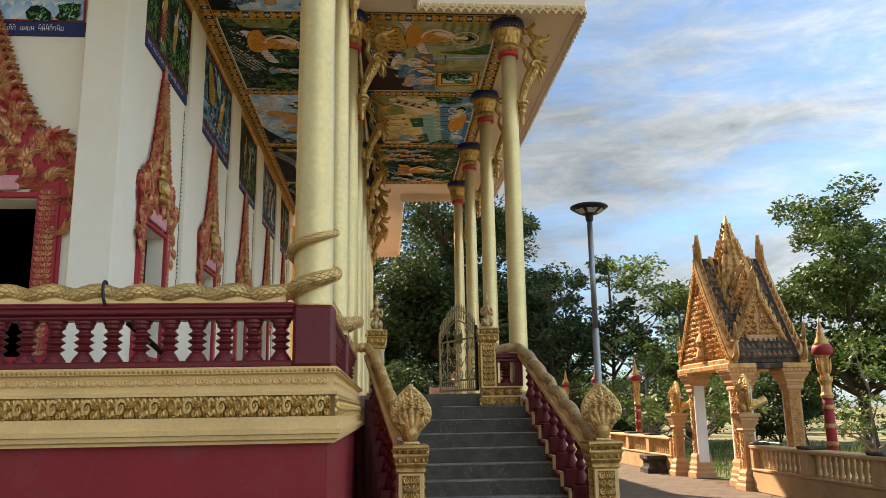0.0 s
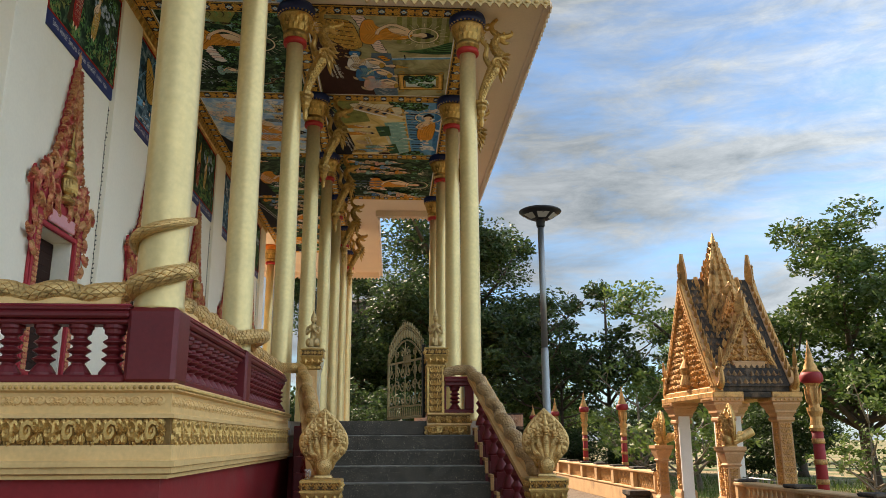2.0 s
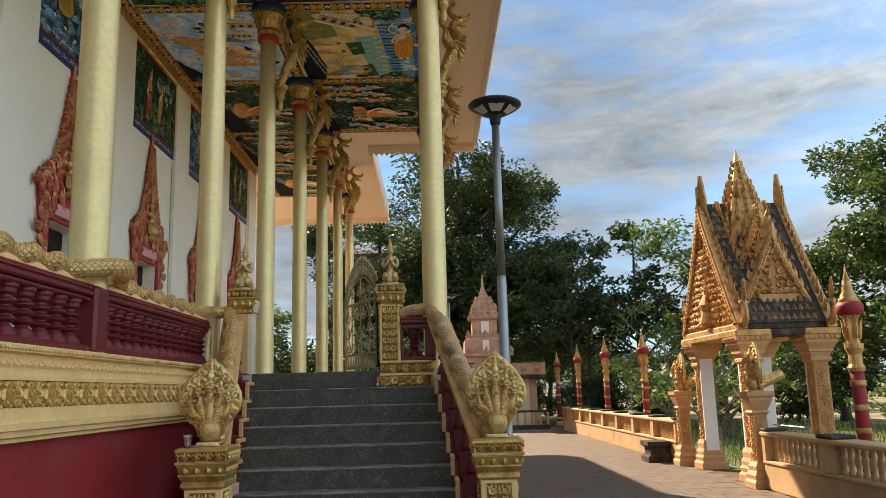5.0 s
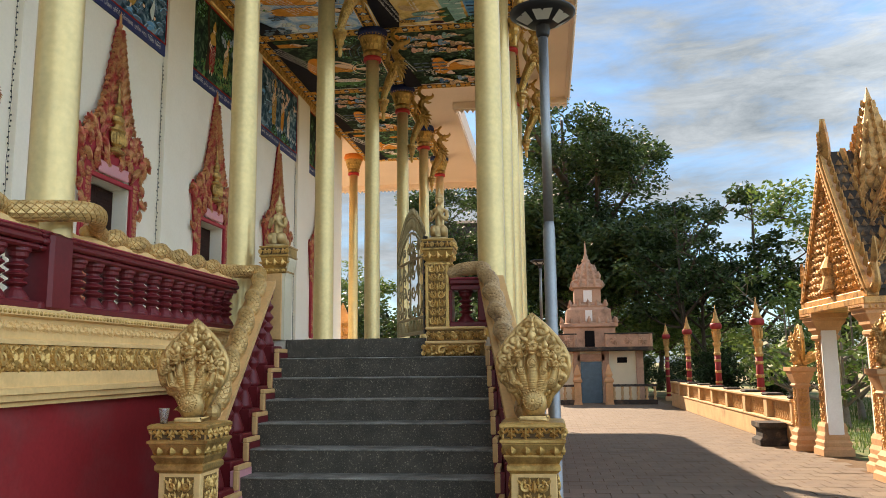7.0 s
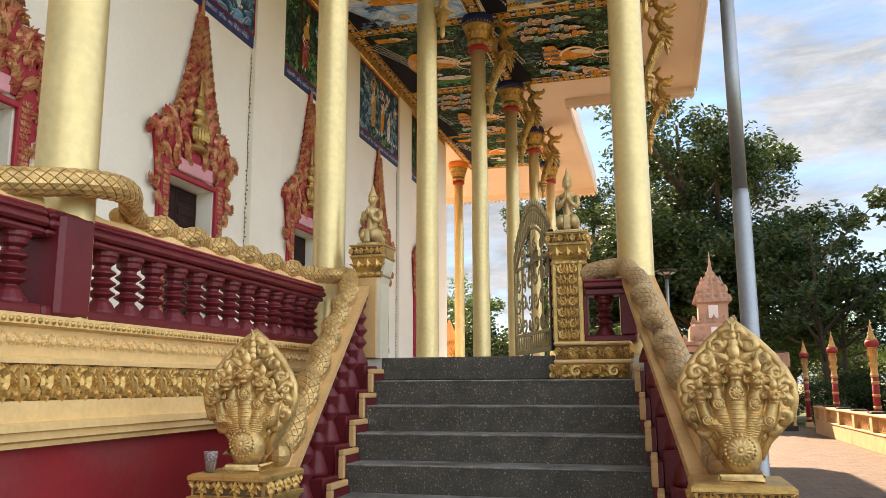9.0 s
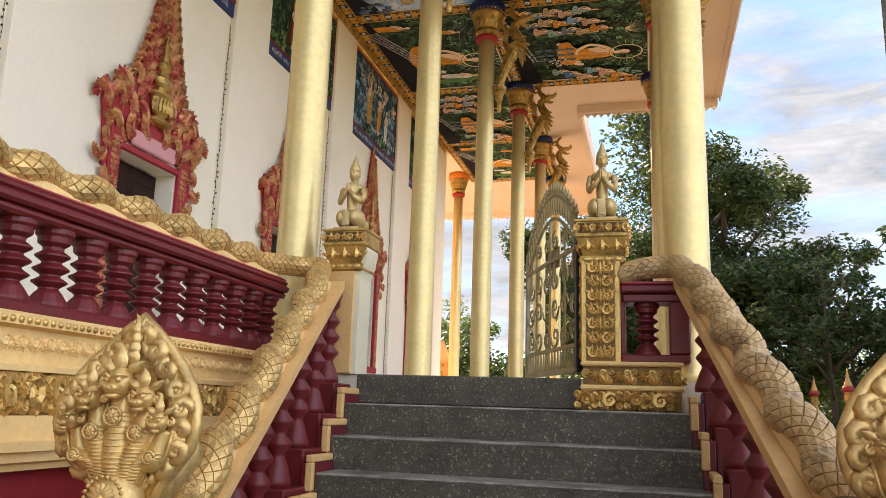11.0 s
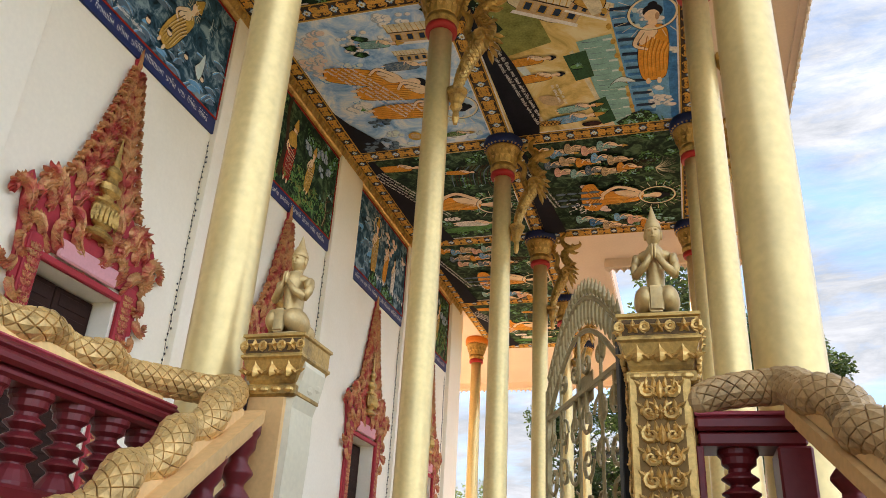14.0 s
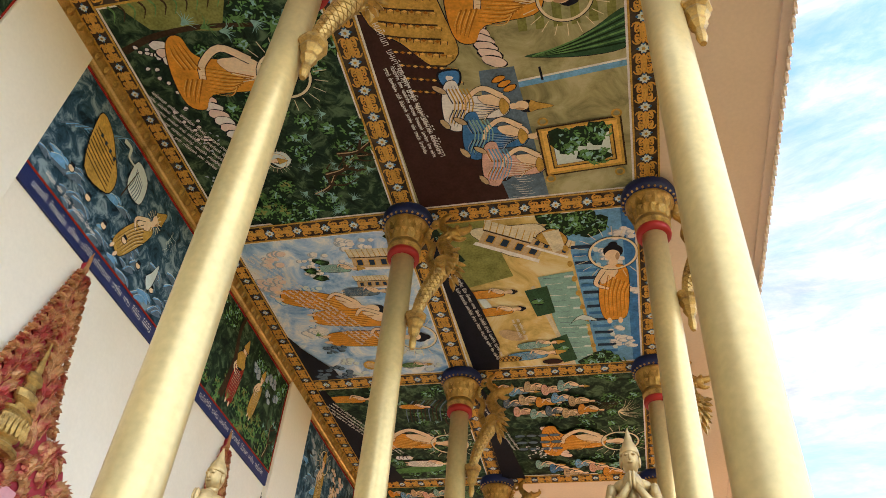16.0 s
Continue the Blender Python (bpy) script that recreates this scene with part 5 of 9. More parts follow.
def ornate_window(m, label, plaque=None):
    t = thing("window_ornament", m, label, "window surround", "flame window surrounds")
    slim = Matrix.Diagonal((0.93, 1, 1, 1))
    part("red_ground", WM["plate"], None, t, "rose red ground of the pediment", at=pose(0, 0, 0.10) @ slim)
    for e in (-1, 1):
        part("ear_ground", WM["ear%d" % e], None, t, at=pose(0, -0.003, 0.12) @ slim)
    part("leafwork", WM["leaves"], None, t, "rose gold leafwork", at=pose(0, 0, 0.10) @ slim)["kind"] = "stuff"
    part("urn", WM["urn"], None, t, "rose gold urn", at=pose(0, -0.075, 0.36) @ Matrix.Diagonal((1.1, 1.0, 0.92, 1)))
    part("window_frame", WM["frame"], None, t)
    for e in (-1, 1):
        part("frame_carving", WM["carving"], None, t, at=pose(e * 0.525, -0.052, WIN_LOW - 0.02 - WIN_HIGH))
    part("corner_leaves", WM["corner"], None, t)
    part("plaque", WM["plaque"], None, t, "pink painted plaque")
    return t


for i, w in enumerate(WINDOWS):
    ornate_window(facing(WX + 0.002, w, WIN_HIGH, "+x"), "red and gold flame pediment and frame around a window")
    g = tagged(thing("window_%d" % (i + 1), pose(0, 0, 0), "deep window with a dark wooden shutter standing ajar", "window"), kind="structure")
    sh = block(WX - 0.22, WX - 0.18, w - WIN_HALF + 0.01, w - 0.02, WIN_LOW + 0.01, WIN_HIGH - 0.02, 0.006)
    sh2 = block(WX - 0.23, WX - 0.19, w + 0.0, w + WIN_HALF - 0.01, WIN_LOW + 0.01, WIN_HIGH - 0.02, 0.006)
    part("shutter", sh, SHUTTER, g)
    part("shutter", sh2, SHUTTER, g)
    lv = Shape()
    for k in range(9):
        block(WX - 0.182, WX - 0.172, w - WIN_HALF + 0.06, w - 0.07, WIN_LOW + 0.12 + 0.155 * k, WIN_LOW + 0.22 + 0.155 * k, 0.004, lv)
        block(WX - 0.192, WX - 0.182, w + 0.05, w + WIN_HALF - 0.06, WIN_LOW + 0.12 + 0.155 * k, WIN_LOW + 0.22 + 0.155 * k, 0.004, lv)
    part("shutter_panels", lv, SHUTTER, g)["kind"] = "stuff"
ornate_window(facing((DOOR_X[0] + DOOR_X[1]) / 2, 8.298, 3.75, "-y") @ Matrix.Diagonal((1.55, 1, 1.08, 1)), "red and gold flame pediment over the doorway")

# ---- murals ----
def mural_ground(name, a, b, c, scale, at=(0.35, 0.5, 0.62)):
    """Brushy painted ground that mixes three colours."""
    mat = bpy.data.materials.new(name)
    mat.use_nodes = True
    nt = mat.node_tree
    N, L = nt.nodes.new, nt.links.new
    bs = nt.nodes["Principled BSDF"]
    bs.inputs["Roughness"].default_value, bs.inputs["Specular IOR Level"].default_value = 0.7, 0.12
    tc, n1, rp = N("ShaderNodeTexCoord"), N("ShaderNodeTexNoise"), N("ShaderNodeValToRGB")
    n1.inputs["Scale"].default_value, n1.inputs["Detail"].default_value, n1.inputs["Roughness"].default_value, n1.inputs["Distortion"].default_value = scale, 9, 0.68, 0.8
    L(tc.outputs["Object"], n1.inputs["Vector"])
    rp.color_ramp.elements[0].position, rp.color_ramp.elements[1].position = at[0], at[2]
    rp.color_ramp.elements[0].color, rp.color_ramp.elements[1].color = (*a, 1), (*c, 1)
    e = rp.color_ramp.elements.new(at[1])
    e.color = (*b, 1)
    L(n1.outputs["Fac"], rp.inputs["Fac"])
    L(rp.outputs["Color"], bs.inputs["Base Color"])
    return mat


FOREST = mural_ground("mural_dark_forest", (0.006, 0.012, 0.010), (0.020, 0.045, 0.026), (0.10, 0.17, 0.09), 7)
SKYP = mural_ground("mural_sky", (0.12, 0.32, 0.62), (0.42, 0.62, 0.82), (0.85, 0.85, 0.84), 2.6)
YARD = mural_ground("mural_yard", (0.42, 0.28, 0.07), (0.76, 0.56, 0.21), (0.85, 0.74, 0.44), 1.6)
ROOM = mural_ground("mural_room", (0.20, 0.19, 0.09), (0.40, 0.36, 0.18), (0.52, 0.48, 0.28), 2.5)
NIGHT = mural_ground("mural_night_sea", (0.008, 0.018, 0.028), (0.03, 0.09, 0.14), (0.26, 0.38, 0.44), 6)
BROWNP = mural_ground("mural_brown", (0.025, 0.016, 0.012), (0.06, 0.04, 0.03), (0.10, 0.07, 0.05), 3)


def paint(name, c, var=0.35):
    return material("paint_" + name, c, 0.7, var=var, scale=9, fine=45, bump=0.05, spec=0.12)


P = {"robe": paint("saffron", (0.80, 0.33, 0.045)), "skin": paint("flesh", (0.90, 0.68, 0.46), 0.2), "white": paint("white", (0.86, 0.82, 0.78), 0.25), "halo": paint("halo", (0.85, 0.74, 0.52), 0.15),
     "hair": paint("black", (0.012, 0.012, 0.02)), "green": paint("leaf_green", (0.09, 0.24, 0.07), 0.6), "dark": paint("dark_green", (0.012, 0.03, 0.016), 0.5), "blue": paint("azure", (0.05, 0.22, 0.52), 0.5),
     "gold": paint("gold", (0.62, 0.36, 0.08), 0.5), "roof": paint("roof_cream", (0.76, 0.68, 0.48)), "house": paint("house_tan", (0.62, 0.44, 0.25)), "curtain": paint("curtain_green", (0.035, 0.10, 0.05), 0.5),
     "sea": paint("sea_green", (0.26, 0.50, 0.46)), "script": paint("script_white", (0.78, 0.76, 0.72), 0.1), "brown": paint("bark", (0.06, 0.035, 0.02), 0.5), "grey": paint("grey_blue", (0.42, 0.50, 0.58)),
     "pink": paint("rose", (0.76, 0.45, 0.36)), "red": paint("red", (0.38, 0.03, 0.02)), "maroon": paint("deep_maroon", (0.055, 0.022, 0.018)), "fold": paint("fold_brown", (0.42, 0.15, 0.02)), "amber": paint("amber", (0.88, 0.52, 0.13)),
     "leaf": paint("grass_green", (0.13, 0.30, 0.10), 0.6), "moss": paint("moss", (0.26, 0.27, 0.08), 0.5), "olive": paint("olive", (0.40, 0.38, 0.19)), "azure": paint("sky_blue", (0.16, 0.42, 0.70), 0.4), "haze": paint("haze", (0.66, 0.76, 0.74), 0.2),
     "slate": paint("slate", (0.13, 0.20, 0.27), 0.5), "night": paint("night_blue", (0.02, 0.04, 0.08), 0.4), "rose": paint("pale_rose", (0.86, 0.68, 0.60), 0.2), "tendril": paint("border_gold", (0.74, 0.40, 0.09), 0.3), "shade": paint("flesh_shade", (0.55, 0.32, 0.18), 0.2)}


class Mural:
    """A painted panel. u runs from left to right and v from top to bottom over the panel; put() maps them into the world."""

    def __init__(self, parent, put, w, h, seed):
        self.parent, self.put, self.w, self.h, self.rng, self.layer, self.sets = parent, put, w, h, random.Random(seed), 0, {}

    def poly(self, colour, pts):
        self.layer += 1
        d = 0.0012 + self.layer * 0.000008
        self.sets.setdefault(colour, Shape()).add([self.put(min(1, max(0, u)), min(1, max(0, v)), d) for u, v in pts], [tuple(range(len(pts)))])

    def local(self, u, v, size, turn):
        c, s = math.cos(radians(turn)), math.sin(radians(turn))
        return lambda x, y: (u + size * (x * c - y * s) / self.w, v + size * (x * s + y * c) / self.h)

    def blob(self, colour, u, v, a, b, turn=0.0, rough=0.12, n=18, contour=False):
        """A loose oval a by b metres, with a dark contour where asked."""
        if contour:
            self.blob("hair", u, v, a + 0.008, b + 0.008, turn, rough * 0.5, n)
        at = self.local(u, v, 1.0, turn)
        self.poly(colour, [at(a * r * math.cos(2 * math.pi * i / n), b * r * math.sin(2 * math.pi * i / n)) for i, r in [(i, 1 + self.rng.uniform(-rough, rough)) for i in range(n)]])

    def bar(self, colour, u, v, length, width, turn=0.0):
        at = self.local(u, v, 1.0, turn)
        self.poly(colour, [at(x * length / 2, y * width / 2) for x, y in ((-1, -1), (1, -1), (1, 1), (-1, 1))])

    def shape(self, colour, at, pts, contour=0.0):
        """A smooth closed outline through local points, with a dark contour."""
        n = len(pts)
        ring = []
        for i in range(n):
            p0, p1, p2, p3 = (Vector(pts[(i + k) % n]) for k in (-1, 0, 1, 2))
            for j in range(4):
                t = j / 4
                ring.append(0.5 * ((2 * p1) + (p2 - p0) * t + (2 * p0 - 5 * p1 + 4 * p2 - p3) * t * t + (3 * p1 - p0 - 3 * p2 + p3) * t ** 3))
        if contour:
            c = sum(ring, Vector((0, 0))) / len(ring)
            self.poly("hair", [at(*(p + (p - c).normalized() * contour)) for p in ring])
        self.poly(colour, [at(*p) for p in ring])

    def stroke(self, colour, at, pts, width, taper=0.2):
        """A brush stroke along local points, thinning to its end."""
        line = spline([(x, y, 0) for x, y in pts], 4)
        left, right = [], []
        for i, p in enumerate(line):
            d = (line[min(i + 1, len(line) - 1)] - line[max(i - 1, 0)]).normalized()
            q = width * (1 - (1 - taper) * i / (len(line) - 1)) / 2
            left.append((p.x - d.y * q, p.y + d.x * q))
            right.append((p.x + d.y * q, p.y - d.x * q))
        for i in range(len(line) - 1):
            self.poly(colour, [at(*left[i]), at(*left[i + 1]), at(*right[i + 1]), at(*right[i])])

    def ring(self, colour, u, v, r, width, n=28):
        for i in range(n):
            a, b = 2 * math.pi * i / n, 2 * math.pi * (i + 1.02) / n
            self.poly(colour, [(u + q * math.cos(t) / self.w, v + q * math.sin(t) / self.h) for q, t in ((r, a), (r, b), (r - width, b), (r - width, a))])

    def lettering(self, u, v, du, dv, lines, turn, words=7, size=0.028):
        """Rows of unreadable writing as small plain bars; words counts its length in eighths of a metre."""
        at = self.local(u, v, 1.0, turn)
        for k in range(lines):
            x = 0.0
            while x < words * 0.125:
                for _ in range(self.rng.randrange(3, 8)):
                    y = k * size * 2.1
                    a = self.rng.uniform(0.5, 1.0)
                    self.poly("script", [at(x, y), at(x + 0.006, y), at(x + 0.006, y + size * a), at(x, y + size * a)])
                    self.poly("script", [at(x + size * 0.42, y), at(x + size * 0.42 + 0.006, y), at(x + size * 0.42 + 0.006, y + size * 0.9), at(x + size * 0.42, y + size * 0.9)])
                    z = self.rng.choice((0, size * 0.45, size * 0.8))
                    self.poly("script", [at(x, y + z), at(x + size * 0.5, y + z), at(x + size * 0.5, y + z + 0.006), at(x, y + z + 0.006)])
                    if self.rng.random() < 0.4:
                        self.poly("script", [at(x, y - size * 0.35), at(x + size * 0.4, y - size * 0.45), at(x + size * 0.4, y - size * 0.25), at(x, y - size * 0.2)])
                    x += size * 0.72
                x += size * 0.7

    def tufts(self, colour, u0, u1, v0, v1, n, size):
        for _ in range(n):
            self.blob(colour, self.rng.uniform(u0, u1), self.rng.uniform(v0, v1), size * self.rng.uniform(0.5, 1.3), size * self.rng.uniform(0.3, 0.8), self.rng.uniform(0, 180), 0.35, 8)

    def leafage(self, u0, u1, v0, v1, n, light="sea"):
        """Painted foliage: dark masses, then sprays of leaves that lighten towards the top of each mass."""
        rng = self.rng
        for _ in range(n):
            u, v, r = rng.uniform(u0, u1), rng.uniform(v0, v1), rng.uniform(0.07, 0.17)
            self.blob("dark", u, v, r, r * 0.8, rng.uniform(0, 180), 0.3, 11)
            for colour, cnt, off in (("green", 16, 0.9), ("leaf", 12, 0.75), (light, 6, 0.55)):
                for _ in range(cnt):
                    a, q = rng.uniform(0, 6.28), r * off * rng.random() ** 0.5
                    self.blob(colour, u + (q * math.cos(a) + r * 0.15) / self.w, v + q * math.sin(a) / self.h, 0.026 * rng.uniform(0.6, 1.3), 0.010, rng.uniform(0, 180), 0.2, 6)

    def fronds(self, colour, u, v, size, turn, n=9):
        at = self.local(u, v, size, turn)
        for k in range(n):
            a = radians(-55 + 110 * k / (n - 1))
            q = self.rng.uniform(0.7, 1.0)
            self.stroke(colour, at, [(0, 0), (0.5 * q * math.cos(a * 0.6), 0.5 * q * math.sin(a * 0.6)), (q * math.cos(a), q * math.sin(a))], 0.10, 0.1)

    def clouds(self, u0, u1, v0, v1, n, size, light="white", shade="grey"):
        rng = self.rng
        for _ in range(n):
            u, v = rng.uniform(u0, u1), rng.uniform(v0, v1)
            for k in range(6):
                du, dv = rng.uniform(-1, 1) * size / self.w, rng.uniform(-0.7, 0.7) * size / self.h
                r = size * rng.uniform(0.3, 0.6)
                self.blob(shade, u + du - r * 0.25 / self.w, v + dv, r, r * 0.8, 0, 0.1, 12)
                self.blob(light, u + du, v + dv, r * 0.85, r * 0.7, 0, 0.12, 12)

    def head(self, at, x, y, size, turn, halo, crown=False):
        u, v = at(x, y)
        if halo:
            self.ring("halo", u, v, size * 0.27, size * 0.03)
            self.ring("hair", u, v, size * 0.275, size * 0.008)
            for k in range(20):
                a = 18.0 * k
                self.bar("halo", u + size * 0.36 * math.cos(radians(a)) / self.w, v + size * 0.36 * math.sin(radians(a)) / self.h, size * 0.13, size * 0.008, a)
        self.blob("hair", *at(x + 0.035, y), size * 0.115, size * 0.108, turn, 0.03, 16)
        self.blob("hair", *at(x + 0.145, y), size * 0.045, size * 0.05, turn, 0.03, 12)
        self.blob("skin", *at(x - 0.03, y - 0.01), size * 0.092, size * 0.082, turn, 0.03, 16)
        self.blob("shade", *at(x - 0.05, y + 0.045), size * 0.06, size * 0.022, turn, 0.1, 10)
        if crown:
            self.shape("gold", at, [(x + 0.04, y - 0.10), (x + 0.12, y - 0.08), (x + 0.30, y), (x + 0.12, y + 0.08), (x + 0.04, y + 0.10)], 0.01)

    def robed(self, u, v, size, turn, halo=True, robe="robe", seated=None):
        """A robed form of plain painted shapes: folded cloth, a bare shoulder and arm, a round head, and a halo where asked."""
        at = self.local(u, v, size, turn)
        k = 0.009 / size
        seated = (size > 0.7 or halo) if seated is None else seated
        crowned = robe not in ("robe", "house", "pink", "white")
        fold = {"robe": "fold", "house": "brown", "pink": "fold", "gold": "brown"}.get(robe, "night")
        lit = {"robe": "amber", "house": "roof", "gold": "halo", "sea": "white", "blue": "grey"}.get(robe, "halo")
        if seated:
            self.shape(robe, at, [(-0.55, -0.36), (-0.40, -0.42), (-0.28, -0.20), (0.20, -0.15), (0.32, 0.0), (0.22, 0.17), (-0.24, 0.24), (-0.36, 0.42), (-0.54, 0.36), (-0.60, 0)], k)
            self.shape("skin", at, [(-0.10, -0.17), (0.22, -0.19), (0.33, -0.06), (0.20, 0.05), (0.0, -0.02)], k * 0.5)
            self.stroke("hair", at, [(0.22, -0.17), (-0.05, -0.30), (-0.26, -0.12), (-0.30, 0.06)], 0.105, 0.7)
            self.stroke("skin", at, [(0.22, -0.17), (-0.05, -0.30), (-0.26, -0.12), (-0.30, 0.06)], 0.085, 0.7)
            for q in range(7):
                y = -0.10 + 0.045 * q
                self.stroke(fold, at, [(0.22 - 0.03 * q, 0.02 + 0.018 * q), (-0.05, y + 0.06), (-0.30, y + 0.02)], 0.015, 0.2)
                self.stroke(lit, at, [(0.20 - 0.03 * q, 0.038 + 0.018 * q), (-0.06, y + 0.08), (-0.26, y + 0.05)], 0.012, 0.2)
            for e in (-1, 1):
                for q in range(4):
                    self.stroke(fold, at, [(-0.30 - 0.05 * q, e * 0.05), (-0.36 - 0.05 * q, e * 0.2), (-0.42 - 0.035 * q, e * (0.36 - 0.02 * q))], 0.020, 0.2)
                    self.stroke(lit, at, [(-0.32 - 0.05 * q, e * 0.07), (-0.38 - 0.05 * q, e * 0.2), (-0.44 - 0.03 * q, e * (0.32 - 0.02 * q))], 0.010, 0.2)
        else:
            self.shape(robe, at, [(-0.62, -0.12), (-0.30, -0.17), (0.10, -0.15), (0.30, -0.10), (0.34, 0.03), (0.24, 0.15), (-0.20, 0.17), (-0.60, 0.14), (-0.66, 0.0)], k)
            self.shape("skin", at, [(0.02, -0.14), (0.26, -0.14), (0.35, -0.02), (0.22, 0.05), (0.08, -0.04)], k * 0.5)
            self.stroke("hair", at, [(0.24, -0.12), (0.02, -0.20), (-0.08, -0.06)], 0.08, 0.6)
            self.stroke("skin", at, [(0.24, -0.12), (0.02, -0.20), (-0.08, -0.06)], 0.062, 0.6)
            for e in (-0.06, 0.07):
                self.blob("skin", *at(-0.68, e), size * 0.06, size * 0.028, turn, 0.05, 10)
            for q in range(6):
                y = -0.11 + 0.045 * q
                self.stroke(fold, at, [(0.16 - 0.03 * q, y + 0.05), (-0.2, y), (-0.60, y + 0.01)], 0.012, 0.3)
                self.stroke(lit, at, [(0.14 - 0.03 * q, y + 0.066), (-0.2, y + 0.018), (-0.52, y + 0.026)], 0.008, 0.3)
        self.blob("skin", *at(0.38, 0.0), size * 0.07, size * 0.05, turn, 0.05, 10)
        self.head(at, 0.52, 0.0, size, turn, halo, crowned)

    def tree(self, u, v, size, turn):
        at = self.local(u, v, size, turn)
        self.stroke("brown", at, [(0, 0), (0.35, 0.06), (0.7, -0.05), (1.05, 0.06)], 0.11, 0.25)
        self.stroke("house", at, [(0, -0.02), (0.35, 0.04), (0.7, -0.07), (1.0, 0.04)], 0.025, 0.3)
        for e in (-1, 1):
            self.stroke("brown", at, [(0.4, 0.04), (0.6, e * 0.22), (0.9, e * 0.30)], 0.06, 0.2)
            self.stroke("brown", at, [(0.7, -0.04), (0.85, e * 0.12), (1.15, e * 0.2)], 0.04, 0.2)
        for k in range(9):
            self.fronds("leaf" if k % 2 else "sea", *at(self.rng.uniform(0.5, 1.1), self.rng.uniform(-0.4, 0.4)), size * 0.16, self.rng.uniform(0, 360), 6)

    def house(self, u, v, size, turn):
        at = self.local(u, v, size, turn)
        self.poly("roof", [at(-0.62, -0.30), at(0.50, -0.30), at(0.58, -0.05), at(-0.55, -0.05)])
        for k in range(10):
            self.poly("gold", [at(-0.6 + 0.11 * k, -0.30), at(-0.59 + 0.11 * k, -0.30), at(-0.54 + 0.11 * k, -0.05), at(-0.56 + 0.11 * k, -0.05)])
        self.poly("house", [at(-0.52, -0.05), at(0.52, -0.05), at(0.52, 0.26), at(-0.52, 0.26)])
        self.poly("brown", [at(-0.55, -0.06), at(0.58, -0.06), at(0.58, -0.03), at(-0.55, -0.03)])
        self.poly("white", [at(-0.56, 0.26), at(0.56, 0.26), at(0.58, 0.34), at(-0.58, 0.34)])
        for k in range(4):
            x = -0.42 + 0.25 * k
            self.poly("gold", [at(x - 0.02, 0.01), at(x + 0.13, 0.01), at(x + 0.13, 0.21), at(x - 0.02, 0.21)])
            self.poly("night", [at(x, 0.03), at(x + 0.11, 0.03), at(x + 0.11, 0.19), at(x, 0.19)])

    def finish(self):
        for k, s in self.sets.items():
            part("painted_" + {"script": "lettering"}.get(k, "layer"), s, P[k], self.parent)["kind"] = "stuff"


def ceiling_panel(x0, x1, y0, y1, ground, draw, seed, label):
    t = thing("ceiling_mural", pose((x0 + x1) / 2, (y0 + y1) / 2, CEIL), label, "mural", "painted ceiling panels")
    w, h = x1 - x0, y1 - y0
    part("painted_ground", block(-w / 2, w / 2, -h / 2, h / 2, -0.012, -0.001), ground, t)
    m = Mural(t, lambda u, v, d: ((u - 0.5) * w, (v - 0.5) * h, -0.012 - d), w, h, seed)
    draw(m)
    m.finish()
    for e in (-1, 1):
        part("pale_line", block(min(e * w / 2, e * (w / 2 - 0.02)), max(e * w / 2, e * (w / 2 - 0.02)), -h / 2, h / 2, -0.015, -0.0125), P["white"], t)
        part("pale_line", block(-w / 2, w / 2, min(e * h / 2, e * (h / 2 - 0.02)), max(e * h / 2, e * (h / 2 - 0.02)), -0.0155, -0.0128), P["white"], t)


def draw_grove(m):
    m.leafage(0.3, 1, 0.0, 1, 46)
    m.poly("moss", [(0.10, 0.0), (0.62, 0.0), (0.52, 0.14), (0.2, 0.1)])
    for k in range(12):
        m.stroke("brown" if k % 2 else "leaf", m.local(0.06 + 0.05 * k, 0.0, 1, 0), [(0, 0), (0.03, 0.07), (-0.02, 0.16)], 0.025)
    m.stroke("brown", m.local(0.02, 0.16, 1, 0), [(0, 0), (0.35, -0.10), (0.8, -0.12), (1.3, -0.06)], 0.07, 0.5)
    for k in range(8):
        m.fronds("leaf" if k % 2 else "sea", 0.35 + 0.08 * k, 0.10 + 0.02 * (k % 3), 0.16, -30 + 20 * k, 8)
    for k in range(26):
        m.blob("white", m.rng.uniform(0.08, 0.22), m.rng.uniform(0.14, 0.55), 0.022, 0.018, 0, 0.2, 8, True)
    for k in range(13):
        m.blob("rose" if k % 2 else "white", 0.205 + 0.012 * k, 0.16 + 0.032 * k, 0.10, 0.055, 20, 0.1, 14, True)
    m.robed(0.47, 0.30, 0.92, 10)
    m.lettering(0.05, 0.32, 0, 0, 5, 62, 7, 0.032)
    for k in range(3):
        m.tree(0.62 + 0.10 * k, 0.86 - 0.09 * k, 0.55, -35 + 12 * k)
    m.blob("haze", 0.52, 0.67, 0.10, 0.10, 0, 0.03, 20, True)
    m.robed(0.40, 0.67, 0.36, 4, True, "sea")
    m.leafage(0.2, 0.5, 0.80, 1.0, 9, "moss")
    m.tufts("grey", 0.08, 0.3, 0.5, 0.85, 30, 0.02)
    for k in range(10):
        m.fronds("sea", m.rng.uniform(0.45, 0.95), m.rng.uniform(0.3, 0.98), 0.12, m.rng.uniform(0, 360), 7)


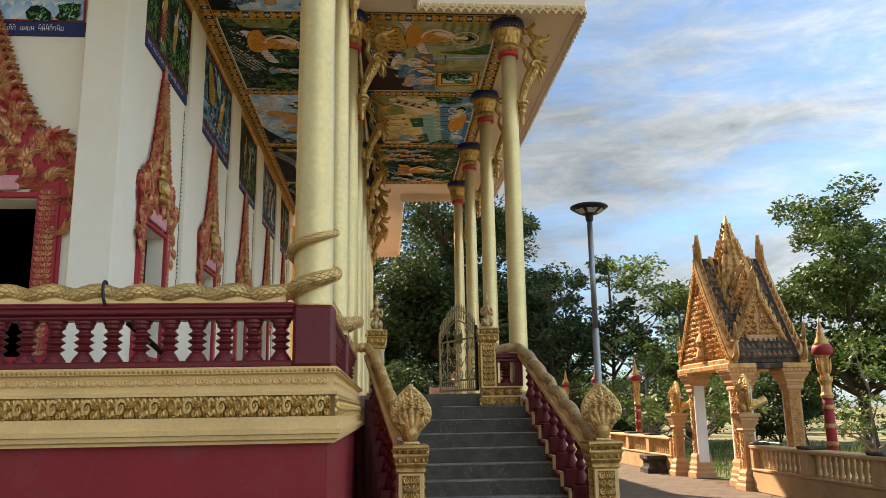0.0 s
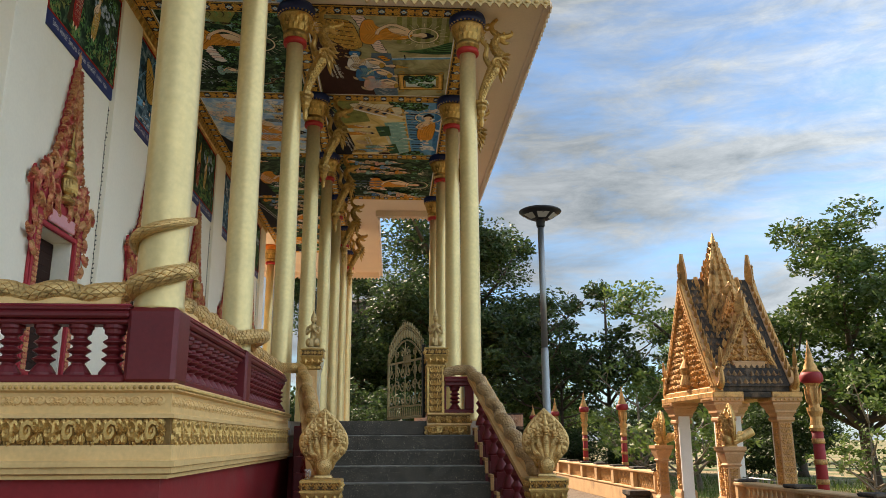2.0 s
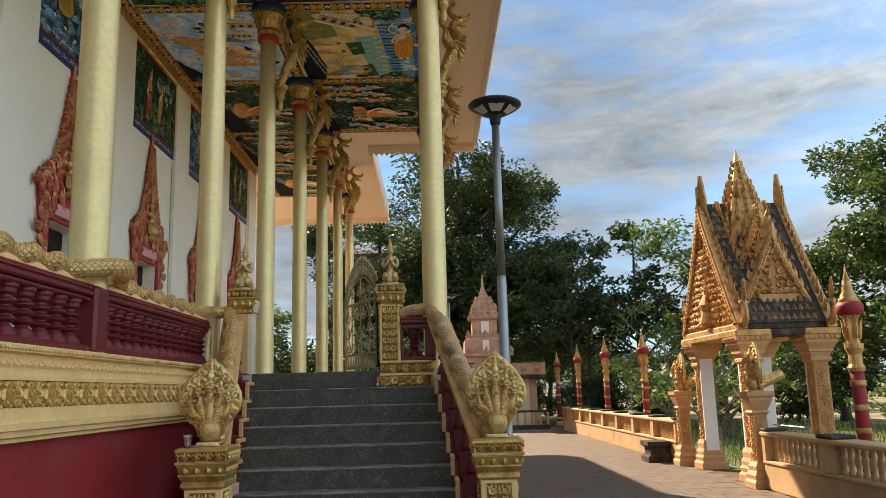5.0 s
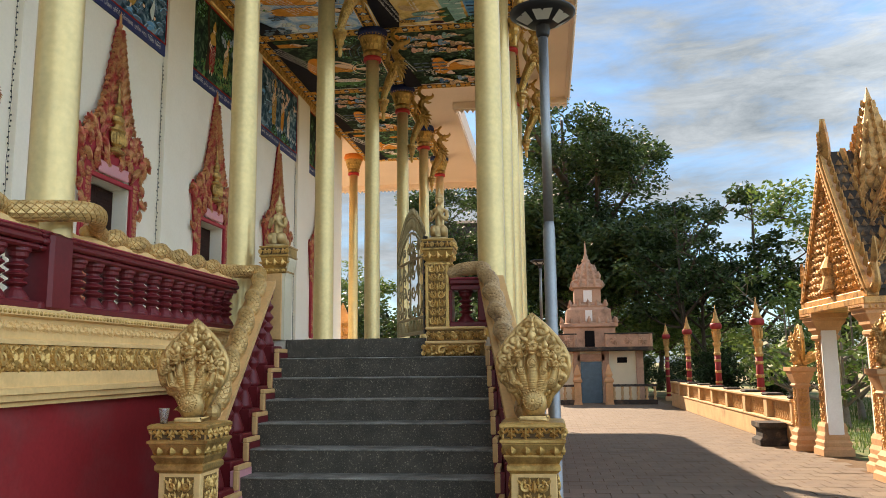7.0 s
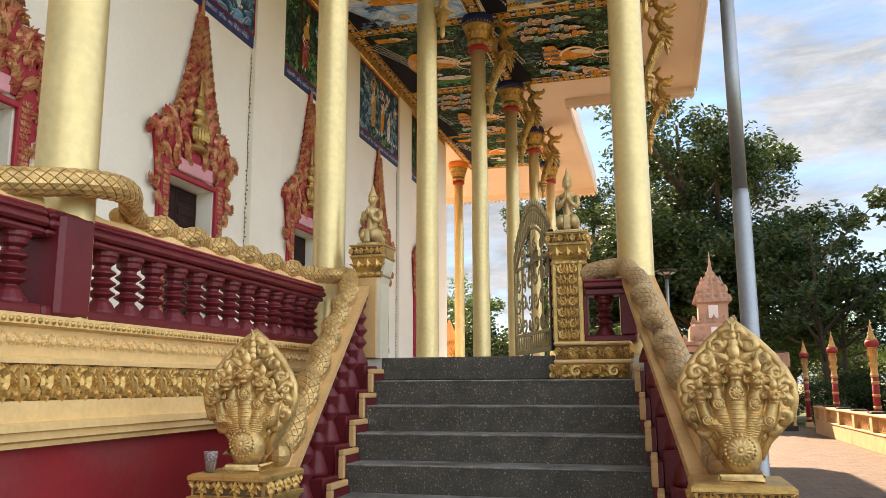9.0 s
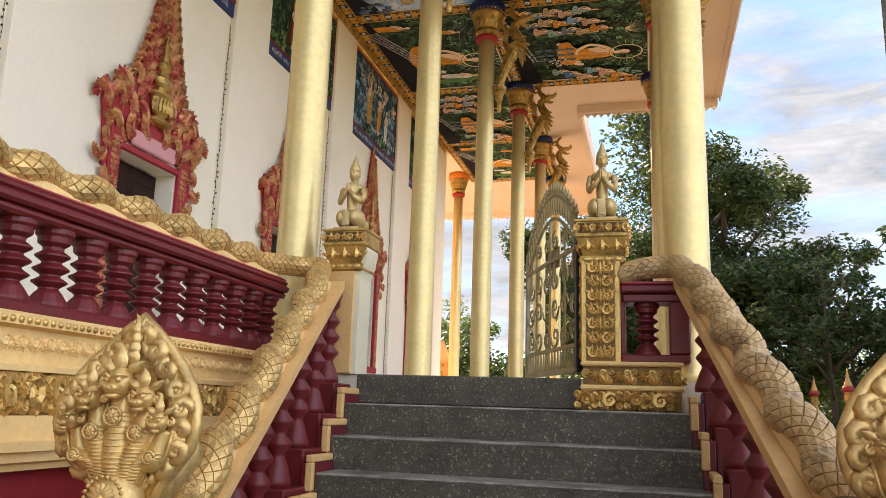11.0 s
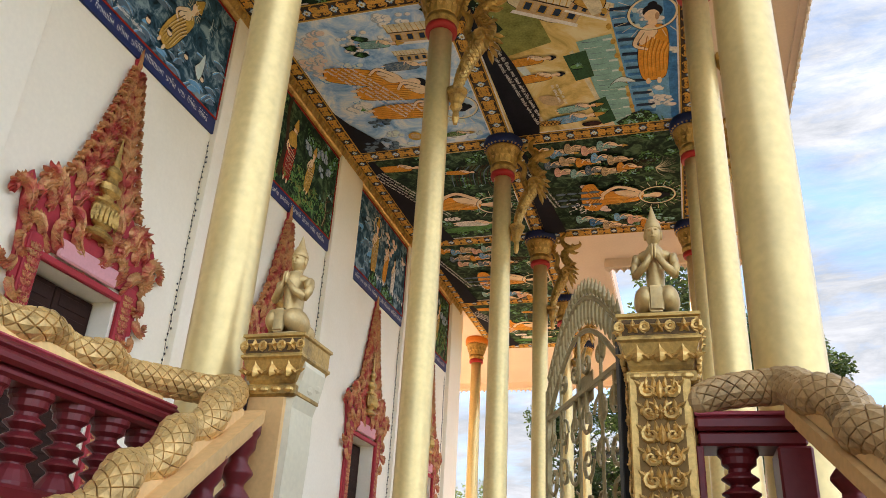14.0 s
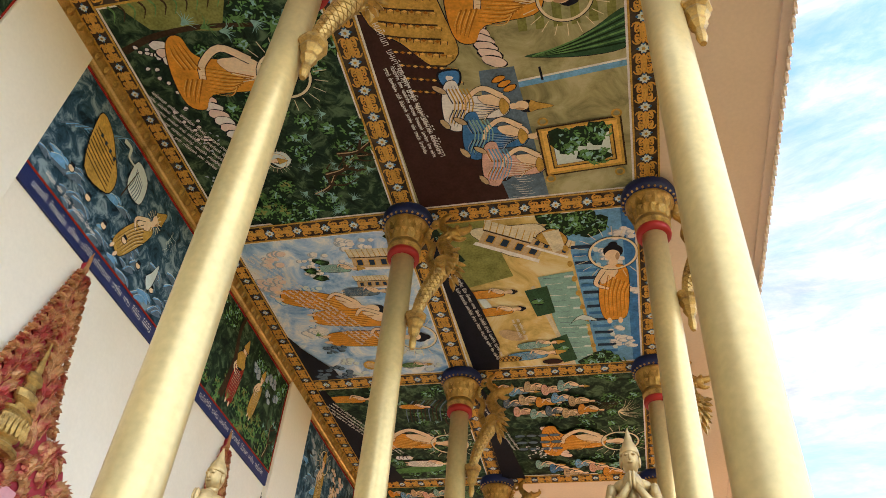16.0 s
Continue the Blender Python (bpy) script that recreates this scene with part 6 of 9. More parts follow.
def draw_throne(m):
    for k in range(12):
        m.poly("olive" if k % 2 else "moss", [(0.60 + 0.033 * k, 0.0), (0.635 + 0.033 * k, 0.0), (0.635 + 0.033 * k, 0.30), (0.60 + 0.033 * k, 0.30)])
    m.shape("curtain", m.local(0.80, 0.38, 1, 0), [(-0.42, 0.03), (-0.1, -0.02), (0.15, -0.14), (0.44, -0.30), (0.46, 0.04), (0.1, 0.10)], 0.008)
    for k in range(8):
        m.stroke("leaf" if k % 2 else "dark", m.local(0.80, 0.38, 1, 0), [(-0.36, 0.035), (0.0, 0.05 - 0.016 * k), (0.44, 0.02 - 0.04 * k)], 0.014, 1.2)
    m.bar("azure", 0.78, 0.475, 1.0, 0.075, -5)
    m.bar("white", 0.78, 0.463, 1.0, 0.02, -5)
    m.bar("hair", 0.66, 0.46, 0.02, 0.14, -5)
    m.poly("slate", [(0.42, 0.42), (0.56, 0.42), (0.62, 1.0), (0.38, 1.0)])
    m.poly("maroon", [(0.0, 0.0), (0.10, 0.0), (0.34, 0.5), (0.44, 1.0), (0.02, 1.0)])
    m.shape("gold", m.local(0.20, 0.22, 1, 0), [(-0.34, -0.42), (0.16, -0.42), (0.30, 0.0), (0.34, 0.34), (0.12, 0.44), (-0.12, 0.16), (-0.34, -0.05)], 0.01)
    for k in range(9):
        at = m.local(0.17, 0.06 + 0.05 * k, 1, 14)
        m.stroke("brown", at, [(-0.26 + 0.02 * k, 0), (0, 0.01), (0.30, 0.0)], 0.018, 1)
        for q in range(9):
            x = -0.24 + 0.02 * k + 0.058 * q
            m.poly("fold" if q % 2 else "amber", [at(x, 0.022), at(x + 0.025, 0.036), at(x + 0.05, 0.022), at(x + 0.025, 0.008)])
            m.poly("hair", [at(x + 0.05, 0.014), at(x + 0.056, 0.014), at(x + 0.056, 0.05), at(x + 0.05, 0.05)])
    for k in range(15):
        m.blob("rose", 0.335 + 0.011 * k, 0.00 + 0.028 * k, 0.11, 0.05, 25, 0.1, 14, True)
    m.robed(0.58, 0.19, 0.86, 4)
    m.shape("blue", m.local(0.30, 0.43, 1, 0), [(-0.08, -0.06), (0.08, -0.06), (0.07, 0.06), (0.0, 0.10), (-0.08, 0.05)], 0.02)
    m.blob("white", 0.30, 0.43, 0.03, 0.03, 0, 0.3, 8)
    for k in range(3):
        m.blob("robe", 0.49 + 0.02 * k, 0.46 + 0.02 * k, 0.06, 0.028, -20, 0.1, 12, True)
    for k, c in enumerate(("white", "blue", "pink")):
        u, v = 0.42 + 0.055 * k, 0.56 + 0.135 * k
        m.shape("maroon", m.local(u - 0.10, v + 0.03, 1, 0), [(-0.10, -0.06), (0.04, -0.10), (0.10, 0.02), (0.02, 0.10), (-0.08, 0.06)], 0.008)
        m.robed(u, v, 0.66, 8, False, c, True)
        at = m.local(u, v, 0.66, 8)
        for q in range(6):
            m.stroke(("gold", "sea", "azure")[k], at, [(-0.50 + 0.05 * q, -0.30), (-0.42 + 0.05 * q, -0.05), (-0.50 + 0.05 * q, 0.30)], 0.022, 0.5)
        m.shape("gold", at, [(0.22, -0.14), (0.32, 0.0), (0.24, 0.14), (0.18, 0.0)], 0.006)
        m.shape("gold", at, [(0.60, -0.09), (0.70, -0.06), (0.92, 0.0), (0.70, 0.06), (0.60, 0.09)], 0.008)
        m.blob("house", *at(-0.58, 0.30), 0.07, 0.028, 60, 0.1, 8, True)
        m.blob("house", *at(-0.62, -0.28), 0.07, 0.028, 40, 0.1, 8, True)
    for k in range(16):
        m.stroke("white", m.local(0.46 + 0.01 * (k % 5), 0.80 + 0.012 * k, 1, 0), [(0, 0), (0.08, 0.015), (0.15, 0.0)], 0.006)
    for c, w, h in (("brown", 0.90, 0.70), ("gold", 0.86, 0.66), ("amber", 0.80, 0.60), ("brown", 0.70, 0.50), ("gold", 0.67, 0.47), ("hair", 0.61, 0.41), ("haze", 0.60, 0.40)):
        m.bar(c, 0.79, 0.78, w * 0.86, h * 0.86, -3)
    m.leafage(0.72, 0.86, 0.72, 0.84, 9)
    for e in (-1, 1):
        for q in (-1, 1):
            m.ring("gold", 0.79 + e * 0.15, 0.78 + q * 0.13, 0.05, 0.02, 12)
    m.lettering(0.045, 0.02, 0, 0, 1, 80, 16, 0.055)
    m.lettering(0.12, 0.35, 0, 0, 3, 82, 8, 0.03)


def draw_sky(m):
    m.clouds(0.3, 0.95, 0.05, 0.30, 9, 0.10)
    m.clouds(0.1, 0.5, 0.3, 0.6, 7, 0.10, "haze", "azure")
    m.clouds(0.3, 0.95, 0.75, 0.98, 9, 0.10, "haze", "grey")
    m.clouds(0.0, 0.25, 0.05, 0.35, 6, 0.13, "rose", "grey")
    m.house(0.80, 0.16, 0.55, 4)
    m.house(0.72, 0.30, 0.36, 4)
    m.leafage(0.90, 1.0, 0.02, 0.2, 4)
    for u, v in ((0.38, 0.20), (0.46, 0.15), (0.42, 0.25)):
        m.blob("dark", u, v, 0.09, 0.05, 20, 0.3, 12)
        m.fronds("green", u - 0.03, v, 0.12, 0, 8)
    m.robed(0.56, 0.20, 0.36, 6, False, "sea", False)
    m.robed(0.66, 0.36, 0.42, 4, False, "slate", False)
    m.robed(0.42, 0.42, 0.95, 20, False, "robe", False)
    m.robed(0.56, 0.54, 0.92, 8, False, "robe", False)
    m.clouds(0.18, 0.24, 0.60, 0.66, 3, 0.12)
    m.robed(0.60, 0.69, 0.95, 4, True, "robe", False)
    m.fronds("leaf", 0.20, 0.64, 0.14, -20, 9)
    m.robed(0.78, 0.92, 0.28, 0, False, "leaf", False)
    m.ring("gold", 0.47, 0.90, 0.10, 0.05, 14)
    m.blob("house", 0.47, 0.90, 0.06, 0.06, 0, 0.2)
    m.poly("hair", [(0, 0.62), (0.06, 0.74), (0.20, 0.92), (0.22, 1), (0, 1)])
    m.clouds(0.08, 0.34, 0.72, 0.98, 7, 0.09, "slate", "night")
    m.lettering(0.10, 0.06, 0, 0, 5, 60, 15, 0.03)


def draw_yard(m):
    m.poly("azure", [(0.66, 0.0), (1, 0.0), (1, 1), (0.76, 1)])
    m.poly("blue", [(0.93, 0.0), (1, 0.0), (1, 1), (0.95, 1)])
    m.clouds(0.86, 0.97, 0.05, 0.97, 16, 0.09)
    m.leafage(0.60, 0.82, 0.0, 0.12, 10)
    m.poly("moss", [(0.0, 0.0), (0.30, 0.0), (0.38, 0.34), (0.10, 0.40)])
    m.shape("roof", m.local(0.40, 0.12, 1, 0), [(-0.40, -0.18), (0.05, -0.20), (0.36, -0.16), (0.40, 0.16), (0.10, 0.30), (-0.15, 0.16)], 0.008)
    m.house(0.42, 0.13, 0.66, 30)
    m.house(0.60, 0.17, 0.42, 30)
    m.shape("gold", m.local(0.60, 0.15, 1, 0), [(-0.16, -0.06), (0.02, -0.18), (0.16, -0.02), (0.06, 0.12)], 0.01)
    m.poly("roof", [(0.56, 0.10), (0.64, 0.09), (0.66, 0.20), (0.60, 0.22)])
    m.poly("sea", [(0.50, 0.36), (0.68, 0.34), (0.74, 1.0), (0.60, 1.0)])
    for k in range(16):
        m.stroke("white" if k % 2 else "slate", m.local(0.55 + 0.006 * k, 0.37 + 0.038 * k, 1, 0), [(-0.05, 0), (0.05, 0.01), (0.15, 0)], 0.010)
    for k in range(9):
        m.bar("haze", 0.655 + 0.008 * k, 0.37 + 0.07 * k, 0.10, 0.035, 0)
    m.poly("roof", [(0.455, 0.42), (0.475, 0.41), (0.63, 1.0), (0.60, 1.0)])
    m.poly("curtain", [(0.42, 0.44), (0.54, 0.42), (0.56, 0.60), (0.46, 0.62)])
    m.poly("curtain", [(0.50, 0.80), (0.60, 0.76), (0.64, 0.96), (0.56, 0.98)])
    for u, v in ((0.48, 0.52), (0.57, 0.87)):
        m.blob("leaf", u, v, 0.07, 0.05, 0, 0.2, 12, True)
        m.fronds("sea", u, v, 0.09, -60, 7)
    m.poly("dark", [(0.02, 0.05), (0.12, 0.24), (0.16, 0.22), (0.06, 0.02)])
    m.tufts("sea", 0.04, 0.14, 0.05, 0.24, 30, 0.014)
    for k in range(17):
        m.bar("blue" if k % 2 else "night", 0.735 + 0.0055 * k, 0.20 + 0.047 * k, 0.22, 0.052, 3)
    for k in range(9):
        m.blob("gold", 0.66 + 0.011 * k, 0.20 + 0.094 * k, 0.03, 0.05, 0, 0.1, 10)
        m.blob("haze", 0.80 + 0.008 * k, 0.22 + 0.094 * k, 0.03, 0.04, 0, 0.1, 10)
    m.shape("haze", m.local(0.70, 0.66, 1, 0), [(-0.14, 0.06), (0.0, -0.08), (0.16, 0.04), (0.02, 0.02)], 0.008)
    m.shape("sea", m.local(0.68, 0.68, 1, 0), [(-0.12, 0.05), (0.0, -0.05), (0.12, 0.04)], 0.006)
    m.robed(0.875, 0.44, 0.98, -88, True, "robe", False)
    m.leafage(0.70, 0.86, 0.94, 1.0, 6)
    m.blob("house", 0.30, 0.74, 0.16, 0.10, 30, 0.1)
    m.blob("haze", 0.20, 0.50, 0.05, 0.18, -20, 0.08)
    m.robed(0.25, 0.44, 0.42, -2, False, "robe", False)
    m.robed(0.27, 0.56, 0.44, -4, False, "robe", False)
    m.robed(0.40, 0.90, 0.50, -6, False, "azure", False)
    m.robed(0.44, 0.82, 0.40, -6, False, "sea", False)
    m.blob("gold", 0.26, 0.92, 0.14, 0.06, 0, 0.1, 14, True)
    for k in range(10):
        m.bar("brown", 0.21 + 0.012 * k, 0.92, 0.012, 0.10, 30 if k % 2 else -30)
    m.blob("maroon", 0.50, 0.96, 0.12, 0.05, 0, 0.2, 12, True)
    m.poly("hair", [(0.0, 0.0), (0.02, 0.0), (0.16, 0.45), (0.22, 0.80), (0.18, 1.0), (0.03, 1.0)])
    m.lettering(0.08, 0.22, 0, 0, 2, 80, 15, 0.036)
    m.lettering(0.36, 0.62, 0, 0, 2, 82, 3, 0.03)


def draw_wood(m):
    m.leafage(0.25, 1, 0.0, 1, 38)
    for k in range(16):
        m.stroke("brown" if k % 3 else "slate", m.local(0.55 + 0.028 * k, 0.22, 1, 0), [(0.2, -0.2), (0.05, 0.02), (0.0, 0.35)], 0.02, 0.6)
    m.tree(0.80, 0.5, 0.6, -60)
    m.robed(0.22, 0.10, 0.5, 4, False, "robe", False)
    m.robed(0.66, 0.20, 0.34, 6, False)
    m.blob("green", 0.52, 0.86, 0.55, 0.10, -6, 0.1)
    m.tufts("leaf", 0.2, 0.8, 0.82, 0.96, 60, 0.02)
    m.robed(0.52, 0.54, 1.05, 14)
    m.robed(0.58, 0.80, 0.55, 4, False, "white")
    for k in range(4):
        m.blob("white", 0.34 + 0.03 * k, 0.72, 0.05, 0.06, 0, 0.2, 10, True)
    m.poly("hair", [(0, 0), (0.05, 0), (0.30, 1), (0, 1)])
    m.lettering(0.06, 0.12, 0, 0, 4, 66, 12, 0.028)


def draw_sermon(m):
    m.leafage(0.45, 1, 0.0, 1, 40)
    for k in range(16):
        m.stroke("brown", m.local(0.45 + 0.02 * k, 0.32, 1, 0), [(0.25, -0.2), (0.05, 0.0), (-0.1, 0.12)], 0.018, 0.4)
    for k in range(12):
        a = m.rng.uniform(-70, 70)
        m.stroke("roof", m.local(0.84, 0.34, 0.45, a), [(0, 0), (0.3, 0.06), (0.7, -0.04)], 0.03, 0.1)
    for k in range(15):
        m.robed(0.18 + 0.10 * (k % 5) + 0.05 * (k // 5), 0.08 + 0.03 * (k % 2) + 0.105 * (k // 5), 0.30, 4 + 3 * (k % 3), False, ("robe", "azure", "house", "pink", "sea", "slate", "house")[k % 7], True)
    for k in range(8):
        m.blob("rose", 0.375 + 0.014 * k, 0.46 + 0.04 * k, 0.10, 0.055, 30, 0.12, 12, True)
    m.robed(0.60, 0.60, 1.0, 4)
    for k in range(3):
        for q in range(4):
            m.blob("slate", 0.20 + 0.075 * q, 0.52 + 0.07 * k, 0.075, 0.035, 0, 0.1, 12, True)
    m.tufts("white", 0.22, 0.42, 0.62, 0.76, 40, 0.02)
    for k in range(6):
        m.robed(0.34 + 0.09 * k, 0.84 + 0.05 * (k % 3), 0.32, 4, False, ("sea", "blue", "house", "azure", "pink", "robe")[k], True)
    m.clouds(0.80, 0.92, 0.84, 0.94, 3, 0.08, "sea", "green")
    m.poly("hair", [(0.0, 0.0), (0.05, 0.0), (0.16, 0.98), (0.0, 0.98)])
    m.lettering(0.03, 0.1, 0, 0, 2, 78, 12, 0.03)


B = 0.12
bays = [4.5, 8.12] + BAYS + [22.95, 25.9]
inner = [draw_wood, draw_sky, draw_grove, draw_sky, draw_wood, draw_sermon, draw_wood]
grounds = [FOREST, SKYP, FOREST, SKYP, FOREST, FOREST, FOREST]
words = ["painted ceiling panel of a dark green forest scene", "painted ceiling panel of robed forms among clouds"]
for i in range(len(bays) - 1):
    g = grounds[i]
    ceiling_panel(-2.60, COLX - B, bays[i] + B, bays[i + 1] - B, g, inner[i], 20 + i, words[1] if g is SKYP else words[0])
ceiling_panel(COLX + B, OUTX - B, BAYS[0] + B, BAYS[1] - B, ROOM, draw_throne, 31, "painted ceiling panel of a golden throne room")
ceiling_panel(COLX + B, OUTX - B, BAYS[1] + B, BAYS[2] - B, YARD, draw_yard, 32, "painted ceiling panel of a courtyard with pool and houses")
ceiling_panel(COLX + B, OUTX - B, BAYS[2] + B, BAYS[3] - B, FOREST, draw_sermon, 33, "painted ceiling panel of a gathering in a forest")


# gilded borders between the panels
def border(x0, x1, y0, y1, z=CEIL):
    t = tagged(thing("trim", pose((x0 + x1) / 2, (y0 + y1) / 2, z), "gilded ceiling border with blue rosettes", "border"), kind="structure")
    w, h = x1 - x0, y1 - y0
    part("border_strip", block(-w / 2, w / 2, -h / 2, h / 2, -0.02, -0.0008), BROWNP, t)
    along = "x" if w > h else "y"
    n = max(2, round(max(w, h) / 0.30))
    half = min(w, h) / 2
    dark, ros, tend, edge, pip = Shape(), Shape(), Shape(), Shape(), Shape()
    for i in range(n):
        q = (i + 0.5) / n - 0.5
        c = Vector((q * w, 0, -0.0205)) if along == "x" else Vector((0, q * h, -0.0205))
        turn = pose(0, 0, 0, 0, 0, 0 if along == "x" else 90)
        loc = Matrix.Translation(c) @ turn @ pose(0, 0, 0, 90)
        bit = Shape()
        for m in (-1, 1):
            for e in (-1, 1):
                scroll(bit, m * 0.085, e * half * 0.40, half * 0.34, 1.25, math.pi / 2 * e, m * e, 0.007, -0.003)
                scroll(bit, m * 0.128, e * half * 0.36, half * 0.26, 1.1, -math.pi / 2 * e, -m * e, 0.006, -0.003)
                leaf(bit, m * 0.055, e * half * 0.25, half * 0.65, half * 0.26, m * (90 - 55 * e), -0.002, 0.005, m * e * 0.5)
                leaf(bit, m * 0.10, e * half * 0.1, half * 0.8, half * 0.24, m * (90 - 20 * e), -0.002, 0.005, m * e * 0.6)
            leaf(bit, m * 0.05, 0, 0.09, half * 0.24, m * 90, -0.003, 0.005, 0)
        tend.join(bit, loc)
        ros.join(rosette(Shape(), 0, 0, half * 0.52, -0.002, 4, 0.004), loc)
        pip.join(rosette(Shape(), 0, 0, half * 0.40, -0.006, 8, 0.003).moved(pose(0, 0, 0, 0, 22)), loc)
        dark.join(rosette(Shape(), 0, 0, half * 0.17, -0.010, 5, 0.003), loc)
    for e in (-1, 1):
        if along == "x":
            block(-w / 2, w / 2, min(e * half, e * (half - 0.018)), max(e * half, e * (half - 0.018)), -0.026, -0.0205, 0, edge)
        else:
            block(min(e * half, e * (half - 0.018)), max(e * half, e * (half - 0.018)), -h / 2, h / 2, -0.026, -0.0205, 0, edge)
    part("rosette_pips", dark, P["gold"], t)["kind"] = "stuff"
    part("tendrils", tend, P["tendril"], t)["kind"] = "stuff"
    part("rosettes", ros, P["blue"], t, "blue rosettes")["kind"] = "stuff"
    part("rosette_hearts", pip, P["haze"], t)["kind"] = "stuff"
    part("edge_bead", edge, P["gold"], t)


for y in bays[1:]:
    border(-2.60, COLX - B - 0.001, y - B, y + B)
for y in BAYS:
    border(COLX + B + 0.001, OUTX - B - 0.001, y - B, y + B)
border(COLX - B, COLX + B, 4.5, 26.0)
border(OUTX - B, OUTX + B, BAYS[0] - B, BAYS[3] + B)
border(-2.78, -2.602, 4.5, 26.0)

# gilded cornice between wall and ceiling
s = prism([(WX + 0.001, 7.28), (WX + 0.04, 7.28), (WX + 0.05, 7.31), (WX + 0.07, 7.32), (WX + 0.09, 7.38), (WX + 0.10, 7.435), (WX + 0.001, 7.435)], 8.72, 23.3, "y")
cornice = setting("cornice", s, GOLD, "gilded carved cornice under the ceiling", "cornice")
bits = Shape()
for i in range(96):
    bits.join(leaf(Shape(), 0, 0, 0.10, 0.075, 0, 0, 0.018, 0), facing(WX + 0.088, 8.8 + 0.15 * i, 7.32, "+x") @ pose(0, 0, 0, 22))
part("leaf_row", bits, DARKGOLD, cornice, "row of carved leaves")["kind"] = "stuff"

# painted panels high on the walls
def waves(m, u0, u1, v0, v1, n):
    rng = m.rng
    for _ in range(n):
        at = m.local(rng.uniform(u0, u1), rng.uniform(v0, v1), rng.uniform(0.10, 0.26), rng.uniform(-25, 25))
        m.shape("azure" if rng.random() < 0.22 else "slate", at, [(-0.6, 0.15), (-0.2, -0.12), (0.2, -0.3), (0.5, -0.1), (0.25, -0.05), (0.3, 0.15)])
        for k in range(4):
            m.stroke("azure" if k < 3 else "haze", at, [(-0.55, 0.12 - 0.03 * k), (-0.15, -0.12 - 0.02 * k), (0.2, -0.28 + 0.04 * k), (0.46, -0.12 + 0.02 * k)], 0.03, 0.3)


def sea_draw(m):
    for k in range(14):
        m.stroke("azure" if k % 2 else "slate", m.local(0.05 + 0.02 * k, 0.55 - 0.03 * k, 1, -30), [(0, 0), (0.2, -0.06), (0.42, 0.03)], 0.012)
    waves(m, 0.05, 0.98, 0.55, 0.98, 46)
    m.shape("gold", m.local(0.28, 0.42, 1.2, 0), [(-0.20, -0.24), (-0.05, -0.26), (0.12, -0.10), (0.22, 0.04), (0.18, 0.20), (-0.10, 0.22)], 0.01)
    for k in range(8):
        m.stroke("brown", m.local(0.27, 0.30 + 0.035 * k, 1, 8), [(-0.18, 0), (0, 0.02), (0.17 + 0.01 * k, 0.03)], 0.012, 1)
    for k in range(4):
        m.bar("night", 0.23 + 0.035 * k, 0.30 + 0.012 * k, 0.03, 0.045, 8)
    m.shape("haze", m.local(0.50, 0.28, 1, 0), [(-0.10, -0.20), (0.12, -0.14), (0.14, 0.14), (-0.10, 0.12)], 0.008)
    for k in range(6):
        m.stroke("slate", m.local(0.47 + 0.012 * k, 0.18 + 0.01 * k, 1, 0), [(0, 0), (0.02, 0.13), (0, 0.25)], 0.010, 1)
    m.stroke("haze", m.local(0.34, 0.12, 1, 20), [(0, 0), (0.10, -0.05), (0.16, 0.03), (0.30, -0.02)], 0.05, 0.4)
    m.stroke("brown", m.local(0.45, 0.50, 1, -80), [(0, 0), (0.4, 0)], 0.016, 0.5)
    m.robed(0.63, 0.56, 0.66, -62, False, "gold")
    u, v = 0.685, 0.36
    for k in range(16):
        m.bar("halo", u + 0.09 * math.cos(k * 0.39) / m.w, v + 0.09 * math.sin(k * 0.39) / m.h, 0.06, 0.008, k * 22.5)
    for k in range(6):
        m.blob("skin", 0.18 + 0.13 * k, 0.74 + 0.04 * (k % 3), 0.035, 0.03, 0, 0.1, 12, True)
        m.blob("hair", 0.18 + 0.13 * k, 0.71 + 0.04 * (k % 3), 0.035, 0.018, 0, 0.1, 10)
    m.shape("haze", m.local(0.80, 0.72, 1, 30), [(-0.04, -0.16), (0.06, -0.02), (0.10, 0.14), (-0.02, 0.10), (-0.02, 0.0)], 0.008)
    for k in range(4):
        m.stroke("haze", m.local(0.82, 0.24 + 0.03 * k, 1, 40 + 20 * k), [(0, 0), (0.06, 0.02), (0.10, -0.02), (0.18, 0.02)], 0.006)
    m.lettering(0.10, 0.93, 0, 0, 1, 0, 5, 0.035)


def ride_draw(m):
    m.leafage(0, 1, 0.0, 0.35, 14)
    m.leafage(0, 1, 0.62, 1.0, 26, "moss")
    m.clouds(0.55, 0.9, 0.2, 0.5, 6, 0.09, "grey", "slate")
    m.stroke("brown", m.local(0.25, 0.9, 1, -85), [(0, 0), (0.5, 0.05), (0.9, -0.04), (1.2, 0)], 0.10, 0.5)
    m.robed(0.36, 0.55, 0.62, -82, False, "red", False)
    m.blob("gold", 0.36, 0.42, 0.10, 0.12, 10, 0.2, 14, True)
    m.robed(0.62, 0.52, 0.5, -78, False, "gold", False)
    m.tree(0.86, 0.95, 0.55, -80)
    for k in range(10):
        m.fronds("moss" if k % 2 else "leaf", m.rng.uniform(0, 1), m.rng.uniform(0.7, 1), 0.14, -90 + m.rng.uniform(-40, 40), 8)


